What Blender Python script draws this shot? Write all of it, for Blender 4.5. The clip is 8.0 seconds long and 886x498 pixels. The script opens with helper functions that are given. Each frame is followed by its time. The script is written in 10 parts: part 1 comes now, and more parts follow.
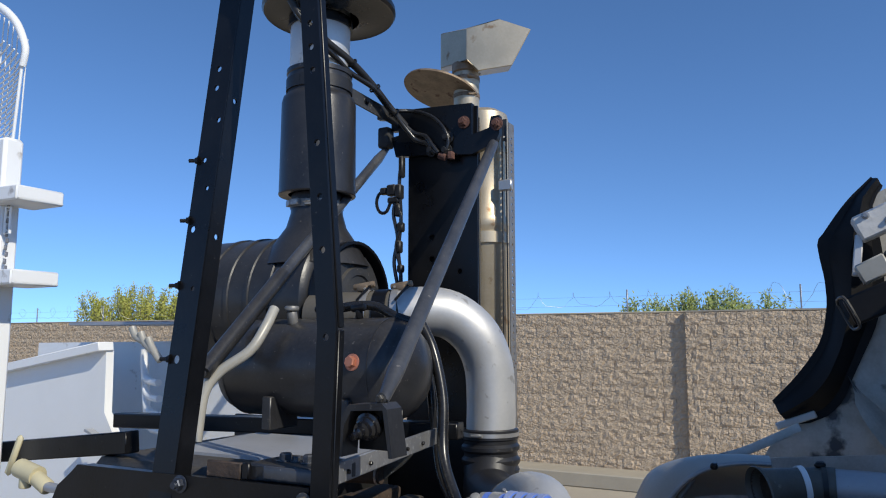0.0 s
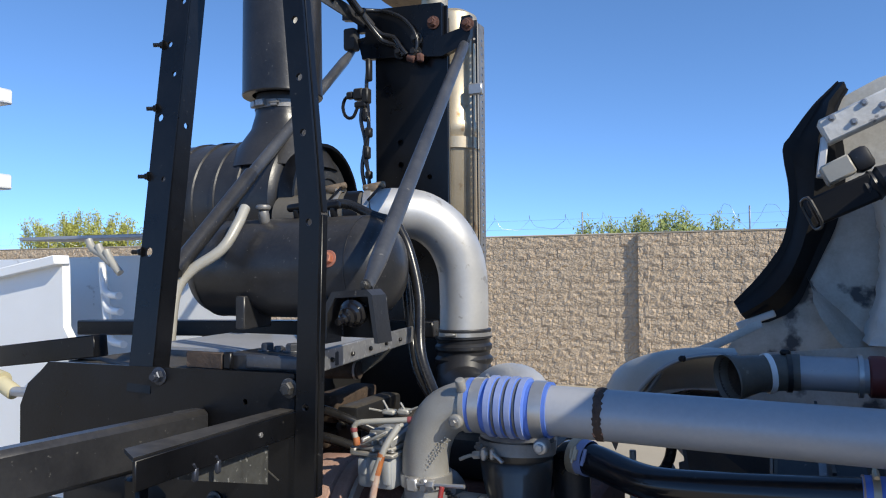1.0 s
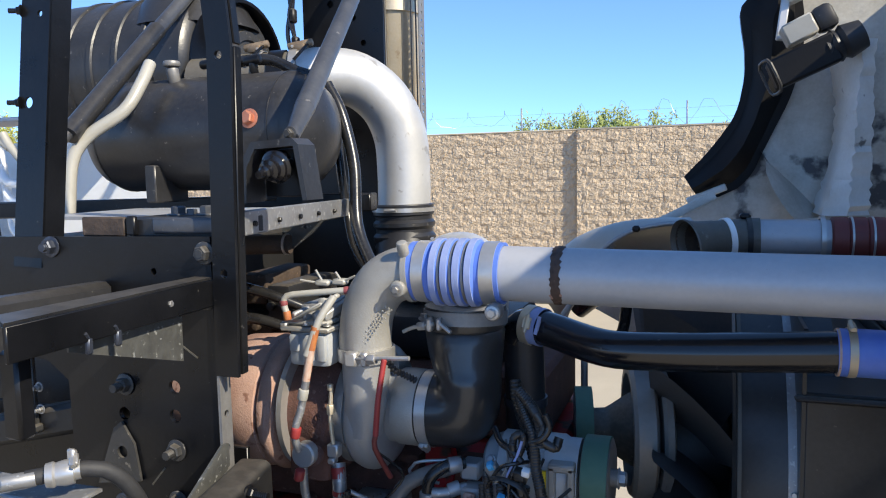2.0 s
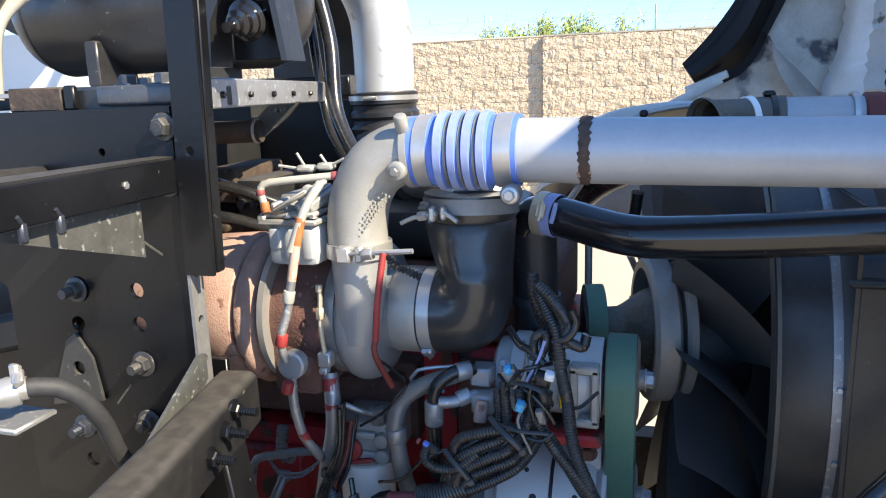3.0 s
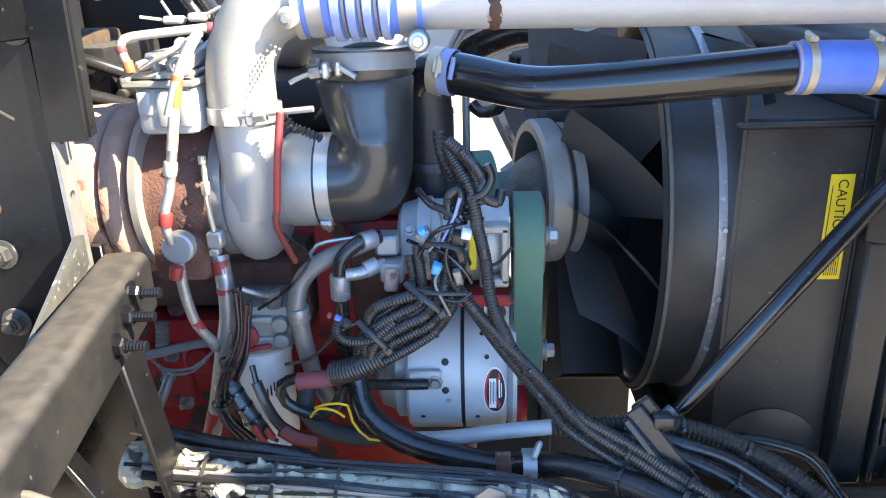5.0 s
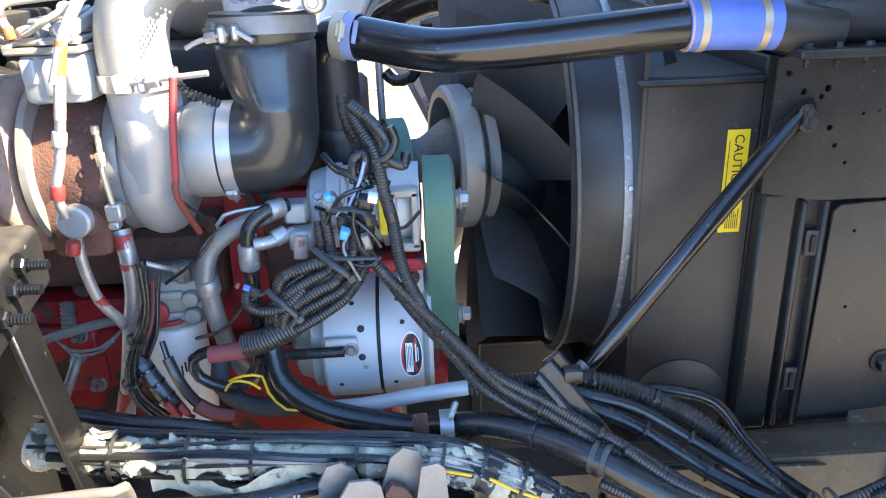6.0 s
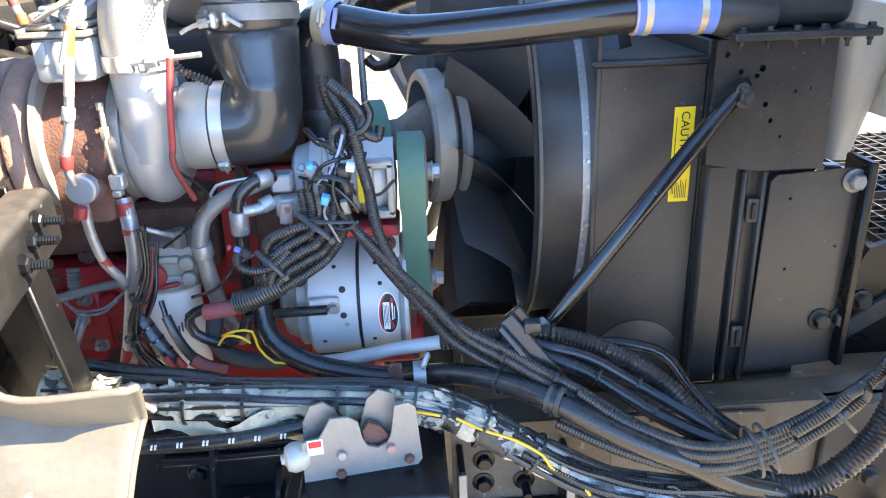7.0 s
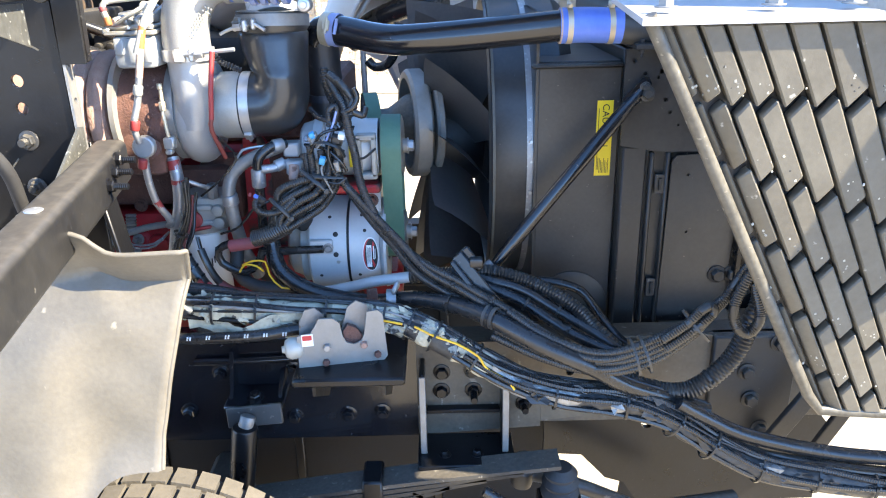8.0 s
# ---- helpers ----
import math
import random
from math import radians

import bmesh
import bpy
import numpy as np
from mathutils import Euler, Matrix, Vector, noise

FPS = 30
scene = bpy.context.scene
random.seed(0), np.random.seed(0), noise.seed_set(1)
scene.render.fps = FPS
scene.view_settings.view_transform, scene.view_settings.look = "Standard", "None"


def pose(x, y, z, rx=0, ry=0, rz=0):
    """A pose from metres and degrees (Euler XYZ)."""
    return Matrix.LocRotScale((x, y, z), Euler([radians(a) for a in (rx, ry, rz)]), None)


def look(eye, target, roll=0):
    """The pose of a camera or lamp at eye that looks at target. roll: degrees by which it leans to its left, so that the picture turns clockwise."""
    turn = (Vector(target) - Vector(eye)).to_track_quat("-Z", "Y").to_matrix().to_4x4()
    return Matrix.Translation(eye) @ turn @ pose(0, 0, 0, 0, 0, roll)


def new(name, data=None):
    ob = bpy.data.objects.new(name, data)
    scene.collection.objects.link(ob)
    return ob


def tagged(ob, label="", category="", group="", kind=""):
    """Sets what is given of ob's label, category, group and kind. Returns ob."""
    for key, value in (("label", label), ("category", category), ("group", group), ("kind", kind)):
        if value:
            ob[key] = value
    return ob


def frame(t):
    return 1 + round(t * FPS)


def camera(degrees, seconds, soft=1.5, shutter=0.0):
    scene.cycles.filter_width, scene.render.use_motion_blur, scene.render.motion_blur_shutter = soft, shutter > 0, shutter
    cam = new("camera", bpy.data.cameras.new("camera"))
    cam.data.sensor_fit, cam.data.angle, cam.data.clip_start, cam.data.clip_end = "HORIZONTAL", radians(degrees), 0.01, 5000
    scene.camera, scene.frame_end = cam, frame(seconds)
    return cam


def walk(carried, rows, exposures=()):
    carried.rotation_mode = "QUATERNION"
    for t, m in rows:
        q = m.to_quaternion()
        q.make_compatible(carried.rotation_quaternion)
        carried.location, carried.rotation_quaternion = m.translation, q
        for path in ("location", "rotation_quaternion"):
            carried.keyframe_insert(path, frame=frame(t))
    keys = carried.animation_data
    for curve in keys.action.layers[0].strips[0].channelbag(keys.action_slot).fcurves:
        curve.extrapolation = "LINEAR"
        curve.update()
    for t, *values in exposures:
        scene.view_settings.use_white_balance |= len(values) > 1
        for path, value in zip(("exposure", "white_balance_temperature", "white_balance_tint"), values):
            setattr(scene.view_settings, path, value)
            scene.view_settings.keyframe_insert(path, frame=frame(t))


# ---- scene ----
cam = camera(61.8, 8.0, soft=1.1)
METRES, EYE, TILT, LEAN, TURN = 1.6, 2.42, 7.0, 0.0, 28.0
ROWS = [
    (0.0, 0.0, 0.0, 0.0, 0.0, 0.0, -0.0),
    (0.5, -0.0222, 0.0028, -0.0276, -1.53, -2.38, 0.08),
    (1.0, -0.0454, 0.0168, -0.0633, -3.63, -5.51, 0.02),
    (1.5, -0.0494, 0.0629, -0.1041, -6.3, -8.92, 0.04),
    (2.0, -0.0393, 0.1362, -0.1543, -8.5, -12.77, 0.13),
    (3.5, -0.1146, 0.3026, -0.2529, -14.39, -21.42, 0.32),
    (4.0, -0.1535, 0.3179, -0.2645, -18.18, -23.38, -0.15),
    (4.5, -0.1641, 0.3219, -0.2842, -21.99, -25.07, -0.73),
    (5.0, -0.1506, 0.3221, -0.296, -25.53, -26.39, -1.33),
    (6.5, -0.1215, 0.2794, -0.3122, -31.41, -28.14, -1.46),
    (7.0, -0.1492, 0.2013, -0.2999, -31.14, -28.27, -1.51),
    (7.5, -0.1859, 0.0405, -0.274, -29.94, -27.77, -1.96),
    (8.0, -0.2244, -0.1059, -0.2486, -28.64, -27.19, -2.2),
]
walk(cam, [(t, pose(0, 0, EYE, TILT, LEAN, TURN) @ pose(METRES * x, METRES * y, METRES * z, 90 + pitch, roll, yaw)) for t, x, y, z, yaw, pitch, roll in ROWS],
     exposures=[(0.0, 0.58, 6300, 8), (0.8, 0.78, 6400, 8), (1.2, 1.16, 6500, 8), (2.0, 1.52, 6750, 8), (3.5, 2.78, 7300, 8), (5.0, 3.5, 7450, 8), (7.0, 3.88, 7800, 9), (7.5, 3.82, 7500, 9), (8.0, 3.5, 7200, 8)])

# ---- world and sun ----
SUN_AZIMUTH, SUN_ELEVATION = 68.0, 37.0     # azimuth counted from -y towards +x
world = bpy.data.worlds.new("sky")
scene.world = world
world.use_nodes = True
sky = world.node_tree.nodes.new("ShaderNodeTexSky")
sky.sky_type = "NISHITA"
sky.sun_disc = False
sky.sun_elevation = radians(SUN_ELEVATION)
sky.sun_rotation = radians(180 - SUN_AZIMUTH)
sky.altitude, sky.air_density, sky.dust_density, sky.ozone_density = 2000, 0.65, 0.0, 3.0
back = world.node_tree.nodes["Background"]
back.inputs["Strength"].default_value = 0.15
deep = world.node_tree.nodes.new("ShaderNodeHueSaturation")
deep.inputs["Saturation"].default_value = 1.09
deep.inputs["Hue"].default_value = 0.499
where = world.node_tree.nodes.new("ShaderNodeTexCoord")
raised = world.node_tree.nodes.new("ShaderNodeVectorMath")
raised.operation = "ADD"
raised.inputs[1].default_value = (0, 0, 0.10)
world.node_tree.links.new(where.outputs["Generated"], raised.inputs[0])
world.node_tree.links.new(raised.outputs[0], sky.inputs["Vector"])
world.node_tree.links.new(sky.outputs[0], deep.inputs["Color"])
world.node_tree.links.new(deep.outputs[0], back.inputs["Color"])
sun = new("sun", bpy.data.lights.new("sun", "SUN"))
sun.data.energy, sun.data.angle, sun.data.color = 2.5, radians(0.5), (1.0, 0.91, 0.76)
TO_SUN = Vector((math.sin(radians(SUN_AZIMUTH)) * math.cos(radians(SUN_ELEVATION)),
                 -math.cos(radians(SUN_AZIMUTH)) * math.cos(radians(SUN_ELEVATION)), math.sin(radians(SUN_ELEVATION))))
sun.matrix_world = look(TO_SUN * 30, (0, 0, 0))


# ---- materials ----
def material(name, base, second, rough=0.5, metal=0.0, patch=6.0, grain=90.0, mix=0.6, bump=0.15, fine=0.15,
             spots=None, spot_scale=30.0, spot_cut=0.62, vary=0.0, coat=0.0, bump_scale=None, dust=0.0):
    """Principled surface: two colours mixed by large patches and fine grain, uneven gloss, fine relief, and optional spots of dirt or wear."""
    m = bpy.data.materials.new(name)
    m.use_nodes = True
    n, l = m.node_tree.nodes, m.node_tree.links
    p = n["Principled BSDF"]
    tex = n.new("ShaderNodeTexCoord")
    big = n.new("ShaderNodeTexNoise")
    big.inputs["Scale"].default_value, big.inputs["Detail"].default_value, big.inputs["Roughness"].default_value = patch, 6, 0.6
    small = n.new("ShaderNodeTexNoise")
    small.inputs["Scale"].default_value, small.inputs["Detail"].default_value = grain, 4
    l.new(tex.outputs["Object"], big.inputs["Vector"])
    l.new(tex.outputs["Object"], small.inputs["Vector"])
    blend = n.new("ShaderNodeMath")
    blend.operation = "MULTIPLY_ADD"
    l.new(small.outputs["Fac"], blend.inputs[0])
    blend.inputs[1].default_value = fine * 2
    ramp = n.new("ShaderNodeMapRange")
    ramp.inputs["From Min"].default_value, ramp.inputs["From Max"].default_value = 0.32 + fine, 0.68 + fine
    ramp.inputs["To Max"].default_value = mix
    l.new(big.outputs["Fac"], blend.inputs[2])
    l.new(blend.outputs[0], ramp.inputs["Value"])
    col = n.new("ShaderNodeMix")
    col.data_type = "RGBA"
    col.inputs["A"].default_value, col.inputs["B"].default_value = (*base, 1), (*second, 1)
    l.new(ramp.outputs[0], col.inputs["Factor"])
    out = col.outputs["Result"]
    if spots:
        sp = n.new("ShaderNodeTexNoise")
        sp.inputs["Scale"].default_value, sp.inputs["Detail"].default_value = spot_scale, 5
        l.new(tex.outputs["Object"], sp.inputs["Vector"])
        cut = n.new("ShaderNodeMapRange")
        cut.inputs["From Min"].default_value, cut.inputs["From Max"].default_value = spot_cut, spot_cut + 0.06
        l.new(sp.outputs["Fac"], cut.inputs["Value"])
        over = n.new("ShaderNodeMix")
        over.data_type = "RGBA"
        over.inputs["B"].default_value = (*spots, 1)
        l.new(cut.outputs[0], over.inputs["Factor"])
        l.new(out, over.inputs["A"])
        out = over.outputs["Result"]
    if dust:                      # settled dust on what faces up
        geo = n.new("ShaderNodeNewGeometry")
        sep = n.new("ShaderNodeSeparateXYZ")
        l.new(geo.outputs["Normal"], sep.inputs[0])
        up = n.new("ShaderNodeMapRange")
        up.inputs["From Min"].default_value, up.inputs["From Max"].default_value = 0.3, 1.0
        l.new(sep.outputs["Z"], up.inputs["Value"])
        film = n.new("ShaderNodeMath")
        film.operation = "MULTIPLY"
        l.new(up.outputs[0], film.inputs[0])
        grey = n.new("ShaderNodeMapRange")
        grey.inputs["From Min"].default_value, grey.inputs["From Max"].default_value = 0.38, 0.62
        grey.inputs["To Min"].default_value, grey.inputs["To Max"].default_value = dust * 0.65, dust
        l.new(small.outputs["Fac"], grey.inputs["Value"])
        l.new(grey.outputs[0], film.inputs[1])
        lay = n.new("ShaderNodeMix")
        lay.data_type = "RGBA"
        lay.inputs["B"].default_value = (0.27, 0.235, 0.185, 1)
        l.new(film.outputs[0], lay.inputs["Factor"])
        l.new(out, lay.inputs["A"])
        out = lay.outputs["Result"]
    if vary:
        info = n.new("ShaderNodeObjectInfo")
        val = n.new("ShaderNodeMapRange")
        val.inputs["To Min"].default_value, val.inputs["To Max"].default_value = 1 - vary, 1 + vary
        l.new(info.outputs["Random"], val.inputs["Value"])
        hsv = n.new("ShaderNodeHueSaturation")
        l.new(val.outputs[0], hsv.inputs["Value"])
        l.new(out, hsv.inputs["Color"])
        out = hsv.outputs["Color"]
    l.new(out, p.inputs["Base Color"])
    gloss = n.new("ShaderNodeMapRange")
    gloss.inputs["To Min"].default_value, gloss.inputs["To Max"].default_value = max(0.05, rough - 0.12), min(1.0, rough + 0.15)
    l.new(big.outputs["Fac"], gloss.inputs["Value"])
    l.new(gloss.outputs[0], p.inputs["Roughness"])
    p.inputs["Metallic"].default_value = metal
    p.inputs["Coat Weight"].default_value = coat
    if bump:
        b = n.new("ShaderNodeBump")
        b.inputs["Strength"].default_value, b.inputs["Distance"].default_value = bump, 0.004
        src = small
        if bump_scale:
            src = n.new("ShaderNodeTexNoise")
            src.inputs["Scale"].default_value, src.inputs["Detail"].default_value = bump_scale, 6
            l.new(tex.outputs["Object"], src.inputs["Vector"])
        l.new(src.outputs["Fac"], b.inputs["Height"])
        l.new(b.outputs[0], p.inputs["Normal"])
    return m


BLACK = material("black_paint", (0.004, 0.0042, 0.005), (0.011, 0.011, 0.0125), 0.29, spots=(0.05, 0.048, 0.045), spot_scale=90, spot_cut=0.70, bump=0.08)
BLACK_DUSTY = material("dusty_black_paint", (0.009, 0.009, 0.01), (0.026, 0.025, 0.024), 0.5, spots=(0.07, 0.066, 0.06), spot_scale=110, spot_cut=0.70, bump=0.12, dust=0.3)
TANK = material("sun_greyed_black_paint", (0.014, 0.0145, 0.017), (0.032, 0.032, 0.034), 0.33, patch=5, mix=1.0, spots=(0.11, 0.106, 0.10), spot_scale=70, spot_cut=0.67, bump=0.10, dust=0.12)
STRUT = material("worn_grey_black_tube", (0.055, 0.058, 0.066), (0.10, 0.102, 0.108), 0.34, 0.3, patch=9, mix=1.0, spots=(0.2, 0.19, 0.18), spot_scale=60, spot_cut=0.66, bump=0.08)
FIBRE = material("rough_white_fibreglass", (0.60, 0.58, 0.53), (0.72, 0.71, 0.68), 0.6, patch=6, mix=1.0, spots=(0.16, 0.15, 0.14), spot_scale=14, spot_cut=0.66, bump=0.8, bump_scale=26)
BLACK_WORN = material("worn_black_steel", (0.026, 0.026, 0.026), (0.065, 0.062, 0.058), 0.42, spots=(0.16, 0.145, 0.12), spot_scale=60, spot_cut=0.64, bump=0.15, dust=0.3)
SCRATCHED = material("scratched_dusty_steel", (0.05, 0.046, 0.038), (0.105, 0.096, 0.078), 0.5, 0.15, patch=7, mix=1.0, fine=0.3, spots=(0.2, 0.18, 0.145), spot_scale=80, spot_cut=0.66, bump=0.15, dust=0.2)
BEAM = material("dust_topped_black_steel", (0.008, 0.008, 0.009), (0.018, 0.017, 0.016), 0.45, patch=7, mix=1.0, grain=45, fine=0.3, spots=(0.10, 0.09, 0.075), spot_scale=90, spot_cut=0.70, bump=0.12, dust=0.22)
GALV = material("mottled_galvanised_steel", (0.075, 0.075, 0.07), (0.13, 0.13, 0.12), 0.45, 0.4, patch=14, mix=1.0, spots=(0.30, 0.30, 0.28), spot_scale=75, spot_cut=0.60, bump=0.2)
FAN_DARK = material("black_dusty_fan", (0.052, 0.052, 0.055), (0.092, 0.090, 0.089), 0.45, patch=3, mix=1.0, bump=0.05)
CAVITY = material("oily_brown_casting", (0.03, 0.021, 0.015), (0.075, 0.05, 0.034), 0.7, patch=18, mix=1.0, bump=0.5, spots=(0.16, 0.11, 0.075), spot_scale=40, spot_cut=0.66)
BLACK_GLOSS = material("gloss_black_paint", (0.008, 0.008, 0.01), (0.014, 0.014, 0.016), 0.2, spots=(0.12, 0.11, 0.1), spot_scale=70, spot_cut=0.7, bump=0.03, coat=0.3)
BLACK_PLASTIC = material("black_shroud_plastic", (0.018, 0.018, 0.0185), (0.044, 0.042, 0.039), 0.36, bump=0.25, bump_scale=7, patch=3.5, mix=1.0, spots=(0.14, 0.13, 0.11), spot_scale=65, spot_cut=0.70)
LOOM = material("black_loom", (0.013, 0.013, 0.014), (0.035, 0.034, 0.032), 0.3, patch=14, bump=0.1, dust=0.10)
CABLE = material("black_cable", (0.011, 0.011, 0.012), (0.030, 0.029, 0.028), 0.24, patch=12, bump=0.05)
RUBBER = material("black_rubber", (0.014, 0.014, 0.016), (0.03, 0.03, 0.032), 0.42, patch=8, bump=0.08, spots=(0.07, 0.065, 0.06), spot_scale=50, spot_cut=0.68)
FLAP_RUBBER = material("black_moulded_rubber", (0.006, 0.006, 0.007), (0.012, 0.012, 0.013), 0.5, patch=6, bump=0.1)
FLAP_RUBBER.node_tree.nodes["Principled BSDF"].inputs["Specular IOR Level"].default_value = 0.22
DARK_RUBBER = material("weathered_rubber", (0.02, 0.02, 0.022), (0.05, 0.05, 0.05), 0.65, patch=8, bump=0.2)
BLACK.node_tree.nodes["Principled BSDF"].inputs["Specular IOR Level"].default_value = 0.33
GREY_PIPE = material("grey_painted_pipe", (0.36, 0.37, 0.39), (0.46, 0.46, 0.47), 0.42, 0.25, patch=5, mix=0.8, spots=(0.26, 0.225, 0.19), spot_scale=60, spot_cut=0.72, bump=0.05)
SILVER_PIPE = material("aluminised_pipe", (0.54, 0.535, 0.52), (0.66, 0.65, 0.63), 0.46, 0.5, patch=9, bump=0.05, spots=(0.4, 0.38, 0.35), spot_scale=24, spot_cut=0.66)
CAST_ALU = material("cast_aluminium", (0.31, 0.298, 0.27), (0.40, 0.385, 0.35), 0.5, 0.35, patch=16, bump=0.14, grain=260, spots=(0.3, 0.28, 0.25), spot_scale=22, spot_cut=0.68)
BARE_ALU = material("smooth_aluminium", (0.33, 0.332, 0.33), (0.41, 0.408, 0.40), 0.42, 0.45, patch=8, bump=0.12, grain=200)
STEEL = material("bright_steel", (0.46, 0.45, 0.43), (0.58, 0.56, 0.54), 0.34, 0.65, patch=20, bump=0.06)
ZINC = material("zinc_plated_steel", (0.28, 0.28, 0.285), (0.4, 0.4, 0.395), 0.42, 0.6, patch=30, bump=0.1, spots=(0.5, 0.5, 0.49), spot_scale=80, spot_cut=0.6)
DULL_STEEL = material("dull_steel", (0.2, 0.195, 0.19), (0.32, 0.31, 0.29), 0.5, 0.5, patch=20, bump=0.2, spots=(0.16, 0.09, 0.05), spot_scale=35, spot_cut=0.66)
GREY_BOLT = material("blued_bolt_steel", (0.035, 0.042, 0.06), (0.085, 0.09, 0.105), 0.4, 0.5, patch=40, bump=0.15)
RUST = material("dark_rust", (0.085, 0.04, 0.03), (0.15, 0.07, 0.052), 0.85, patch=22, mix=1.0, bump=0.6, grain=180, spots=(0.2, 0.12, 0.09), spot_scale=70, spot_cut=0.64)
WELD = material("browned_weld", (0.045, 0.027, 0.02), (0.10, 0.06, 0.042), 0.8, patch=30, mix=1.0, bump=0.6, grain=180, spots=(0.16, 0.10, 0.07), spot_scale=70, spot_cut=0.66)
RUST_LIGHT = material("dry_rust", (0.3, 0.165, 0.12), (0.42, 0.27, 0.21), 0.9, patch=10, mix=1.0, bump=0.4, grain=240, spots=(0.2, 0.1, 0.07), spot_scale=30, spot_cut=0.62)
RED = material("red_engine_paint", (0.42, 0.014, 0.02), (0.26, 0.012, 0.015), 0.45, patch=9, mix=1.0, bump=0.25, spots=(0.045, 0.028, 0.024), spot_scale=12, spot_cut=0.55)
RED_BROWN = material("red_brown_hose", (0.17, 0.03, 0.025), (0.11, 0.025, 0.02), 0.5, bump=0.15)
RED_HOSE = material("red_wire_sleeve", (0.29, 0.025, 0.025), (0.26, 0.04, 0.035), 0.5, bump=0.1)
RED_BOOT = material("faded_red_rubber", (0.26, 0.06, 0.065), (0.17, 0.05, 0.05), 0.55, patch=20, bump=0.15, spots=(0.35, 0.2, 0.2), spot_scale=50, spot_cut=0.66)
ORANGE = material("orange_sleeve", (0.46, 0.17, 0.05), (0.34, 0.11, 0.04), 0.55, patch=60, mix=1.0, bump=0.05)
SALMON = material("salmon_sleeve", (0.46, 0.28, 0.20), (0.52, 0.42, 0.34), 0.55, patch=50, mix=1.0, bump=0.1, spots=(0.40, 0.12, 0.06), spot_scale=60, spot_cut=0.6)
BLUE = material("blue_silicone", (0.085, 0.17, 0.56), (0.14, 0.24, 0.62), 0.42, patch=15, bump=0.08)
BLUE_PLUG = material("bright_blue_plug", (0.06, 0.35, 0.6), (0.05, 0.3, 0.52), 0.4, bump=0)
PALE_BLUE = material("faded_blue_silicone", (0.20, 0.26, 0.50), (0.33, 0.38, 0.55), 0.5, patch=15, bump=0.15)
GREEN_BELT = material("green_belt", (0.05, 0.13, 0.085), (0.085, 0.17, 0.12), 0.6, patch=12, bump=0.15)
ELBOW = material("satin_black_rubber", (0.020, 0.020, 0.021), (0.036, 0.035, 0.034), 0.34, patch=7, mix=1.0, bump=0.05, coat=0.35, spots=(0.1, 0.095, 0.09), spot_scale=45, spot_cut=0.7)
PULLEY = material("grey_pulley", (0.21, 0.20, 0.185), (0.30, 0.285, 0.26), 0.5, 0.3, patch=12, bump=0.2)
ALTERNATOR = material("alternator_grey", (0.38, 0.395, 0.40), (0.47, 0.475, 0.47), 0.42, 0.15, patch=10, bump=0.08, spots=(0.25, 0.23, 0.2), spot_scale=30, spot_cut=0.69)
WHITE = material("white_paint", (0.86, 0.865, 0.855), (0.80, 0.805, 0.79), 0.35, patch=3, bump=0.04, spots=(0.45, 0.42, 0.38), spot_scale=8, spot_cut=0.68)
WHITE_WORN = material("worn_white_gelcoat", (0.40, 0.375, 0.32), (0.58, 0.56, 0.51), 0.55, patch=7, mix=1.0, bump=0.6, bump_scale=22, spots=(0.07, 0.07, 0.075), spot_scale=5.5, spot_cut=0.60)
CREAM = material("cream_pipe", (0.36, 0.345, 0.30), (0.45, 0.435, 0.385), 0.4, 0.1, patch=8, bump=0.05)
YELLOW = material("yellow_label", (0.75, 0.55, 0.02), (0.68, 0.48, 0.02), 0.45, bump=0.03)
YELLOW_WIRE = material("yellow_wire", (0.75, 0.42, 0.02), (0.7, 0.38, 0.02), 0.45, bump=0)
INK = material("black_ink", (0.01, 0.01, 0.01), (0.02, 0.02, 0.02), 0.6, bump=0)
TAP = material("cream_plastic", (0.58, 0.52, 0.33), (0.5, 0.45, 0.29), 0.5, patch=12, bump=0.05)
PAPER = material("white_label", (0.75, 0.75, 0.73), (0.68, 0.68, 0.66), 0.5, bump=0)
RED_INK = material("red_ink", (0.5, 0.03, 0.03), (0.42, 0.03, 0.03), 0.5, bump=0)
COPPER = material("copper_plug", (0.6, 0.25, 0.16), (0.5, 0.2, 0.12), 0.5, 0.6, patch=40, bump=0.2)
FENDER = material("grey_fender_plastic", (0.086, 0.078, 0.064), (0.135, 0.121, 0.098), 0.45, patch=4, mix=1.0, bump=0.15, spots=(0.26, 0.235, 0.19), spot_scale=18, spot_cut=0.7)
GRILLE = material("weathered_grille_grey", (0.068, 0.061, 0.048), (0.105, 0.095, 0.075), 0.55, patch=8, mix=1.0, bump=0.16, spots=(0.3, 0.285, 0.25), spot_scale=48, spot_cut=0.69, vary=0.10)
TAPE = material("frayed_wrap", (0.42, 0.4, 0.33), (0.22, 0.21, 0.18), 0.8, patch=30, mix=1.0, bump=0.6, spots=(0.03, 0.03, 0.03), spot_scale=26, spot_cut=0.56)
TAPE_PALE = material("pale_fleece_wrap", (0.52, 0.48, 0.36), (0.34, 0.31, 0.23), 0.9, patch=28, mix=1.0, bump=1.0, bump_scale=70, spots=(0.09, 0.08, 0.065), spot_scale=34, spot_cut=0.60)
SILVER_WRAP = material("silver_foil_wrap", (0.34, 0.335, 0.32), (0.17, 0.165, 0.155), 0.35, 0.4, patch=40, mix=1.0, bump=0.9, bump_scale=60)
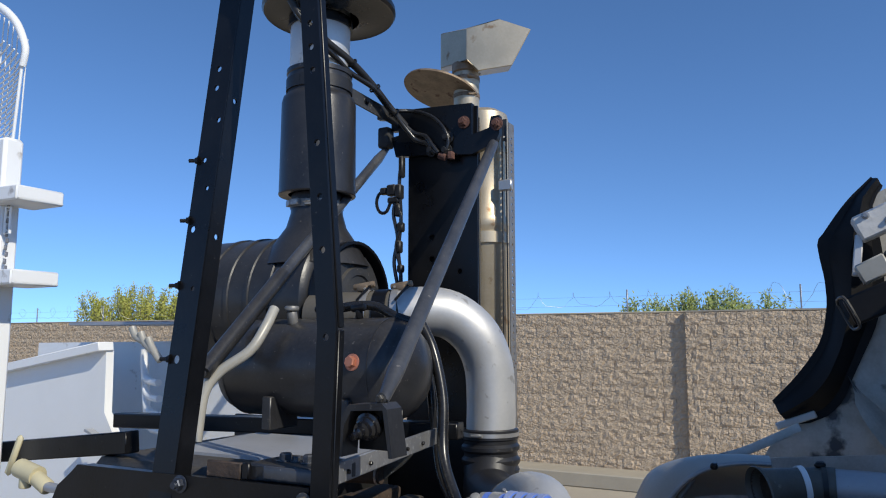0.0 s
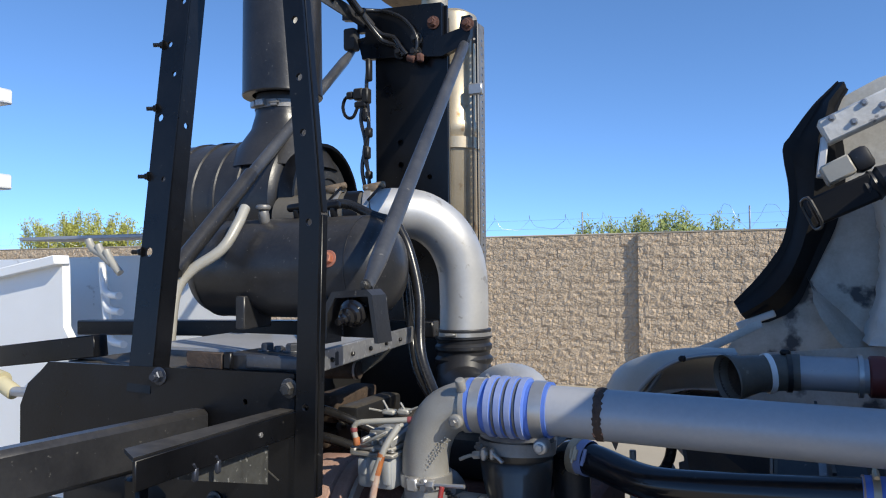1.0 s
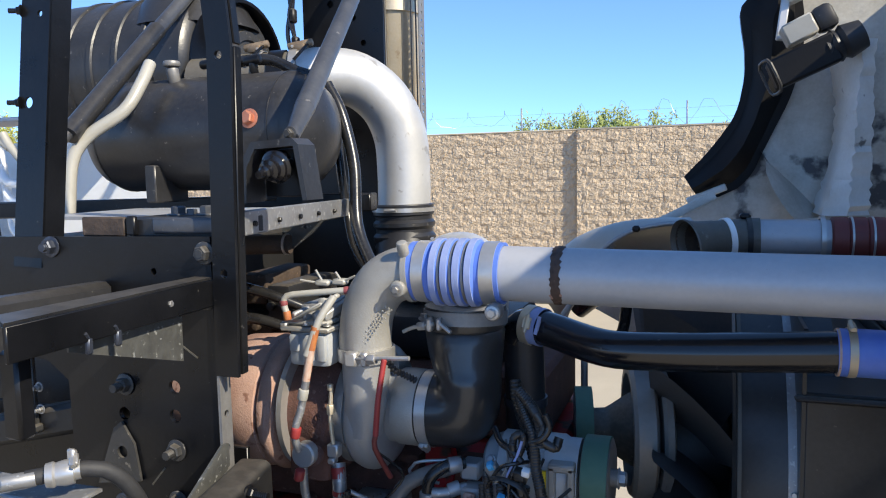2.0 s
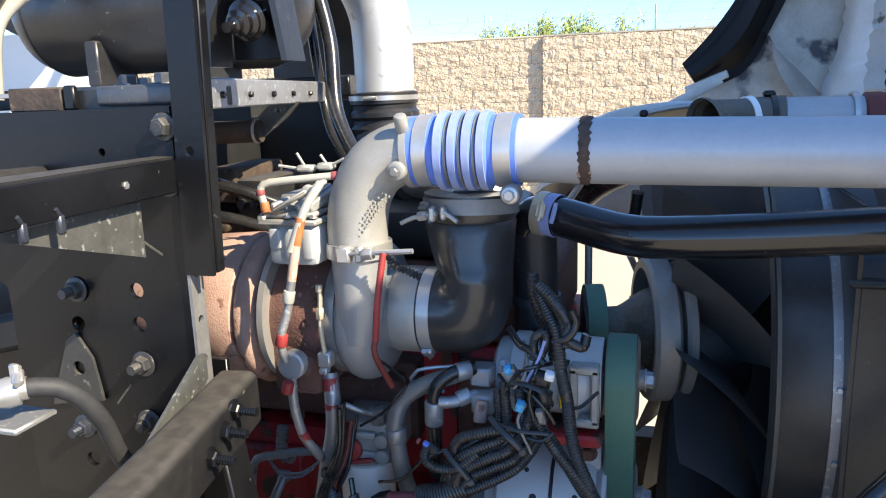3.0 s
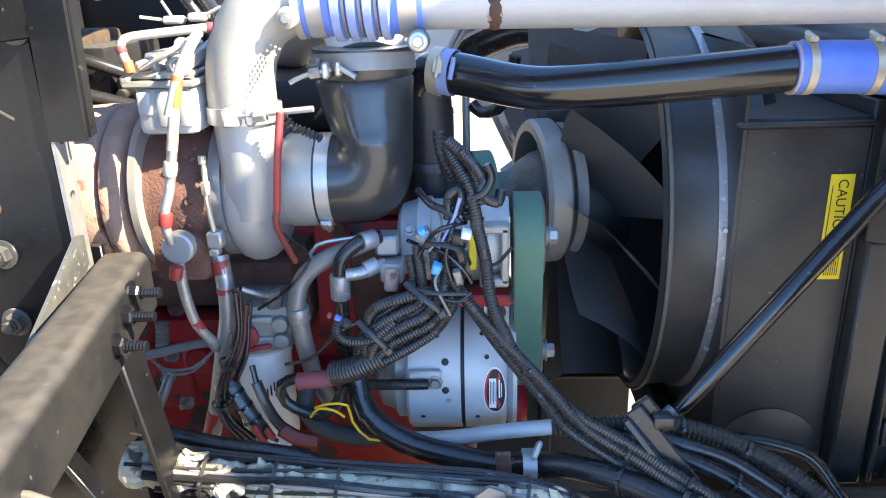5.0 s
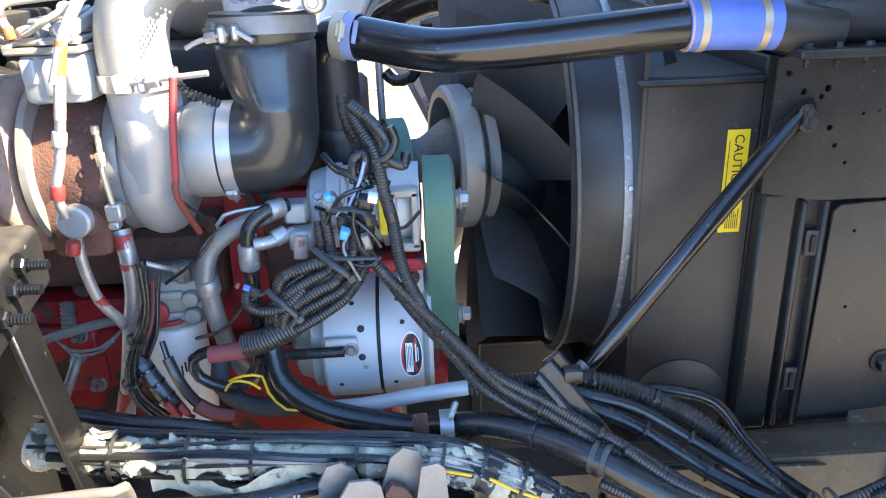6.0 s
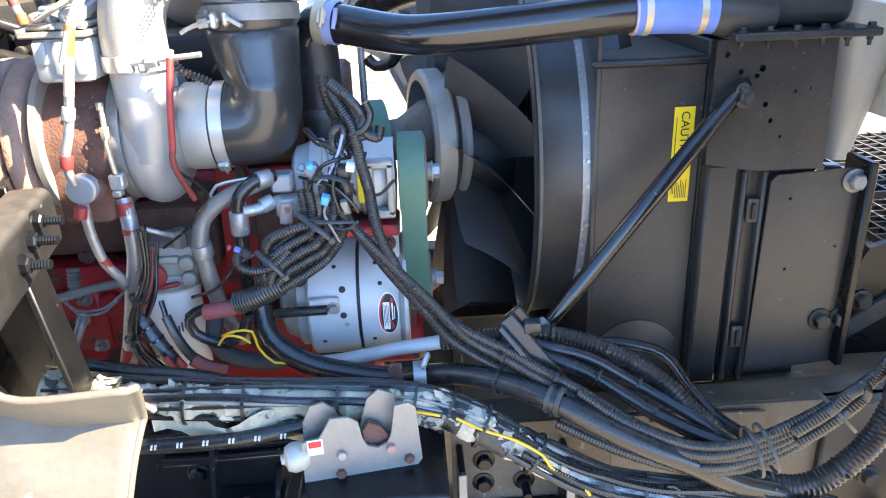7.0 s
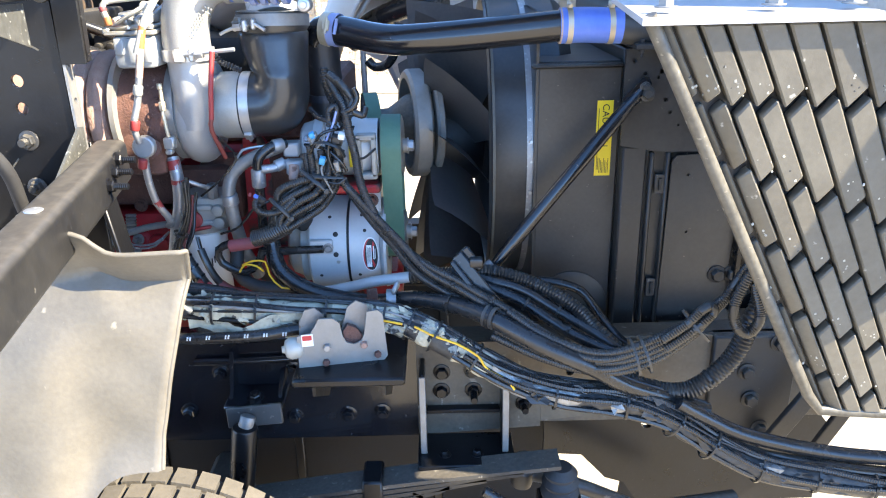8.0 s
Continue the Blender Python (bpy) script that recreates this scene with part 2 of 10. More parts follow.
BLACK_WRAP = material("black_tape_wrap", (0.012, 0.012, 0.013), (0.05, 0.049, 0.047), 0.5, patch=30, mix=1.0, bump=0.9, bump_scale=55)
TYRE = material("dusty_tyre", (0.035, 0.033, 0.031), (0.11, 0.1, 0.085), 0.8, patch=10, bump=0.3)
TREAD = material("dusty_tread", (0.066, 0.059, 0.048), (0.114, 0.099, 0.078), 0.9, patch=9, bump=0.4)
RAIL = material("dusty_frame_paint", (0.055, 0.044, 0.032), (0.12, 0.098, 0.07), 0.6, patch=5, mix=1.0, bump=0.15, spots=(0.2, 0.18, 0.15), spot_scale=40, spot_cut=0.66)
STONE = material("split_face_block", (0.58, 0.455, 0.315), (0.50, 0.385, 0.265), 0.95, patch=9, mix=1.0, bump=1.0, bump_scale=24, grain=120, vary=0.05, spots=(0.54, 0.45, 0.35), spot_scale=18, spot_cut=0.62)
STONE.node_tree.nodes["Bump"].inputs["Distance"].default_value = 0.05
MORTAR = material("mortar", (0.545, 0.435, 0.32), (0.48, 0.38, 0.28), 0.95, patch=5, bump=0.4)
CONCRETE = material("sunlit_concrete", (0.46, 0.4, 0.3), (0.38, 0.33, 0.25), 0.9, patch=0.6, mix=1.0, bump=0.3, grain=60)
KERB = material("kerb_concrete", (0.42, 0.37, 0.28), (0.34, 0.3, 0.23), 0.9, patch=3, bump=0.3)
LEAF = material("bush_leaf", (0.20, 0.25, 0.055), (0.30, 0.34, 0.10), 0.6, patch=2, mix=1.0, bump=0)
LEAF_YELLOW = material("yellowed_leaf", (0.34, 0.35, 0.05), (0.42, 0.41, 0.09), 0.6, patch=2, mix=1.0, bump=0)
BARK = material("bark", (0.12, 0.09, 0.06), (0.18, 0.14, 0.1), 0.9, patch=10, bump=0.5)
BROWNED_STEEL = material("scorched_brown_steel", (0.17, 0.12, 0.075), (0.30, 0.225, 0.15), 0.5, 0.35, patch=14, mix=1.0, bump=0.2, spots=(0.10, 0.05, 0.03), spot_scale=22, spot_cut=0.60)
HEAT_STEEL = material("heat_tinted_stainless", (0.48, 0.40, 0.28), (0.58, 0.50, 0.37), 0.44, 0.6, patch=5, mix=1.0, bump=0.05, spots=(0.3, 0.18, 0.09), spot_scale=9, spot_cut=0.64)


# ---- mesh helpers ----
LIFT = 0.22                     # the truck's datum above the ground
BASE = {}
X, Y, Z = Vector((1, 0, 0)), Vector((0, 1, 0)), Vector((0, 0, 1))


def thing(name, at, label, category, group="", kind=""):
    """An Empty at the base of a thing; its parts are built in the truck's coordinates."""
    e = new(name)
    e.empty_display_size = 0.02
    e.location = (at[0], at[1], at[2] + LIFT)
    BASE[e.name] = Vector(at)
    return tagged(e, label, category, group, kind)


def finish(bm, angle=38):
    bmesh.ops.remove_doubles(bm, verts=bm.verts, dist=1e-5)
    bmesh.ops.recalc_face_normals(bm, faces=bm.faces)
    lim = radians(angle)
    for f in bm.faces:
        f.smooth = True
    for e in bm.edges:
        e.smooth = len(e.link_faces) == 2 and e.calc_face_angle(0) < lim


def part(name, bm, mat, parent, label="", angle=38, recalc=True):
    """One mesh object under a thing or under a part."""
    if recalc:
        finish(bm, angle)
    base = BASE[parent.name]
    bmesh.ops.translate(bm, verts=bm.verts, vec=-base)
    me = bpy.data.meshes.new(name)
    bm.to_mesh(me)
    bm.free()
    me.materials.append(mat)
    ob = new(name, me)
    ob.parent = parent
    BASE[ob.name] = base
    if label:
        ob["label"] = label
    return ob


def single(name, bm, mat, label, category, group="", kind="", angle=38, at=None):
    """A thing that is one plain mesh."""
    finish(bm, angle)
    zs = [v.co for v in bm.verts]
    base = Vector(at) if at else sum(zs, Vector()) / len(zs)
    bmesh.ops.translate(bm, verts=bm.verts, vec=-base)
    me = bpy.data.meshes.new(name)
    bm.to_mesh(me)
    bm.free()
    me.materials.append(mat)
    ob = new(name, me)
    ob.location = base + Vector((0, 0, LIFT))
    BASE[ob.name] = base
    return tagged(ob, label, category, group, kind)


def fresh():
    return bmesh.new()


def frame_of(d):
    d = Vector(d).normalized()
    return d.to_track_quat("Z", "Y").to_matrix()


def box(bm, lo, hi, bevel=0.003, m=None, seg=1):
    lo, hi = Vector(lo), Vector(hi)
    made = bmesh.ops.create_cube(bm, size=1.0)["verts"]
    c, s = (lo + hi) / 2, hi - lo
    for v in made:
        v.co = Vector((v.co.x * s.x, v.co.y * s.y, v.co.z * s.z)) + c
    if m is not None:
        bmesh.ops.transform(bm, matrix=m, verts=made)
    if bevel:
        edges = list({e for v in made for e in v.link_edges})
        bmesh.ops.bevel(bm, geom=edges, offset=min(bevel, min(s) * 0.45), segments=seg, affect="EDGES", profile=0.5)
    return bm


def beam(bm, a, b, w, h, up=Z, bevel=0.004):
    """A bar of section w x h from a to b."""
    a, b = Vector(a), Vector(b)
    d = (b - a).normalized()
    side = d.cross(Vector(up)).normalized()
    u = side.cross(d)
    m = Matrix((side, d, u)).transposed().to_4x4()
    m.translation = (a + b) / 2
    length = (b - a).length
    return box(bm, (-w / 2, -length / 2, -h / 2), (w / 2, length / 2, h / 2), bevel, m)


def spline(pts, step=0.02):
    """Catmull-Rom through the points."""
    p = [Vector(q) for q in pts]
    if len(p) == 2:
        n = max(1, int((p[1] - p[0]).length / step))
        return [p[0].lerp(p[1], i / n) for i in range(n + 1)]
    p = [p[0] * 2 - p[1]] + p + [p[-1] * 2 - p[-2]]
    out = []
    for i in range(1, len(p) - 2):
        n = max(2, int((p[i + 1] - p[i]).length / step))
        for k in range(n):
            t = k / n
            a, b, c, d = p[i - 1], p[i], p[i + 1], p[i + 2]
            out.append(0.5 * ((2 * b) + (c - a) * t + (2 * a - 5 * b + 4 * c - d) * t * t + (3 * b - a - 3 * c + d) * t ** 3))
    out.append(p[-2])
    return out


def tube(bm, pts, r, seg=12, step=0.02, ridges=None, straight=False, flat=1.0):
    """A swept round section. ridges: (pitch, depth) of a corrugated sleeve; r may be a function of the share of the way."""
    if ridges:
        step = ridges[0] / 2
    path = [Vector(q) for q in pts] if straight else spline(pts, step)
    n = len(path)
    tangent = (path[1] - path[0]).normalized()
    side = tangent.orthogonal().normalized()
    rings = []
    for i, c in enumerate(path):
        t = (path[min(i + 1, n - 1)] - path[max(i - 1, 0)]).normalized()
        side = (side - t * side.dot(t)).normalized()
        other = t.cross(side)
        rr = r(i / (n - 1)) if callable(r) else r
        if ridges:
            rr += ridges[1] if i % 2 else 0.0
        rings.append([bm.verts.new(c + (side * math.cos(a) + other * math.sin(a) * flat) * rr)
                      for a in (2 * math.pi * k / seg for k in range(seg))])
    for a, b in zip(rings, rings[1:]):
        for k in range(seg):
            bm.faces.new((a[k], a[(k + 1) % seg], b[(k + 1) % seg], b[k]))
    for ring, sgn in ((rings[0], -1), (rings[-1], 1)):
        bm.faces.new(ring[::sgn])
    return bm


def lathe(bm, profile, origin, axis=X, seg=36, closed=False):
    """Turns a profile of (along, radius) about an axis."""
    o, q = Vector(origin), frame_of(axis)
    rings = []
    for h, r in profile:
        if r < 1e-6:
            rings.append([bm.verts.new(o + q @ Vector((0, 0, h)))])
        else:
            rings.append([bm.verts.new(o + q @ Vector((r * math.cos(a), r * math.sin(a), h))) for a in (2 * math.pi * k / seg for k in range(seg))])
    pairs = list(zip(rings, rings[1:]))
    if closed:
        pairs.append((rings[-1], rings[0]))
    for a, b in pairs:
        for k in range(seg):
            j = (k + 1) % seg
            if len(a) == 1 and len(b) == 1:
                continue
            if len(a) == 1:
                bm.faces.new((a[0], b[j], b[k]))
            elif len(b) == 1:
                bm.faces.new((a[k], a[j], b[0]))
            else:
                bm.faces.new((a[k], a[j], b[j], b[k]))
    return bm


def drum(bm, a, b, r, edge=0.006, seg=36):
    """A closed cylinder from a to b with rounded rims."""
    a, b = Vector(a), Vector(b)
    h = (b - a).length
    e = min(edge, h * 0.4, r * 0.4)
    return lathe(bm, [(0, 0), (0, r - e), (e * 0.3, r - e * 0.3), (e, r), (h - e, r), (h - e * 0.3, r - e * 0.3), (h, r - e), (h, 0)], a, b - a, seg)


def ring(bm, c, axis, r, width, thick, seg=40):
    """A band round an axis: inner radius r."""
    return lathe(bm, [(-width / 2, r), (-width / 2, r + thick), (width / 2, r + thick), (width / 2, r)], c, axis, seg, closed=True)


def plate(bm, outline, m, depth, holes=(), seg=14):
    """A flat sheet of an outline in local x, y, as thick as depth along local z, with round holes (x, y, r)."""
    loops = [[Vector((x, y, 0)) for x, y in outline]]
    for x, y, r in holes:
        loops.append([Vector((x + r * math.cos(a), y + r * math.sin(a), 0)) for a in (2 * math.pi * k / seg for k in range(seg))])
    edges = []
    for lp in loops:
        vs = [bm.verts.new(p) for p in lp]
        edges += [bm.edges.new((vs[i], vs[(i + 1) % len(vs)])) for i in range(len(vs))]
    faces = [g for g in bmesh.ops.triangle_fill(bm, use_beauty=True, use_dissolve=False, edges=edges)["geom"] if isinstance(g, bmesh.types.BMFace)]
    new_geom = bmesh.ops.extrude_face_region(bm, geom=faces)["geom"]
    top = [g for g in new_geom if isinstance(g, bmesh.types.BMVert)]
    bmesh.ops.translate(bm, verts=top, vec=(0, 0, depth))
    every = {v for e in edges if e.is_valid for v in e.verts} | set(top)
    bmesh.ops.transform(bm, matrix=m, verts=list(every))
    return bm


def facing(x, y, z):
    """Local x along the truck, local y up, local z towards the viewer's side (-y)."""
    m = Matrix(((1, 0, 0), (0, 0, -1), (0, 1, 0))).to_4x4()
    m.translation = (x, y, z)
    return m


def across(x, y, z):
    """Local x along -y (towards the viewer), local y up, local z along -x."""
    m = Matrix(((0, 0, -1), (-1, 0, 0), (0, 1, 0))).to_4x4()
    m.translation = (x, y, z)
    return m


SHARED = {}


def bolt(parent, at, d=(0, -1, 0), r=0.011, mat=None, stud=0.0, name="bolt", washer=True):
    """A hex head with its washer, or a nut with a stud standing out, as a part of its own."""
    mat = mat or BLACK
    key = (round(r, 4), mat.name, round(stud, 3), washer)
    if key not in SHARED:
        bm = fresh()
        if washer:
            drum(bm, (0, 0, 0), (0, 0, r * 0.22), r * 1.45, 0.001, 18)
        h = r * 1.0
        lathe(bm, [(0.0, 0), (0.0, r * 1.02), (r * 0.2 + h * 0.8, r * 1.02), (r * 0.2 + h, r * 0.85), (r * 0.2 + h, 0)], (0, 0, 0), Z, 6)
        if stud:
            tube(bm, [(0, 0, h), (0, 0, h + stud)], r * 0.55, 10, 0.004, ridges=(0.004, 0.0008))
        finish(bm, 30)
        me = bpy.data.meshes.new(name)
        bm.to_mesh(me)
        bm.free()
        me.materials.append(mat)
        SHARED[key] = me
    ob = new(name, SHARED[key])
    ob.parent = parent
    q = frame_of(d).to_4x4() @ Matrix.Rotation(0.4 * len(bpy.data.objects), 4, "Z")
    q.translation = Vector(at) - BASE[parent.name]
    ob.matrix_basis = q
    BASE[ob.name] = BASE[parent.name]
    return ob


def clamp(parent, c, axis, r, width=0.014, mat=None, side=(0, -1, 0), name="hose_clamp"):
    """A steel band with its screw housing."""
    bm = fresh()
    ring(bm, c, axis, r - 0.0005, width, 0.0022)
    a, s = Vector(axis).normalized(), Vector(side).normalized()
    p = Vector(c) + s * (r + 0.006)
    t = a.cross(s).normalized()
    beam(bm, p - t * 0.014, p + t * 0.014, width * 0.9, 0.01, s, 0.002)
    tube(bm, [p - t * 0.02 + s * 0.003, p + t * 0.022 + s * 0.003], 0.0045, 8)
    return part(name, bm, mat or STEEL, parent)


def tie(parent, c, axis, r, mat=None, name="cable_tie"):
    bm = fresh()
    ring(bm, c, axis, r, 0.006, 0.0025, 20)
    a = Vector(axis).normalized()
    s = (Vector((0.2, -1, 0.4)) - a * Vector((0.2, -1, 0.4)).dot(a)).normalized()
    p = Vector(c) + s * (r + 0.003)
    beam(bm, p, p + s * 0.012, 0.007, 0.006, a, 0.001)
    return part(name, bm, mat or LOOM, parent)


def pieces(name, me, parent, mats):
    """Objects on one shared mesh under a parent, one for each matrix."""
    for m in mats:
        ob = new(name, me)
        ob.parent = parent
        q = m.copy()
        q.translation = m.translation - BASE[parent.name]
        ob.matrix_basis = q


# ---- setting: ground, kerb, boundary wall ----
def build_ground():
    bm = fresh()
    bmesh.ops.create_grid(bm, x_segments=40, y_segments=40, size=400)
    bmesh.ops.translate(bm, verts=bm.verts, vec=(0, 0, -LIFT))
    single("ground", bm, CONCRETE, "pale sunlit concrete yard", "ground", kind="structure", at=(0, 0, -LIFT))
    bm = fresh()
    box(bm, (-40, 12.2, -LIFT), (30, 12.88, 0.02), 0.02)
    single("kerb", bm, KERB, "pale concrete kerb strip at the foot of the block wall", "kerb", kind="structure")


WALL_Y, WALL_TOP, JOG_X = 12.9, 2.66, -2.25
build_ground()


# ---- frame rails and what hangs on them ----
def build_rail(y, back, mat, name, label):
    rail = thing(name, (0, y, 0.525), label, "frame rail")
    bm = fresh()
    s = 1 if back else -1
    box(bm, (-2.6, min(y, y + s * 0.01), 0.525), (1.9, max(y, y + s * 0.01), 0.80), 0.002)
    part("web", bm, mat, rail)
    for z in (0.525, 0.79):
        bm = fresh()
        box(bm, (-2.6, min(y + s * 0.01, y + s * 0.085), z), (1.9, max(y + s * 0.01, y + s * 0.085), z + 0.01), 0.002)
        part("flange", bm, mat, rail)
    return rail


build_rail(1.57, True, RAIL, "frame_rail", "dusty dark steel chassis rail under the engine")
build_rail(2.66, False, RAIL, "frame_rail", "dusty dark steel chassis rail on the engine's far side")
# black painted doubler on the near rail, with its bolts
doubler = thing("doubler_plate", (-0.85, 1.57, 0.53), "black painted reinforcing plate bolted to the chassis rail", "plate")
bm = fresh()
plate(bm, [(-1.75, 0.50), (-0.335, 0.50), (-0.335, 0.815), (-1.02, 0.815), (-1.06, 0.83), (-1.75, 0.83)], facing(0, 1.567, 0), 0.012)
part("web", bm, BLACK_GLOSS, doubler)
bm = fresh()
box(bm, (-1.75, 1.552, 0.816), (-0.60, 1.64, 0.828), 0.003)
part("flange", bm, BLACK_GLOSS, doubler)
bm = fresh()
tube(bm, [(-0.95, 1.545, 0.765), (-0.80, 1.545, 0.765), (-0.62, 1.545, 0.772)], 0.012, 10)
part("weld_bead", bm, BLACK_GLOSS, doubler)
for x, z in [(-0.885, 0.725), (-0.86, 0.57), (-0.69, 0.575), (-0.535, 0.58), (-0.437, 0.585), (-0.68, 0.73), (-0.42, 0.70), (-0.56, 0.70), (-0.99, 0.60)]:
    bolt(doubler, (x, 1.555, z), r=0.017, mat=BLACK_GLOSS, stud=0.010)

# bracket in front of the rail; light on its edges put in as pale strips
outrigger = thing("spring_hanger", (-0.21, 1.52, 0.5), "black hanger bracket on the chassis rail, its lit edges put in as pale strips", "bracket")
bm = fresh()
plate(bm, [(-0.335, 0.50), (0.02, 0.52), (0.02, 0.80), (-0.335, 0.80)], facing(0, 1.568, 0), 0.012)
part("back_plate", bm, RAIL, outrigger, "dusty brown back plate")
for x in (-0.325, -0.098):
    bm = fresh()
    box(bm, (x, 1.46, 0.50), (x + 0.014, 1.555, 0.755), 0.003)
    part("cheek", bm, BLACK, outrigger)
    bm = fresh()
    box(bm, (x - 0.002, 1.455, 0.505), (x + 0.016, 1.46, 0.75), 0.002)
    part("cheek_edge", bm, DULL_STEEL, outrigger, "pale strip for the light on the edge")
bm = fresh()
box(bm, (-0.335, 1.40, 0.49), (-0.065, 1.555, 0.505), 0.003)
part("foot", bm, BLACK, outrigger)
bm = fresh()
box(bm, (-0.31, 1.53, 0.585), (-0.10, 1.556, 0.60), 0.003)
part("shelf", bm, BLACK, outrigger)
for x, z, st in [(-0.264, 0.708, 0.0), (-0.266, 0.648, 0.0), (-0.175, 0.648, 0.045), (-0.178, 0.712, 0.0), (-0.03, 0.60, 0.03)]:
    bolt(outrigger, (x, 1.556, z), r=0.017, mat=BLACK, stud=st)
for x in (-0.26, -0.17):
    bolt(outrigger, (x, 1.45, 0.505), (0, 0, 1), r=0.012, mat=BLACK)

# bracket on the rail with the damper below it
damper = thing("shock_absorber", (-0.82, 1.40, 0.30), "black damper standing in a black bracket beside the chassis rail", "shock absorber")
bm = fresh()
box(bm, (-0.855, 1.44, 0.672), (-0.695, 1.555, 0.684), 0.004)
part("tray", bm, BLACK_GLOSS, damper)
bm = fresh()
plate(bm, [(-0.005, 0.66), (0.10, 0.66), (0.06, 0.70), (0.02, 0.80), (-0.005, 0.80)], across(-0.838, 1.555, 0), 0.010)
part("cheek", bm, BLACK_GLOSS, damper)
bm = fresh()
plate(bm, [(-0.005, 0.672), (0.09, 0.672), (0.03, 0.72), (-0.005, 0.74)], across(-0.705, 1.555, 0), 0.010)
part("cheek", bm, BLACK_GLOSS, damper)
bm = fresh()
m = Matrix.Translation((-0.772, 1.438, 0.675)) @ Matrix.Rotation(radians(-5), 4, "Y") @ Matrix.Rotation(radians(-12), 4, "X")
box(bm, (-0.075, -0.006, -0.045), (0.075, 0.006, 0.012), 0.003, m)
part("lip", bm, BLACK_WORN, damper, "scuffed lip")
bolt(damper, (-0.775, 1.48, 0.684), (0, -0.3, 1), 0.016, BLACK, 0.01)
bm = fresh()
drum(bm, (-0.79, 1.40, 0.648), (-0.835, 1.38, 0.33), 0.034, 0.008)
part("body", bm, BLACK, damper)
bm = fresh()
drum(bm, (-0.78, 1.41, 0.675), (-0.79, 1.40, 0.645), 0.02, 0.004)
part("rod", bm, DULL_STEEL, damper)

# leaf spring
spring = thing("leaf_spring", (-0.55, 1.42, 0.30), "stack of dark spring leaves clamped under the chassis rail", "leaf spring")
for i in range(6):
    bm = fresh()
    pts = [(-1.45 + 0.10 * i, 1.40, 0.33 - 0.016 * i), (-0.80, 1.40, 0.425 - 0.016 * i), (-0.35, 1.40, 0.485 - 0.016 * i), (0.05 - 0.10 * i, 1.40, 0.525 - 0.018 * i)]
    pth = spline(pts, 0.05)
    rows = []
    for p in pth:
        rows.append([bm.verts.new(p + Vector((0, dy, dz))) for dy, dz in ((-0.04, 0), (0.04, 0), (0.04, -0.012), (-0.04, -0.012))])
    for a, b in zip(rows, rows[1:]):
        for k in range(4):
            bm.faces.new((a[k], a[(k + 1) % 4], b[(k + 1) % 4], b[k]))
    bm.faces.new(rows[0]), bm.faces.new(rows[-1][::-1])
    part("leaf", bm, BLACK_DUSTY if i else BLACK_WORN, spring)
bm = fresh()
box(bm, (-0.485, 1.35, 0.365), (-0.43, 1.45, 0.495), 0.006)
part("rebound_clip", bm, BLACK, spring)

# axle beam and lower clutter below the rail
bm = fresh()
tube(bm, [(-0.45, 1.25, 0.18), (-0.1, 1.30, 0.30), (0.2, 1.36, 0.34), (0.55, 1.40, 0.36)], 0.034, 14)
single("torque_rod", bm, BLACK_DUSTY, "thick dusty black rod running below the chassis rail", "rod")
bm = fresh()
tube(bm, [(-0.16, 1.30, 0.50), (-0.05, 1.28, 0.44), (0.08, 1.28, 0.42), (0.20, 1.30, 0.36), (0.30, 1.34, 0.30)], 0.014, 10)
single("brake_hose", bm, CABLE, "black rubber brake hose under the chassis rail", "hose")
chamber = thing("rubber_stop", (-0.03, 1.42, 0.45), "stacked black rubber bump stop on the axle", "bump stop")
bm = fresh()
lathe(bm, [(0, 0), (0, 0.05), (0.02, 0.055), (0.035, 0.043), (0.05, 0.052), (0.065, 0.04), (0.08, 0.048), (0.10, 0.03), (0.10, 0)], (0.06, 1.42, 0.38), Z, 24)
part("rubber", bm, DARK_RUBBER, chamber)
bm = fresh()
box(bm, (0.0, 1.38, 0.345), (0.12, 1.46, 0.38), 0.004)
part("seat_plate", bm, BLACK, chamber)

# dusty boxes and cross parts behind the wiring, right of the hanger
bm = fresh()
plate(bm, [(0.02, 0.54), (0.22, 0.56), (0.27, 0.63), (0.36, 0.68), (0.36, 0.79), (0.02, 0.80)], facing(0, 1.562, 0), 0.008, [(0.10, 0.70, 0.012), (0.20, 0.72, 0.010)])
single("gusset_plate", bm, RAIL, "dusty brown gusset plate on the chassis rail", "plate")
bm = fresh()
plate(bm, [(0.05, 0.34), (0.17, 0.33), (0.25, 0.24), (0.31, 0.22), (0.36, 0.14), (0.93, 0.14), (0.93, 0.43), (0.80, 0.60), (0.62, 0.70), (0.35, 0.72), (0.05, 0.72)], facing(0, 1.69, 0), 0.02, [(0.37, 0.44, 0.018)])
single("splash_plate", bm, BLACK, "black plate with a slot below the radiator", "plate")
link = thing("drag_link", (0.1, 1.5, 0.36), "dusty black steering link rod below the rail", "link rod")
bm = fresh()
tube(bm, [(-0.16, 1.50, 0.425), (-0.03, 1.50, 0.40), (0.09, 1.50, 0.365), (0.23, 1.50, 0.30), (0.42, 1.50, 0.20)], 0.022, 14)
part("rod", bm, BLACK_WORN, link)
bm = fresh()
lathe(bm, [(0, 0), (0, 0.03), (0.02, 0.034), (0.05, 0.034), (0.06, 0.026), (0.10, 0.024), (0.10, 0)], (-0.04, 1.50, 0.36), (0.1, 0, 1), 20)
part("ball_joint", bm, BLACK_DUSTY, link)
crossrail = thing("crossmember", (0.4, 1.6, 0.7), "dusty crossmember tube in front of the radiator foot", "crossmember")
bm = fresh()
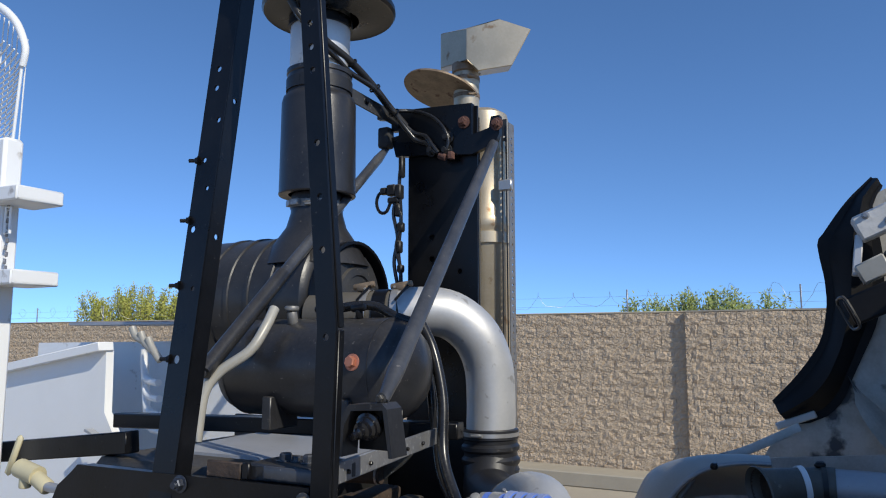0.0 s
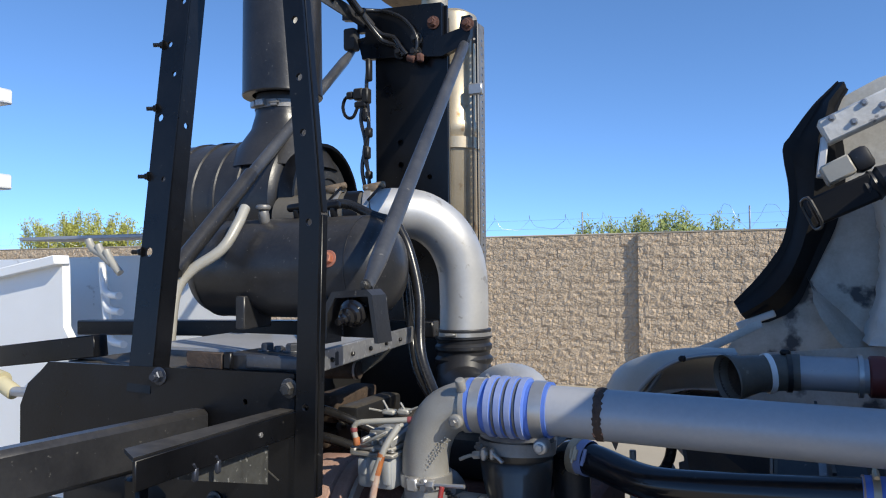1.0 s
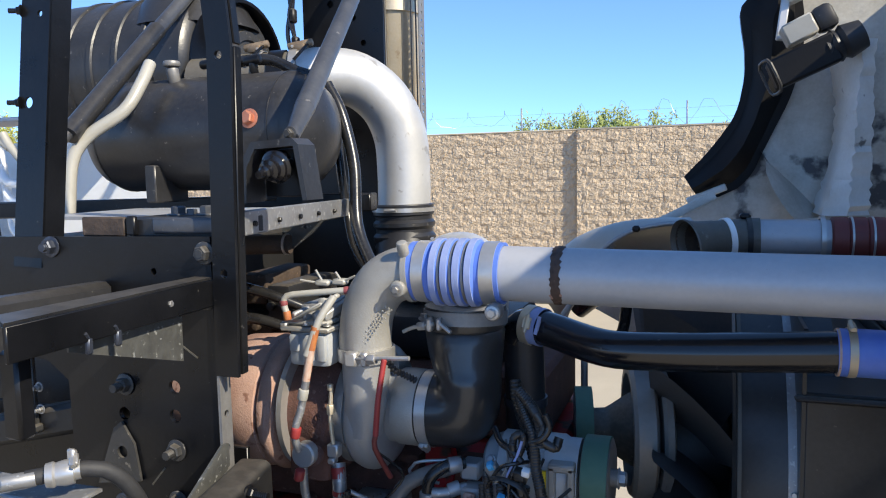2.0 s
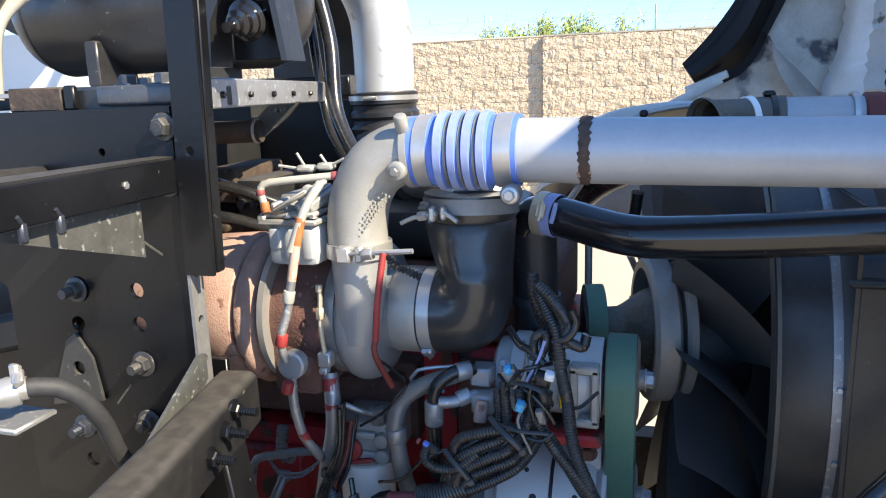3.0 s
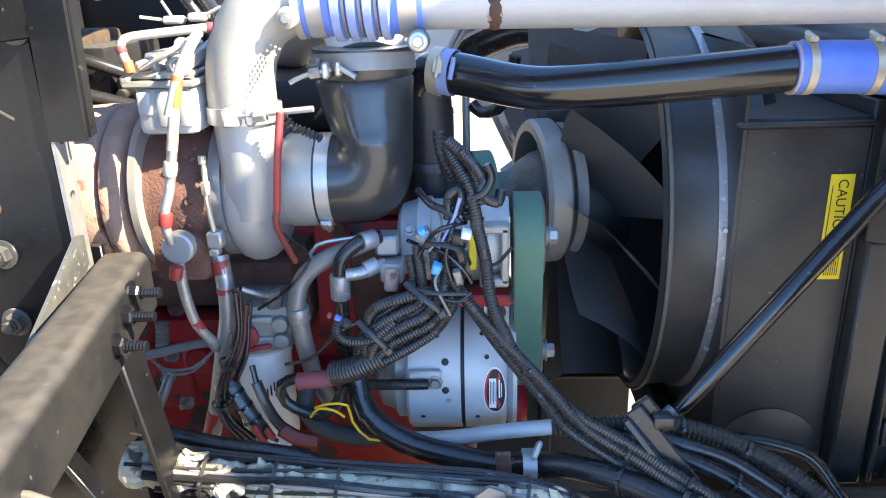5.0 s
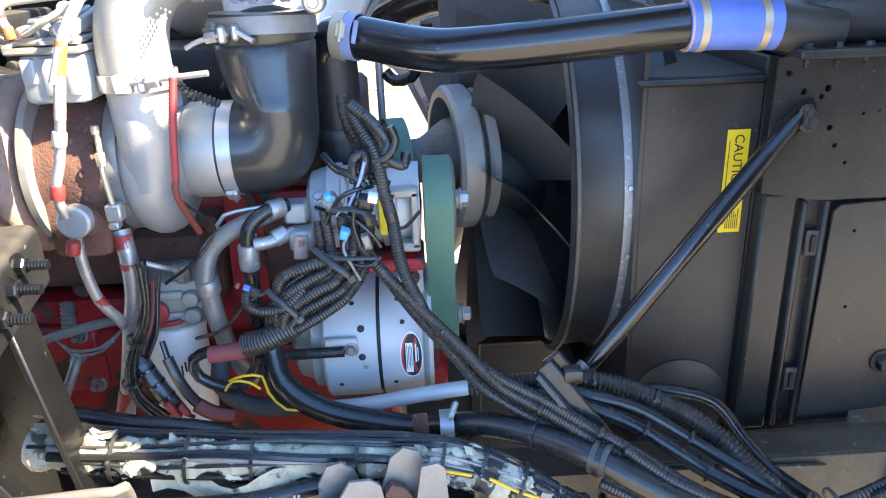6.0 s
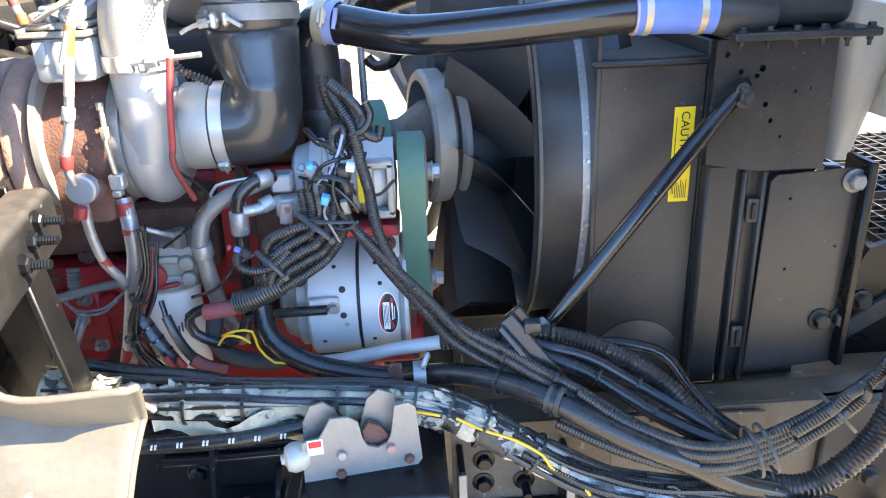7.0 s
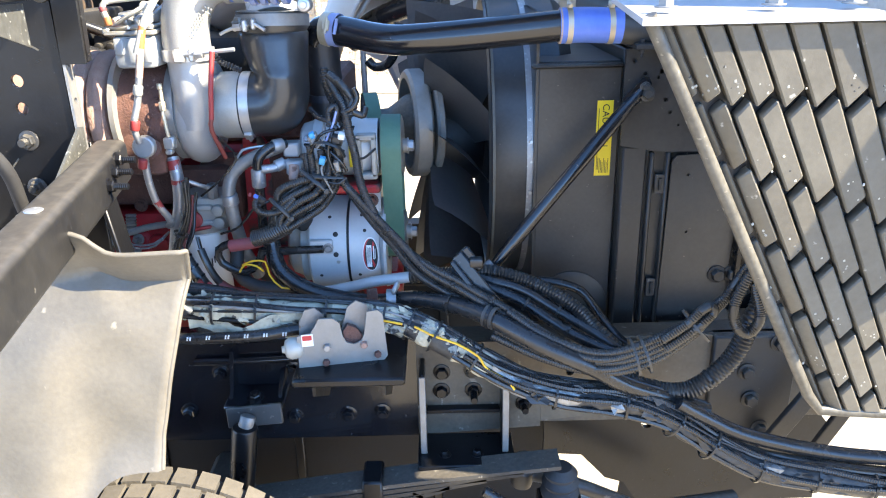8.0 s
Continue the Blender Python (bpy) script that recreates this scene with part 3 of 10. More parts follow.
tube(bm, [(0.12, 1.70, 0.72), (0.45, 1.69, 0.735), (0.8, 1.67, 0.765), (1.2, 1.66, 0.81)], 0.042, 16)
part("tube", bm, RAIL, crossrail)
bm = fresh()
box(bm, (0.50, 1.55, 0.44), (0.74, 1.60, 0.80), 0.005)
part("end_plate", bm, BLACK_DUSTY, crossrail)
for x, z in ((0.60, 0.69), (0.68, 0.78), (0.62, 0.60), (0.66, 0.50)):
    bolt(crossrail, (x, 1.548, z), r=0.018, mat=BLACK_DUSTY)
for a, b, w in (((0.62, 1.50, 0.40), (0.80, 1.45, 0.78), 0.05), ((0.78, 1.50, 0.40), (0.90, 1.46, 0.72), 0.04)):
    bm = fresh()
    beam(bm, a, b, w, 0.02, Y, 0.003)
    single("brace", bm, BLACK_DUSTY, "dusty black flat steel brace beside the crossmember", "brace", group="lower braces")


# ---- wheel and fender ----
def build_wheel():
    c = Vector((-0.955, 1.04, 0.245))
    wheel = thing("wheel", (c.x, c.y, -LIFT), "dusty truck tyre standing under the fender", "wheel")
    bm = fresh()
    R = 0.463
    lathe(bm, [(-0.13, 0.27), (-0.14, 0.33), (-0.138, 0.40), (-0.125, R - 0.02), (-0.11, R - 0.012), (0.11, R - 0.012), (0.125, R - 0.02), (0.138, 0.40), (0.14, 0.33), (0.13, 0.27)], c, Y, 56)
    part("tyre", bm, TYRE, wheel)
    bm = fresh()
    n = 52
    for i in range(n):
        a = 2 * math.pi * i / n
        for y0, y1, sh in ((-0.118, -0.066, 0.0), (-0.056, 0.0, 0.5), (0.01, 0.056, 0.2), (0.066, 0.118, 0.7)):
            aa = a + sh * 2 * math.pi / n
            m = Matrix.Translation(c) @ Matrix.Rotation(aa, 4, "Y") @ Matrix.Translation((0, 0, R - 0.008))
            box(bm, (-0.022, y0, -0.012), (0.022, y1, 0.010), 0.0, m)
    part("tread", bm, TREAD, wheel, "dusty tan tread blocks")
    bm = fresh()
    lathe(bm, [(-0.12, 0.275), (-0.10, 0.25), (-0.04, 0.24), (-0.02, 0.12), (-0.07, 0.11), (-0.07, 0.0)], c, Y, 40)
    part("rim", bm, BARE_ALU, wheel)


build_wheel()


def build_fender():
    """Sheet of soft plastic: a raised fold by the channel beam, shallow creases, an inward lower lip."""
    bm = fresh()
    nu, nv = 44, 36
    grid = []
    for j in range(nv + 1):
        v = j / nv
        row = []
        for i in range(nu + 1):
            u = i / nu
            x = -0.704 - 0.108 * v - 0.004 * (1 - max(0.0, 1 - v / 0.34) ** 2) + 0.012 * max(0.0, (v - 0.85) / 0.15) - 0.85 * u ** 1.25
            hump = 1 / (1 + math.exp((x + 0.858) / 0.011))
            left = 1 / (1 + math.exp((x + 0.97) / 0.03))
            crease = 1 / 6
            z = 1.327 - (0.438 + 0.22 * left) * v + 0.042 * hump * (1 - v) ** 2.2
            flare = max(0.0, (v - 0.80) / 0.20)
            if v <= crease:
                y = 0.922 + 0.052 * v / crease
            else:
                y = 0.974 - 0.050 * (1 - math.exp(-(v - crease) / 0.16))
            y -= 0.020 * flare * flare
            y -= 0.06 / (1 + math.exp((x + 0.945 + 0.03 * v) / 0.020)) * (0.15 + 0.85 * v)
            y += 0.0035 * math.sin(17 * x + 5 * v) + 0.0012 * math.sin(41 * x - 15 * v) + 0.002 * math.sin(19 * v + 9 * x)
            if i == 0:
                y += 0.006
            row.append(bm.verts.new((x, y, z)))
        grid.append(row)
    for a, b in zip(grid, grid[1:]):
        for i in range(nu):
            bm.faces.new((a[i], a[i + 1], b[i + 1], b[i]))
    side_edge = [row[0].co.copy() for row in grid]
    top_edge = [v.co.copy() for v in grid[0]]
    bmesh.ops.solidify(bm, geom=bm.faces[:], thickness=0.006)
    fender = thing("fender", (-0.9, 0.96, 0.87), "dusty grey plastic wheel fender with a curled upper edge", "fender")
    part("panel", bm, FENDER, fender, angle=60)
    for name, line in (("side_bead", side_edge), ("top_bead", top_edge)):
        bm = fresh()
        tube(bm, [p + Vector((0, 0.003, 0)) for p in line], 0.0048, 8, straight=True)
        part(name, bm, FENDER, fender, angle=60)


build_fender()


# ---- pedestal plates, arms and posts at the cab end ----
pedestal = thing("pedestal", (-1.4, 1.4, 0.82), "black painted steel pedestal plate with bolts and round holes", "pedestal")
bm = fresh()
holes = [(-1.171, 1.566, 0.014), (-1.301, 1.500, 0.014), (-1.173, 1.506, 0.014), (-1.205, 1.799, 0.007), (-1.45, 1.70, 0.012), (-1.31, 1.24, 0.014)]
plate(bm, [(-1.30, 0.83), (-1.16, 1.12), (-1.068, 1.30), (-1.068, 1.87), (-1.86, 1.862), (-1.885, 1.84), (-1.94, 1.80), (-1.97, 1.74), (-1.97, 1.63), (-1.50, 1.60), (-1.445, 1.56), (-1.44, 0.83)], facing(0, 1.378, 0), 0.010, holes)
part("front_plate", bm, BLACK, pedestal)
bm = fresh()
box(bm, (-1.069, 1.372, 1.30), (-1.063, 1.392, 1.87), 0.002)
part("return_flange", bm, BLACK, pedestal)
# added black sheet standing for the dark void under the channel beam
bm = fresh()
box(bm, (-1.36, 1.50, 0.83), (-1.10, 1.512, 1.40), 0.002)
part("inner_web", bm, BLACK, pedestal)
bm = fresh()
box(bm, (-2.30, 1.565, 0.83), (-1.445, 1.575, 1.42), 0.002)
part("rear_web", bm, BLACK, pedestal)
bm = fresh()
beam(bm, (-1.045, 1.40, 1.33), (-0.985, 1.42, 0.84), 0.012, 0.07, Y, 0.003)
part("leg", bm, BLACK, pedestal)
bm = fresh()
beam(bm, (-1.15, 1.36, 1.10), (-1.06, 1.38, 0.90), 0.012, 0.04, Y, 0.003)
part("tie_bar", bm, BLACK, pedestal)
bm = fresh()
plate(bm, [(-0.03, 1.40), (0.004, 1.40), (0.004, 1.63), (-0.03, 1.63)], across(-1.056, 1.364, 0), 0.006, [(-0.013, 1.60, 0.007), (-0.013, 1.52, 0.007), (-0.013, 1.45, 0.007)])
part("side_strip", bm, DULL_STEEL, pedestal, "bare steel strip with holes")
for a, b in (((-1.30, 1.69), (-1.235, 1.735)), ((-1.24, 1.355), (-1.205, 1.395)), ((-1.42, 1.76), (-1.36, 1.772)), ((-1.15, 1.655), (-1.11, 1.63))):
    bm = fresh()
    beam(bm, (a[0], 1.3673, a[1]), (b[0], 1.3673, b[1]), 0.0035, 0.0012, Y, 0)
    part("scratch", bm, SCRATCHED, pedestal, "pale scratch through the paint")
for x, z, st in [(-1.172, 1.436, 0.02), (-1.293, 1.563, 0.02), (-1.315, 1.306, 0.02), (-1.176, 1.328, 0.012), (-1.08, 1.838, 0.004), (-1.083, 1.749, 0.004), (-1.465, 1.845, 0.01)]:
    bolt(pedestal, (x, 1.367, z), r=0.0155, mat=GREY_BOLT if x < -1.31 else BLACK_WORN, stud=st)
# gusset in a paler grey, with the outline of the lit patch there
bm = fresh()
plate(bm, [(-1.375, 1.345), (-1.262, 1.362), (-1.275, 1.44), (-1.305, 1.485), (-1.325, 1.47)], facing(0, 1.366, 0), 0.006, [(-1.306, 1.42, 0.013)])
part("gusset", bm, BLACK_WORN, pedestal, "gusset greyed and cut to the outline of a lit patch")
for x, z in ((-1.172, 1.436), (-1.293, 1.563), (-1.315, 1.306), (-1.08, 1.838), (-1.083, 1.749)):
    bm = fresh()
    drum(bm, (x, 1.3672, z), (x, 1.3645, z), 0.023, 0.001, 28)
    part("washer", bm, BLACK, pedestal, "broad dark washer")

lower_plate = thing("torque_box", (-1.45, 1.6, 0.82), "black painted cross box between the pedestal plates", "box")
bm = fresh()
box(bm, (-1.90, 1.395, 1.70), (-1.105, 1.45, 1.852), 0.006)
part("body", bm, BLACK, lower_plate)
bm = fresh()
box(bm, (-1.44, 1.46, 0.83), (-1.37, 1.56, 1.69), 0.006)
part("column", bm, BLACK, lower_plate)


def arm(name, label, quad, z0, z1, mat):
    """A bar of flat steel in plan quad (near left, near right, far right, far left)."""
    t = thing(name, (quad[0][0], quad[0][1], z0), label, "bracket arm", group="arms on the pedestal")
    bm = fresh()
    m = Matrix.Translation((0, 0, z1 - 0.008))
    plate(bm, quad, m, 0.008)
    part("top_flange", bm, BEAM, t)
    bm = fresh()
    a, b = Vector((*quad[1], (z0 + z1) / 2 - 0.002)), Vector((*quad[2], (z0 + z1) / 2 - 0.002))
    beam(bm, a, b, 0.008, z1 - z0 - 0.004, Z, 0.002)
    part("web", bm, mat, t)
    return t


a1 = arm("bracket_arm", "worn black angle-steel arm with a bare top edge", [(-1.130, 0.955), (-1.062, 0.912), (-1.066, 1.366), (-1.106, 1.366)], 1.735, 1.792, BLACK)
bm = fresh()
plate(bm, [(0.066, 1.642), (0.065, 1.729), (0.325, 1.728), (0.325, 1.720)], across(-1.088, 1.366, 0), 0.004)
part("gusset", bm, GALV, a1, "mottled galvanised gusset plate")
for y in (1.05, 1.11):
    bm = fresh()
    box(bm, (-1.068, y, 1.715), (-1.058, y + 0.012, 1.742), 0.003)
    tube(bm, [(-1.062, y + 0.006, 1.738), (-1.058, y - 0.004, 1.750)], 0.003, 6)
    part("wire_clip", bm, GREY_BOLT, a1)
bolt(a1, (-1.064, 1.24, 1.762), (1, 0, 0), 0.006, DULL_STEEL, washer=False)
bm = fresh()
box(bm, (-1.15, 0.97, 1.60), (-1.115, 1.0, 1.735), 0.005)
part("drop_tab", bm, BLACK, a1)

lower_beam = thing("cross_beam", (-1.6, 1.42, 1.38), "dusty black beam below the pedestal arms", "beam")
bm = fresh()
beam(bm, (-2.3, 1.43, 1.27), (-1.42, 1.43, 1.475), 0.06, 0.07, Z, 0.012)
part("bar", bm, BEAM, lower_beam)
bm = fresh()
box(bm, (-1.60, 1.385, 1.43), (-1.57, 1.40, 1.60), 0.004)
box(bm, (-1.61, 1.37, 1.425), (-1.56, 1.40, 1.445), 0.004)
part("bracket", bm, BLACK_WORN, lower_beam)
for z in (1.48, 1.53):
    bolt(lower_beam, (-1.555, 1.39, z), (0, -1, 0), 0.008, DULL_STEEL, stud=0.01)

a0 = thing("bracket_arm", (-1.36, 1.0, 1.66), "worn black channel arm with a rounded end", "bracket arm", group="arms on the pedestal")
bm = fresh()
beam(bm, (-1.375, 0.72, 1.735), (-1.325, 1.366, 1.725), 0.05, 0.105, Z, 0.012)
part("channel", bm, TANK, a0)
for y, z in ((1.0, 1.73), (1.12, 1.72), (0.9, 1.75)):
    bolt(a0, (-1.322 - (1.366 - y) * 0.077, y, z), (1, 0, 0), 0.009, DULL_STEEL)

# lit channel beam running towards the viewer
cross = thing("channel_beam", (-0.98, 0.9, 1.3), "worn black channel beam with bare scratched top", "channel beam")
bm = fresh()
beam(bm, (-1.007, 1.39, 1.378), (-0.870, 0.55, 1.360), 0.072, 0.10, Z, 0)
long_edges = [e for e in bm.edges if abs((e.verts[0].co - e.verts[1].co).y) > 0.5]
bmesh.ops.bevel(bm, geom=long_edges, offset=0.017, segments=6, affect="EDGES", profile=0.5)
part("channel", bm, BEAM, cross)
bm = fresh()
plate(bm, [(-0.006, 1.42), (-0.006, 1.464), (0.012, 1.467), (0.17, 1.372), (0.17, 1.34), (0.10, 1.34)], across(-1.046, 1.36, 0), 0.006)
part("side_plate", bm, GALV, cross, "dull grey side plate")
for y, z in ((1.292, 1.405), (1.25, 1.389), (1.20, 1.372)):
    bolt(cross, (-0.971 + (1.39 - y) * 0.163, y, z), (1, 0, 0), 0.012, BLACK, stud=0.03)
bm = fresh()
drum(bm, (-0.932, 0.90, 1.408), (-0.932, 0.90, 1.413), 0.028, 0.002, 28)
drum(bm, (-0.932, 0.90, 1.413), (-0.932, 0.90, 1.420), 0.016, 0.004, 18)
part("rivet_head", bm, ZINC, cross, "flat bare steel rivet head")
hose = thing("air_hose", (-1.25, 1.2, 1.4), "grey rubber hose with a crimped steel fitting", "hose")
bm = fresh()
tube(bm, [(-1.27, 1.10, 1.472), (-1.20, 1.165, 1.474), (-1.17, 1.20, 1.453), (-1.16, 1.24, 1.393), (-1.171, 1.28, 1.313), (-1.19, 1.33, 1.25)], 0.0145, 14)
part("hose", bm, DARK_RUBBER, hose)
bm = fresh()
lathe(bm, [(0, 0), (0, 0.021), (0.012, 0.023), (0.016, 0.02), (0.03, 0.023), (0.045, 0.021), (0.045, 0)], (-1.245, 1.12, 1.473), (0.7, 0.6, 0.02), 20)
part("ferrule", bm, STEEL, hose)
clamp(hose, (-1.212, 1.153, 1.475), (0.75, 0.65, 0.03), 0.0155, 0.016, STEEL, (0.2, -0.3, 1))
bm = fresh()
drum(bm, (-1.34, 1.04, 1.468), (-1.255, 1.11, 1.472), 0.014, 0.003, 16)
part("stub_pipe", bm, ZINC, hose)
bm = fresh()
beam(bm, (-1.216, 1.150, 1.489), (-1.216, 1.150, 1.514), 0.016, 0.010, Y, 0.003)
part("clamp_tang", bm, STEEL, hose)
bm = fresh()
box(bm, (-1.50, 1.12, 1.415), (-1.20, 1.20, 1.425), 0.003)
part("shelf", bm, ZINC, hose, "bright steel shelf")

# posts
def post(name, label, foot, head, w, legs, holes, mat):
    """An angle-steel post with punched holes: w and legs are the widths of its two faces."""
    t = thing(name, foot, label, "post", group="leaning posts")
    foot, head = Vector(foot), Vector(head)
    d = (head - foot).normalized()
    n = Y - d * Y.dot(d)
    n.normalize()
    sx = d.cross(n).normalized() * -1
    if sx.x < 0:
        sx = -sx
    m = Matrix((sx, d, -n)).transposed().to_4x4()
    m.translation = foot
    L = (head - foot).length
    bm = fresh()
    plate(bm, [(-w / 2, 0), (w / 2, 0), (w / 2, L), (-w / 2, L)], m, 0.006, [(hx, h * L, hr) for hx, h, hr in holes])
    part("face", bm, mat, t)
    bm = fresh()
    e = w / 2 - 0.003
    m2 = Matrix((n, d, sx)).transposed().to_4x4()
    m2.translation = foot + sx * (e - 0.003)
    plate(bm, [(-0.004, 0), (legs, 0), (legs, L), (-0.004, L)], m2, 0.006, [(legs * 0.55, h * L, 0.008) for h in (0.42, 0.66)])
    part("return_face", bm, mat, t)
    return t, m, L


bent = thing("post", (-1.037, 1.37, 1.60), "bent black flat-steel post with a row of round holes", "post", group="leaning posts")
BEND = [(-1.037, 1.60), (-1.020, 2.225), (-1.128, 3.42)]
bm = fresh()
plate(bm, [(x - 0.026, z) for x, z in BEND] + [(x + 0.026, z) for x, z in BEND[::-1]], facing(0, 1.366, 0), 0.008,
      [(-1.032, 1.80, 0.0085), (-1.0215, 2.206, 0.0085), (-1.036, 2.405, 0.0085), (-1.046, 2.53, 0.0085), (-1.058, 2.66, 0.0085), (-1.075, 2.84, 0.0085), (-1.082, 2.90, 0.0085), (-1.087, 2.96, 0.0085)])
part("face", bm, BLACK, bent)
for (xa, za), (xb, zb) in zip(BEND, BEND[1:]):
    bm = fresh()
    beam(bm, (xa + 0.0225, 1.383, za + 0.002), (xb + 0.0225, 1.383, zb - 0.002), 0.006, 0.022, Y, 0.002)
    part("return_face", bm, BLACK, bent)
p1, m1_, L1 = post("post", "broad black steel post bolted to the pedestal, with oblong holes", (-1.535, 1.372, 1.80), (-1.482, 1.53, 3.42), 0.078, 0.05,
                   [(-0.012, 0.215, 0.012), (0.012, 0.33, 0.007), (-0.02, 0.43, 0.010), (0.012, 0.50, 0.007), (-0.012, 0.55, 0.008), (0.02, 0.62, 0.008), (-0.005, 0.68, 0.009), (-0.005, 0.715, 0.009)], BLACK)
for h, sx in ((0.215, -0.045), (0.445, -0.045), (0.55, -0.045), (0.335, -0.05)):
    q = m1_ @ Vector((sx + 0.012, h * L1, 0.006))
    bolt(p1, q, (-0.9, -0.4, 0), 0.009, BLACK, stud=0.018)
b = thing("upper_crossbar", (-2.2, 1.55, 3.40), "black steel bar tying the post heads together", "bar")
bm = fresh()
beam(bm, (-1.75, 1.53, 3.44), (-0.9, 1.36, 3.44), 0.12, 0.05, Z)
part("bar", bm, BLACK, b)

# struts of tube with flattened ends
def strut(name, label, a, b, r, mat):
    t = thing(name, a, label, "strut", group="diagonal struts")
    a, b = Vector(a), Vector(b)
    d = (b - a).normalized()
    bm = fresh()
    tube(bm, [a + d * 0.10, b - d * 0.10], r, 16, 0.2)
    part("tube", bm, mat, t)
    for p, s in ((a, 1), (b, -1)):
        bm = fresh()
        tube(bm, [p - d * 0.012 * s, p + d * 0.03 * s, p + d * 0.101 * s], lambda k: r * (0.62 + 0.38 * k), 14, 0.01, flat=1.0)
        part("flattened_end", bm, mat, t)
        bolt(t, p + Vector((0, -0.012, 0)), (0, -1, 0), 0.010, BLACK_WORN, 0.006)
    return t


strut("strut", "worn grey-black tubular strut bolted to the tank bracket", (-0.945, 1.485, 2.065), (-1.294, 2.93, 3.085), 0.022, STRUT)
s2 = strut("strut", "worn grey-black tubular strut running up to the exhaust bracket", (-1.745, 1.69, 2.095), (-1.835, 2.88, 3.09), 0.022, STRUT)
bm = fresh()
tube(bm, [(-1.744, 1.70, 2.10), (-1.777, 2.10, 2.44)], 0.027, 16, 0.1)
part("sleeve", bm, TANK, s2)

# rubber isolator in its hanger at the tank end
iso = thing("cab_mount", (-0.95, 1.42, 1.88), "black rubber isolator bolted in a bent steel hanger", "mount")
bm = fresh()
plate(bm, [(-1.06, 1.93), (-1.047, 2.01), (-1.022, 2.050), (-0.93, 2.056), (-0.916, 2.043), (-0.900, 1.935), (-0.910, 1.935), (-0.927, 2.040), (-1.014, 2.036), (-1.034, 2.0), (-1.038, 1.93)], facing(0, 1.515, 0), 0.065)
part("hanger", bm, TANK, iso)
bm = fresh()
box(bm, (-1.036, 1.517, 1.94), (-0.915, 1.523, 2.038), 0.002)
part("back_plate", bm, BLACK, iso)
bm = fresh()
lathe(bm, [(0, 0), (0, 0.04), (0.02, 0.042), (0.024, 0.034), (0.034, 0.034), (0.04, 0.026), (0.055, 0.026), (0.058, 0.016), (0.075, 0.016), (0.078, 0.01), (0.1, 0.01), (0.1, 0)], (-0.972, 1.475, 2.004), (0.0, -1, -0.25), 28)
bmesh.ops.scale(bm, vec=(0.8, 0.8, 0.8), space=Matrix.Translation((0.972, -1.475, -2.004)), verts=bm.verts)
part("isolator", bm, BLACK_GLOSS, iso)

# shelf below the tank
shelf = thing("tank_shelf", (-1.6, 1.8, 1.84), "black steel shelf beams with a pale dusty deck", "shelf")
bm = fresh()
beam(bm, (-2.55, 2.05, 1.885), (-1.13, 2.25, 1.90), 0.07, 0.055, Z)
part("rear_beam", bm, BLACK, shelf)
bm = fresh()
beam(bm, (-1.055, 1.42, 1.888), (-1.195, 2.20, 1.885), 0.012, 0.052, Z, 0.003)
part("side_rail", bm, ZINC, shelf, "bare grey rail with small bolts")
for k in range(5):
    p = Vector((-1.055, 1.42, 1.885)).lerp(Vector((-1.195, 2.20, 1.882)), 0.12 + 0.17 * k)
    bolt(shelf, p + Vector((0.007, 0, 0)), (1, 0.1, 0), 0.006, BLACK, washer=False)
bm = fresh()
plate(bm, [(-1.66, 1.50), (-1.08, 1.50), (-1.15, 1.90), (-1.70, 1.90)], Matrix.Translation((0, 0, 1.892)), 0.008)
part("deck", bm, GREY_PIPE, shelf, "pale dusty deck sheet")
# the sheen on the saddle's front, put in as a paler rounded box
bm = fresh()
box(bm, (-1.218, 1.383, 1.872), (-1.068, 1.398, 1.905), 0.007, None, 3)
part("saddle_lip", bm, STRUT, shelf, "saddle front face, its sheen put into a paler grey")
bm = fresh()
box(bm, (-1.284, 1.385, 1.868), (-1.262, 1.398, 1.908), 0.003)
part("saddle_rib", bm, BLACK, shelf)
bm = fresh()
box(bm, (-1.286, 1.40, 1.862), (-1.07, 1.56, 1.905), 0.006)
part("saddle", bm, TANK, shelf)
for x, r in ((-1.22, 0.016), (-1.186, 0.011), (-1.145, 0.017)):
    bolt(shelf, (x, 1.47, 1.905), (0, 0, 1), r, STRUT)
bm = fresh()
tube(bm, [(-1.60, 1.86, 1.792), (-1.36, 1.90, 1.797), (-1.228, 1.92, 1.80)], 0.026, 18)
part("cross_tube", bm, CAVITY, shelf, "brown dusty tube under the rail")
bm = fresh()
ring(bm, (-1.238, 1.918, 1.80), (1, 0.1, 0), 0.026, 0.006, 0.003, 24)
part("tube_clip", bm, STEEL, shelf, "bright wire clip")
bm = fresh()
plate(bm, [(-1.245, 1.775), (-1.165, 1.83), (-1.13, 1.865), (-1.26, 1.865), (-1.26, 1.80)], facing(0, 1.94, 0), 0.006, [(-1.19, 1.845, 0.006)])
part("hanger_plate", bm, GALV, shelf, "grey hanger plate")
crate = thing("timber_block", (-1.42, 1.45, 1.87), "small oil-browned timber block beside the saddle", "timber block")
bm = fresh()
box(bm, (-1.40, 1.386, 1.866), (-1.288, 1.398, 1.906), 0.003)
part("block", bm, CAVITY, crate)
left_beam = thing("side_beam", (-2.5, 1.8, 1.7), "black steel side beam", "beam")
bm = fresh()
beam(bm, (-3.6, 1.80, 1.69), (-2.165, 1.80, 1.852), 0.06, 0.075, Z)
part("bar", bm, BLACK, left_beam)

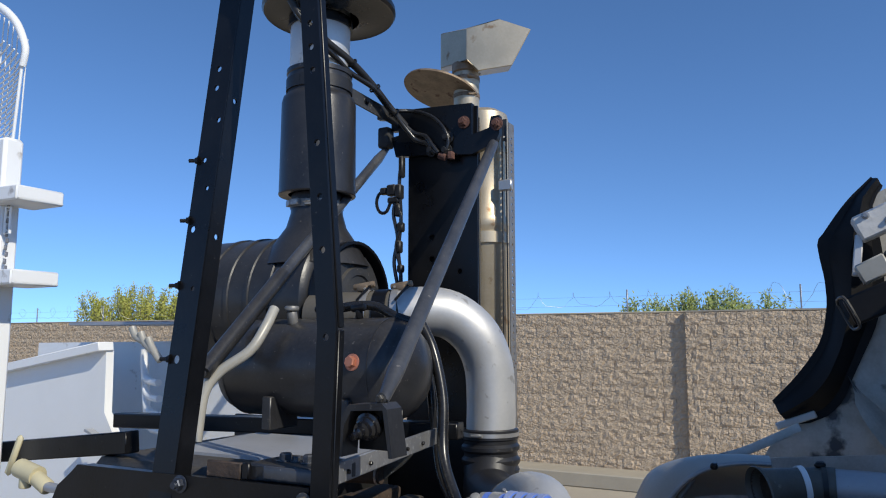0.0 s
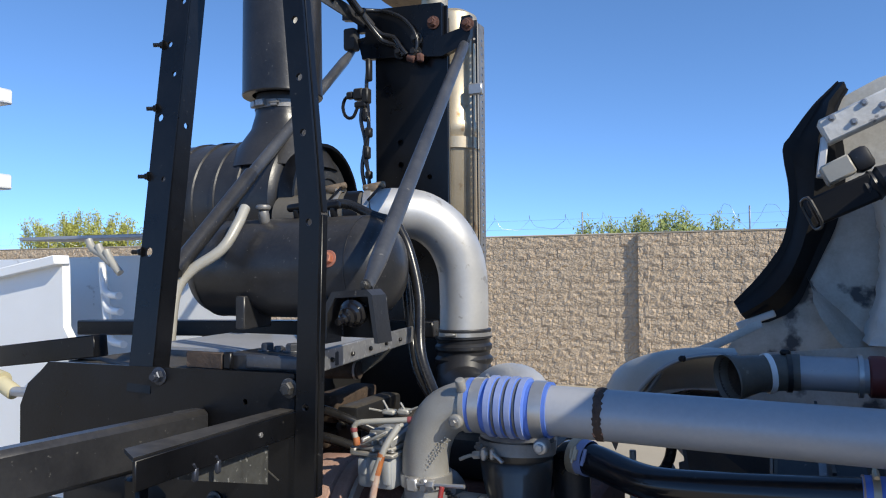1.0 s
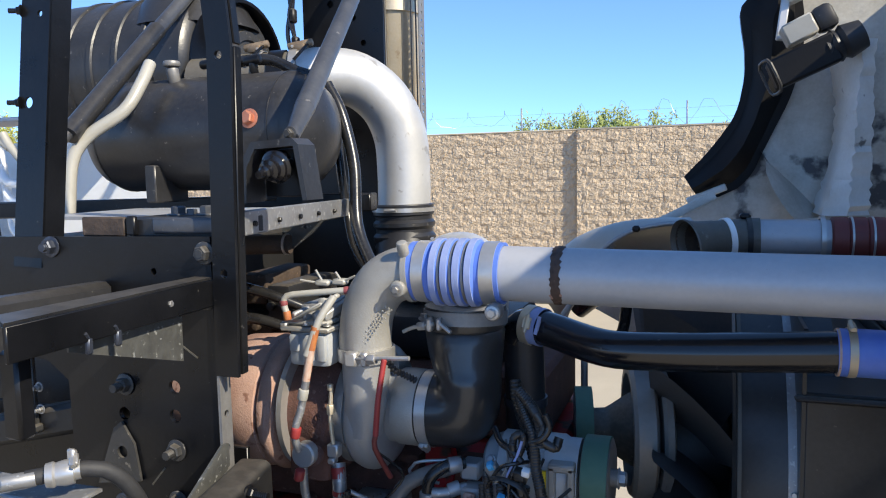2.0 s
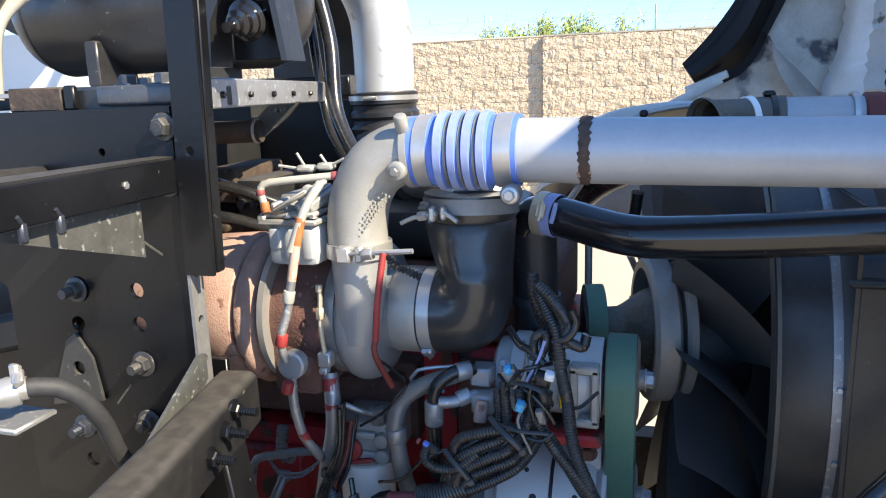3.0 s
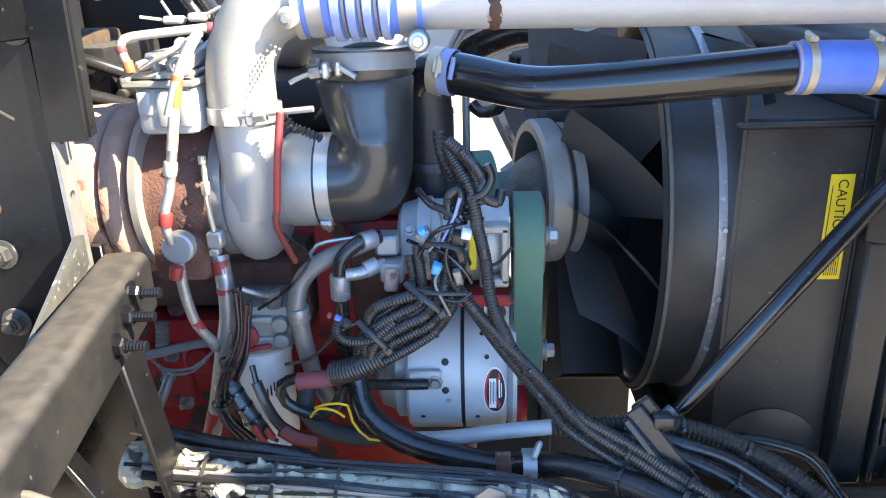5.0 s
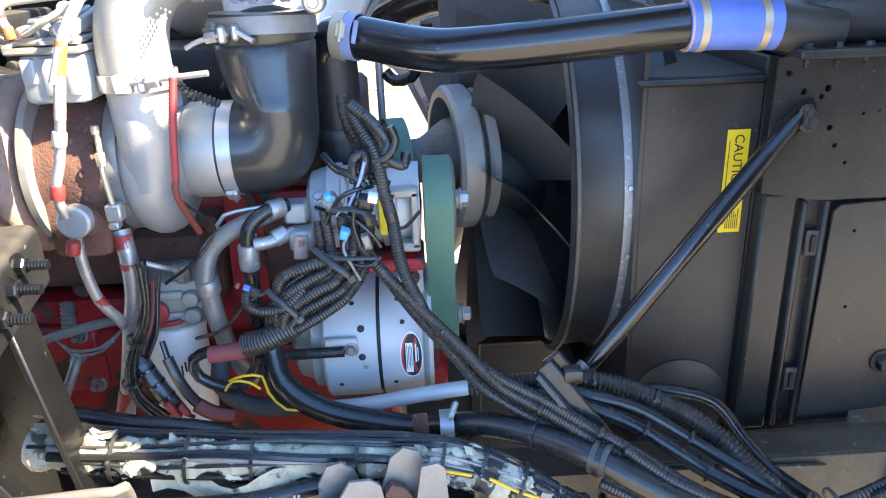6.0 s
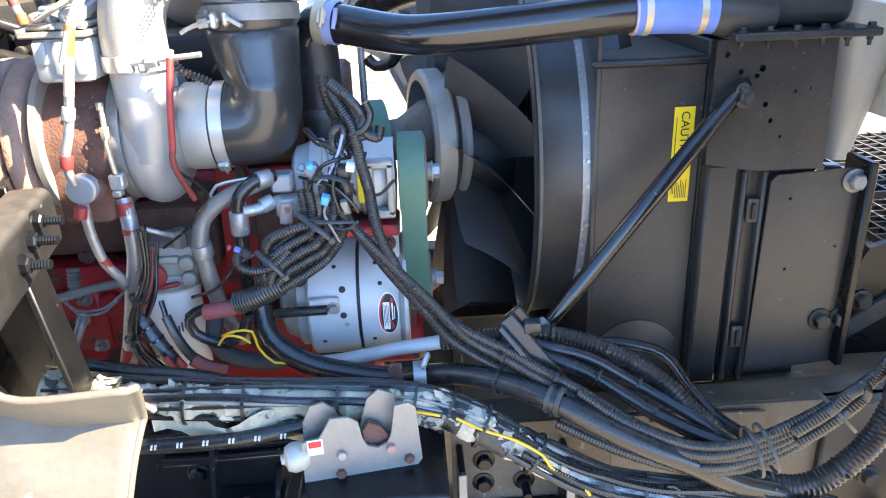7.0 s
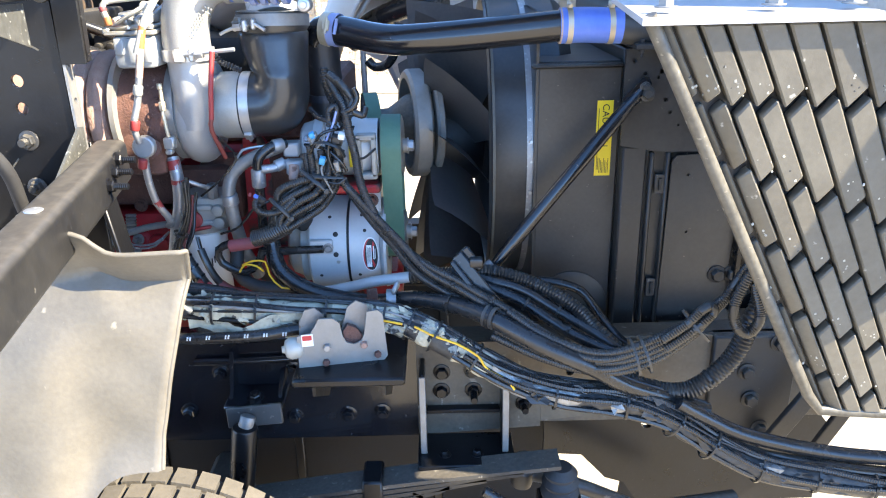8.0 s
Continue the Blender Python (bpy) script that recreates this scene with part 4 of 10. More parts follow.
# ---- air tank ----
tank = thing("air_tank", (-1.5, 2.0, 1.93), "black painted air tank with a copper plug, on welded feet", "air tank")
bm = fresh()
R = 0.163
lathe(bm, [(0, 0), (0.012, 0.06), (0.035, 0.115), (0.07, 0.148), (0.11, R), (0.68, R), (0.72, 0.148), (0.755, 0.115), (0.778, 0.06), (0.79, 0)], (-1.925, 2.015, 2.108), X, 44)
part("shell", bm, TANK, tank)
for x in (-1.815, -1.245):
    bm = fresh()
    ring(bm, (x, 2.015, 2.108), X, R - 0.001, 0.004, 0.002, 44)
    part("seam", bm, TANK, tank)
bolt(tank, (-1.295, 1.856, 2.133), (0, -1, 0.15), 0.018, COPPER)
for x in (-1.63, -1.33):
    bm = fresh()
    box(bm, (x - 0.018, 1.86, 1.915), (x + 0.018, 2.0, 2.02), 0.004)
    part("foot", bm, TANK, tank)
for x, w in ((-1.50, 0.03), (-1.44, 0.02), (-1.36, 0.025), (-1.72, 0.02)):
    bm = fresh()
    drum(bm, (x, 1.99, 2.262), (x, 1.98, 2.30), 0.012)
    drum(bm, (x - w, 1.98, 2.30), (x + w, 1.98, 2.305), 0.013)
    part("fitting", bm, BLACK, tank)
bm = fresh()
drum(bm, (-1.60, 1.95, 2.25), (-1.60, 1.94, 2.295), 0.017)
drum(bm, (-1.60, 1.94, 2.295), (-1.60, 1.94, 2.312), 0.024)
part("drain_cap", bm, DULL_STEEL, tank)

# ---- air cleaner with its inlet stack ----
cleaner = thing("air_cleaner", (-2.0, 2.35, 2.0), "large black banded air cleaner drum with a vertical inlet stack", "air cleaner")
ACC = Vector((-2.0, 2.47, 2.36))
bm = fresh()
R = 0.27
prof = [(0, 0), (0, R - 0.03), (0.02, R), (0.10, R)]
for k in range(4):
    h = 0.12 + 0.105 * k
    prof += [(h, R), (h + 0.004, R + 0.006), (h + 0.02, R + 0.006), (h + 0.024, R)]
prof += [(0.60, R), (0.62, R - 0.02), (0.63, 0.17), (0.66, 0.16), (0.66, 0)]
lathe(bm, prof, ACC + Vector((-0.40, 0, 0)), (1, 0.02, 0), 52)
part("drum", bm, TANK, cleaner)
bm = fresh()
ring(bm, ACC + Vector((0.27, 0, 0.0)), X, 0.225, 0.06, 0.012)
part("end_ring", bm, BLACK, cleaner)
bm = fresh()
lathe(bm, [(0, 0.20), (0.012, 0.20), (0.014, 0.175), (0.03, 0.17), (0.032, 0.135), (0.045, 0.13), (0.048, 0.10), (0.04, 0.095), (0.045, 0.0)], ACC + Vector((0.26, 0, 0)), X, 40)
part("end_cover", bm, BLACK_WORN, cleaner, "sun-greyed end cover with pressed rings")
bm = fresh()
SX, SY = -1.90, 2.45
lathe(bm, [(2.50, 0.22), (2.58, 0.18), (2.66, 0.125), (2.72, 0.108), (2.80, 0.106)], (SX, SY, 0), Z, 40)
part("neck", bm, TANK, cleaner)
clamp(cleaner, (SX, SY, 2.755), Z, 0.109, 0.03, DULL_STEEL, (0.35, -1, 0))
for a in (-2.15, -1.75):
    d = Vector((math.cos(a), math.sin(a), 0))
    c = Vector((SX, SY, 2.757)) + d * 0.118
    bm = fresh()
    beam(bm, c - Vector((-d.y, d.x, 0)) * 0.022, c + Vector((-d.y, d.x, 0)) * 0.022, 0.02, 0.026, Z, 0.003)
    part("clamp_lug", bm, ZINC, cleaner)
bm = fresh()
lathe(bm, [(2.80, 0.12), (2.795, 0.158), (2.80, 0.161), (2.812, 0.159), (3.19, 0.156), (3.212, 0.150), (3.222, 0.138), (3.235, 0.134), (3.31, 0.134), (3.314, 0.139), (3.332, 0.139), (3.336, 0.130), (3.34, 0.10)], (SX, SY, 0), Z, 52)
part("stack_body", bm, TANK, cleaner)
bm = fresh()
ring(bm, (SX, SY, 3.265), Z, 0.134, 0.05, 0.006, 44)
part("stack_band", bm, BLACK_DUSTY, cleaner)
bm = fresh()
drum(bm, (SX, SY, 3.33), (SX, SY, 3.64), 0.127)
part("stack_pipe", bm, SILVER_PIPE, cleaner, "bright bare metal pipe")
bm = fresh()
ring(bm, (SX, SY, 3.545), Z, 0.129, 0.04, 0.008, 44)
part("cap_collar", bm, BLACK, cleaner)
bm = fresh()
lathe(bm, [(3.56, 0.127), (3.585, 0.262), (3.58, 0.276), (3.592, 0.284), (3.615, 0.282), (3.66, 0.255), (3.70, 0.12), (3.71, 0.0)], (SX + 0.045, SY, 0), Z, 52)
part("cap", bm, BLACK, cleaner)
bm = fresh()
beam(bm, (-1.90, 2.315, 3.262), (-1.815, 2.335, 3.268), 0.012, 0.05, Z)
beam(bm, (-1.825, 2.33, 3.275), (-1.82, 2.42, 3.275), 0.008, 0.075, Z, 0.002)
part("band_ear", bm, BLACK, cleaner)
bm = fresh()
beam(bm, (-1.822, 2.40, 3.27), (-1.765, 2.885, 3.215), 0.008, 0.062, Z, 0.002)
part("stay", bm, BLACK_WORN, cleaner, "worn flat stay bar")
for k in (0.12, 0.5):
    q = Vector((-1.822, 2.40, 3.27)).lerp(Vector((-1.765, 2.885, 3.215)), k)
    bolt(cleaner, q + Vector((0.005, 0, 0.004)), (1, -0.1, 0), 0.010, BLACK, 0.006)

# ---- silver intake pipe, rubber elbow and the bend into the turbo ----
intake = thing("intake_pipe", (-1.16, 2.5, 1.7), "bright aluminised intake pipe bending down into a black rubber elbow", "intake pipe")
bm = fresh()
tube(bm, [(-1.42, 2.33, 2.295), (-1.35, 2.37, 2.305), (-1.265, 2.43, 2.292), (-1.19, 2.485, 2.222), (-1.152, 2.52, 2.115), (-1.145, 2.53, 1.98), (-1.148, 2.53, 1.85)], 0.09, 28, 0.02)
part("pipe", bm, SILVER_PIPE, intake)
bm = fresh()
tube(bm, [(-1.76, 2.27, 2.29), (-1.58, 2.285, 2.292), (-1.41, 2.335, 2.296)], 0.086, 24)
part("cleaner_outlet", bm, FENDER, intake, "weathered grey rubber coupling")
clamp(intake, (-1.53, 2.296, 2.293), (1, 0.25, 0), 0.09, 0.025, STEEL, (0, -0.2, 1))
clamp(intake, (-1.425, 2.330, 2.296), (1, 0.35, 0.05), 0.092, 0.025, STEEL, (0, -0.2, 1))
for x, y in ((-1.545, 2.28), (-1.405, 2.315)):
    bm = fresh()
    box(bm, (x - 0.024, y - 0.02, 2.376), (x + 0.026, y + 0.02, 2.402), 0.009, None, 2)
    drum(bm, (x - 0.035, y - 0.012, 2.392), (x + 0.045, y + 0.006, 2.405), 0.012, 0.004, 14)
    part("clamp_spring", bm, BROWNED_STEEL, intake, "rusty clamp spring")
    bm = fresh()
    tube(bm, [(x + 0.03, y, 2.398), (x + 0.04, y - 0.05, 2.375), (x + 0.02, y - 0.075, 2.34)], 0.005, 8)
    part("clamp_tail", bm, BLACK, intake)
bm = fresh()
ring(bm, (-1.475, 2.313, 2.295), (1, 0.3, 0.03), 0.0865, 0.05, 0.004, 32)
part("dark_band", bm, BLACK, intake)
bm = fresh()
lathe(bm, [(0, 0.092), (0.004, 0.104), (0.035, 0.104), (0.04, 0.098), (0.052, 0.097), (0.062, 0.106), (0.074, 0.106), (0.084, 0.097), (0.096, 0.097), (0.108, 0.107), (0.12, 0.107), (0.132, 0.098), (0.146, 0.104), (0.16, 0.10)], (-1.15, 2.53, 1.88), (0.02, 0, -1), 32)
part("rubber_sleeve", bm, RUBBER, intake)
clamp(intake, (-1.151, 2.53, 1.862), Z, 0.105, 0.014, STEEL)
bm = fresh()
tube(bm, [(-1.145, 2.52, 1.75), (-1.12, 2.46, 1.67), (-1.03, 2.34, 1.655), (-0.93, 2.22, 1.67)], 0.095, 24)
part("rubber_elbow", bm, RUBBER, intake)
bm = fresh()
tube(bm, [(-0.99, 2.29, 1.665), (-0.91, 2.19, 1.69), (-0.83, 2.08, 1.735), (-0.745, 1.98, 1.745), (-0.70, 1.89, 1.70), (-0.69, 1.84, 1.64)], 0.082, 28, 0.02)
part("transfer_pipe", bm, SILVER_PIPE, intake)

# dark bulkhead and boxes behind the pedestal
bulk = thing("bulkhead", (-1.7, 2.6, 0.80), "black painted bulkhead panel behind the pedestal", "bulkhead")
bm = fresh()
box(bm, (-2.5, 2.64, 0.62), (-1.26, 2.66, 1.86), 0.004)
part("panel", bm, BLACK_DUSTY, bulk)
bm = fresh()
box(bm, (-2.3, 1.75, 1.30), (-1.62, 2.60, 1.80), 0.02)
part("valve_box", bm, BLACK_DUSTY, bulk)
for k, (x, z, w, hh) in enumerate(((-1.52, 1.60, 0.10, 0.13), (-1.40, 1.66, 0.09, 0.09), (-1.30, 1.62, 0.075, 0.12), (-1.40, 1.56, 0.12, 0.06), (-1.22, 1.58, 0.07, 0.07))):
    bm = fresh()
    box(bm, (x - w / 2, 1.96 + 0.03 * (k % 2), z - hh / 2), (x + w / 2, 2.25, z + hh / 2), 0.012, None, 2)
    for j in range(2):
        drum(bm, (x - w / 4 + w / 2 * j, 1.965, z), (x - w / 4 + w / 2 * j, 1.945, z), 0.012, 0.003, 12)
    part("valve", bm, CAVITY if k % 2 else BLACK_DUSTY, bulk, "oily brown valve" if k % 2 else "")
for pts in ([(-1.6, 1.95, 1.75), (-1.45, 1.90, 1.70), (-1.3, 1.92, 1.66), (-1.18, 1.98, 1.60)], [(-1.5, 1.92, 1.55), (-1.35, 1.88, 1.60), (-1.2, 1.92, 1.56)]):
    bm = fresh()
    tube(bm, pts, 0.015, 10)
    part("pipe", bm, CABLE, bulk)
pan = thing("oil_pan", (-1.0, 2.2, 0.12), "black engine oil pan below the block", "oil pan")
bm = fresh()
box(bm, (-1.55, 1.88, 0.16), (-0.50, 2.45, 0.615), 0.03, None, 2)
part("pan", bm, BLACK_DUSTY, pan)
axle = thing("axle", (-0.95, 1.9, 0.15), "dark steel axle beam under the engine", "axle")
bm = fresh()
beam(bm, (-0.955, 0.95, 0.245), (-0.955, 3.4, 0.245), 0.12, 0.11, Z, 0.02)
part("beam", bm, BLACK_DUSTY, axle)
bm = fresh()
box(bm, (-1.02, 1.33, 0.19), (-0.55, 1.47, 0.33), 0.01)
part("spring_seat", bm, BLACK_DUSTY, axle)
# added dark sheet: stands for the shade under the truck, hides bright ground
under = thing("far_dark_sheet", (-0.5, 2.8, -0.1), "added black sheet along the far rail that hides the sunlit ground", "splash panel")
bm = fresh()
box(bm, (-2.4, 2.75, -0.12), (0.05, 2.77, 0.70), 0.004)
part("panel", bm, BLACK_DUSTY, under)
bm = fresh()
box(bm, (-2.4, 2.725, 0.66), (0.05, 2.748, 0.70), 0.004)
part("top_lip", bm, BLACK, under)
for x in (-1.9, -1.35, -0.8, -0.25):
    bm = fresh()
    box(bm, (x - 0.02, 2.735, -0.12), (x + 0.02, 2.748, 0.655), 0.004)
    part("rib", bm, BLACK_DUSTY, under)
    bolt(under, (x, 2.734, 0.55), (0, -1, 0), 0.012, DULL_STEEL)


# ---- turbocharger ----
TY, TZ = 1.76, 1.43
turbo = thing("turbocharger", (-1.0, TY, 1.27), "turbocharger with a rusty turbine housing and a bare aluminium compressor", "turbocharger")
bm = fresh()
lathe(bm, [(-1.10, 0.0), (-1.095, 0.118), (-1.085, 0.130), (-1.02, 0.137), (-0.975, 0.136), (-0.958, 0.128), (-0.95, 0.11), (-0.95, 0)], (0, TY, TZ - 0.005), X, 52)
box(bm, (-1.085, TY - 0.128, TZ - 0.155), (-0.975, TY + 0.05, TZ - 0.02), 0.022, None, 2)
part("turbine_housing", bm, RUST, turbo, "dark rusted cast iron housing")
bm = fresh()
ring(bm, (-1.085, TY, TZ), X, 0.12, 0.013, 0.038, 60)
part("v_band", bm, STEEL, turbo, "bright steel V-band")
bm = fresh()
lathe(bm, [(-1.29, 0.10), (-1.285, 0.145), (-1.262, 0.158), (-1.175, 0.164), (-1.158, 0.160), (-1.153, 0.148), (-1.148, 0.148), (-1.144, 0.162), (-1.13, 0.166), (-1.115, 0.160), (-1.106, 0.145), (-1.103, 0.09)], (0, TY + 0.005, TZ - 0.005), X, 56)
part("outlet_flange", bm, RUST_LIGHT, turbo, "pinkish dry-rusted outlet")
bm = fresh()
tube(bm, [(-1.28, TY, TZ), (-1.42, TY + 0.02, TZ - 0.02), (-1.52, TY + 0.10, TZ - 0.12), (-1.55, TY + 0.14, TZ - 0.40)], 0.115, 24, 0.03)
part("down_pipe", bm, RUST_LIGHT, turbo)
bm = fresh()
n = 48
rings = []
for i in range(n):
    a = 2 * math.pi * i / n
    fat = 0.040 + 0.016 * (1 - i / n)
    c = Vector((0, 0.098 * math.sin(a), 0.100 * math.cos(a)))
    rings.append([bm.verts.new(Vector((-0.905, TY, TZ)) + c + (X * math.cos(b) * 1.0 + c.normalized() * math.sin(b)) * fat) for b in (2 * math.pi * k / 18 for k in range(18))])
for i in range(n):
    A_, B_ = rings[i], rings[(i + 1) % n]
    for k in range(18):
        bm.faces.new((A_[k], A_[(k + 1) % 18], B_[(k + 1) % 18], B_[k]))
drum(bm, (-0.95, TY, TZ), (-0.858, TY, TZ), 0.112, 0.02)
tube(bm, [(-0.895, 1.66, 1.40), (-0.888, 1.655, 1.48), (-0.885, 1.66, 1.575)], lambda k: 0.040 + 0.016 * k, 22)
part("compressor_scroll", bm, BARE_ALU, turbo, "bare aluminium scroll", 50)
bm = fresh()
drum(bm, (-0.868, TY, TZ + 0.006), (-0.812, TY, TZ + 0.006), 0.084, 0.004)
part("compressor_inlet", bm, BARE_ALU, turbo)
bm = fresh()
ring(bm, (-0.948, TY, TZ), X, 0.10, 0.022, 0.034, 52)
part("mid_band", bm, DULL_STEEL, turbo)
bm = fresh()
tube(bm, [(-0.955, 1.618, 1.505), (-0.955, 1.610, 1.44), (-0.951, 1.612, 1.385)], 0.005, 8)
drum(bm, (-0.955, 1.612, 1.475), (-0.954, 1.611, 1.452), 0.009, 0.002, 6)
drum(bm, (-0.956, 1.616, 1.505), (-0.956, 1.617, 1.520), 0.007, 0.002, 10)
part("band_screw", bm, HEAT_STEEL, turbo, "brassy T-bolt of the band")
bm = fresh()
box(bm, (-0.966, 1.606, 1.352), (-0.938, 1.632, 1.384), 0.004)
box(bm, (-0.962, 1.600, 1.340), (-0.944, 1.622, 1.353), 0.003)
part("band_latch", bm, STEEL, turbo)
bm = fresh()
box(bm, (-1.052, 1.605, 1.558), (-0.950, 1.76, 1.638), 0.012, None, 2)
for x0, x1 in ((-1.046, -1.022), (-1.014, -0.985), (-0.978, -0.956)):
    box(bm, (x0, 1.598, 1.572 if x0 > -1.03 else 1.592), (x1, 1.612, 1.632), 0.005, None, 2)
part("actuator", bm, ALTERNATOR, turbo, "grey cast actuator box")
bm = fresh()
box(bm, (-1.066, 1.596, 1.638), (-0.944, 1.768, 1.649), 0.003)
box(bm, (-1.060, 1.606, 1.651), (-0.952, 1.755, 1.662), 0.004)
box(bm, (-1.070, 1.60, 1.640), (-1.052, 1.63, 1.658), 0.004)
part("actuator_lid", bm, CAST_ALU, turbo)
bm = fresh()
for k in range(4):
    beam(bm, (-1.042 + 0.026 * k, 1.615, 1.668), (-1.018 + 0.026 * k, 1.72, 1.684 + 0.006 * k), 0.012, 0.020, Z, 0.003)
box(bm, (-1.05, 1.66, 1.662), (-0.955, 1.75, 1.690), 0.008, None, 2)
part("actuator_cap", bm, BARE_ALU, turbo, "finned bare cap")
bm = fresh()
beam(bm, (-1.03, 1.606, 1.668), (-0.955, 1.600, 1.706), 0.008, 0.024, Y, 0.003)
beam(bm, (-0.985, 1.604, 1.690), (-0.925, 1.612, 1.722), 0.010, 0.020, Y, 0.003)
drum(bm, (-0.955, 1.605, 1.705), (-0.955, 1.592, 1.705), 0.012, 0.003, 14)
part("lever", bm, CREAM, turbo, "pale lever arms")
for x, y in ((-1.058, 1.612), (-0.955, 1.610), (-1.005, 1.607), (-1.05, 1.74), (-0.96, 1.74)):
    bolt(turbo, (x, y, 1.652), (0, 0, 1), 0.006, STEEL)
bm = fresh()
tube(bm, [(-1.052, 1.605, 1.676), (-1.059, 1.605, 1.700), (-1.052, 1.608, 1.716), (-1.02, 1.615, 1.721), (-0.97, 1.625, 1.725), (-0.915, 1.64, 1.729)], 0.0075, 12)
part("coolant_pipe", bm, CREAM, turbo, "cream coolant pipe")
bm = fresh()
drum(bm, (-1.053, 1.605, 1.682), (-1.050, 1.605, 1.662), 0.009, 0.002, 12)
part("pipe_nut", bm, ORANGE, turbo, "orange marked pipe nut")
for a, b in (((-0.925, 1.638, 1.728), (-0.912, 1.641, 1.729)), ((-1.060, 1.605, 1.706), (-1.058, 1.605, 1.694))):
    bm = fresh()
    drum(bm, a, b, 0.0088, 0.002, 12)
    part("paint_mark", bm, RED_BOOT, turbo, "faded red paint mark")
bm = fresh()
box(bm, (-1.0, 1.64, 1.735), (-0.965, 1.665, 1.748), 0.004)
box(bm, (-0.958, 1.642, 1.738), (-0.925, 1.668, 1.752), 0.004)
for a, b in (((-1.0, 1.65, 1.742), (-1.035, 1.64, 1.748)), ((-0.985, 1.648, 1.748), (-0.995, 1.64, 1.772)), ((-0.94, 1.65, 1.752), (-0.948, 1.645, 1.768)), ((-0.93, 1.648, 1.747), (-0.90, 1.645, 1.760))):
    tube(bm, [a, b], 0.0028, 6, 0.02)
part("connector", bm, CREAM, turbo, "pale plastic plugs with stiff tie ends")
bm = fresh()
lathe(bm, [(0, 0), (0, 0.014), (0.02, 0.016), (0.022, 0.028), (0.044, 0.028), (0.048, 0.024), (0.048, 0)], (-1.003, 1.61, 1.367), (0.02, -1, 0.05), 28)
part("sender", bm, BARE_ALU, turbo, "round bare metal sender")
bm = fresh()
lathe(bm, [(0, 0.02), (0.0, 0.022), (0.016, 0.022), (0.016, 0.0)], (-0.99, 1.6, 1.36), (0.02, -1, 0.05), 18)
part("sender_seat", bm, RUST, turbo)
bm = fresh()
tube(bm, [(-0.925, 1.59, 1.722), (-0.947, 1.56, 1.674), (-0.973, 1.548, 1.60)], 0.0085, 12)
part("oil_line", bm, CREAM, turbo)
bm = fresh()
tube(bm, [(-0.953, 1.557, 1.662), (-0.964, 1.552, 1.612)], 0.0095, 12)
part("oil_line", bm, ORANGE, turbo, "orange sleeved line")
bm = fresh()
tube(bm, [(-0.964, 1.552, 1.612), (-0.976, 1.547, 1.545)], 0.0090, 12)
part("oil_line", bm, SALMON, turbo, "faded salmon sleeve")
bm = fresh()
tube(bm, [(-0.973, 1.548, 1.56), (-0.99, 1.545, 1.48), (-1.006, 1.540, 1.43), (-1.004, 1.552, 1.385)], 0.0085, 12)
part("oil_line", bm, ZINC, turbo)
for p in ((-0.983, 1.545, 1.515), (-1.003, 1.541, 1.43), (-1.005, 1.553, 1.33)):
    bm = fresh()
    drum(bm, Vector(p) + Vector((0.003, 0, 0.012)), Vector(p) - Vector((0.003, 0, 0.012)), 0.0115, 0.003, 14)
    part("sleeve", bm, RED_HOSE if p[2] < 1.5 else CREAM, turbo)
bm = fresh()
tube(bm, [(-1.005, 1.572, 1.345), (-1.006, 1.575, 1.285), (-0.999, 1.588, 1.215), (-0.984, 1.605, 1.175), (-0.99, 1.64, 1.14), (-1.02, 1.70, 1.115)], 0.0095, 14)
part("drain_pipe", bm, ZINC, turbo)
bm = fresh()
tube(bm, [(-0.9995, 1.586, 1.222), (-0.991, 1.597, 1.19)], 0.0098, 12)
part("paint_patch", bm, RED_HOSE, turbo, "red overspray on the pipe")
bm = fresh()
tube(bm, [(-0.966, 1.66, 1.32), (-0.958, 1.648, 1.27), (-0.962, 1.65, 1.20), (-0.985, 1.66, 1.12), (-1.012, 1.68, 1.03), (-1.06, 1.70, 0.86)], 0.0165, 16)
part("oil_return", bm, ZINC, turbo)
for a, b in (((-0.965, 1.656, 1.312), (-0.961, 1.652, 1.288)), ((-0.958, 1.648, 1.262), (-0.959, 1.648, 1.250)), ((-1.03, 1.687, 0.97), (-1.05, 1.695, 0.91))):
    bm = fresh()
    tube(bm, [a, b], 0.0172, 14)
    part("paint_patch", bm, RED_HOSE, turbo, "red overspray on the pipe")
for k in range(5):
    bolt(turbo, (-1.055 + 0.02 * k, 1.636 - 0.01 * (k % 2), 1.30 + 0.045 * k), (0, -1, 0.1), 0.006, RUST, washer=False)

# elbow from the compressor to the charge pipe
elbow = thing("compressor_elbow", (-0.885, 1.66, 1.56), "bare cast aluminium elbow held by a V-band clamp", "elbow")
bm = fresh()
tube(bm, [(-0.885, 1.66, 1.572), (-0.886, 1.66, 1.63), (-0.875, 1.662, 1.69), (-0.845, 1.666, 1.74), (-0.80, 1.672, 1.765), (-0.752, 1.675, 1.77)], 0.0585, 30, 0.012)
part("casting", bm, CAST_ALU, elbow)
bm = fresh()
ring(bm, (-0.775, 1.674, 1.769), (1, 0.05, 0.06), 0.058, 0.012, 0.008)
drum(bm, (-0.783, 1.625, 1.742), (-0.783, 1.60, 1.74), 0.018)
drum(bm, (-0.775, 1.63, 1.81), (-0.775, 1.615, 1.84), 0.012)
part("boss", bm, CAST_ALU, elbow)
bolt(elbow, (-0.783, 1.60, 1.74), (0, -1, 0), 0.008, DULL_STEEL)
bm = fresh()
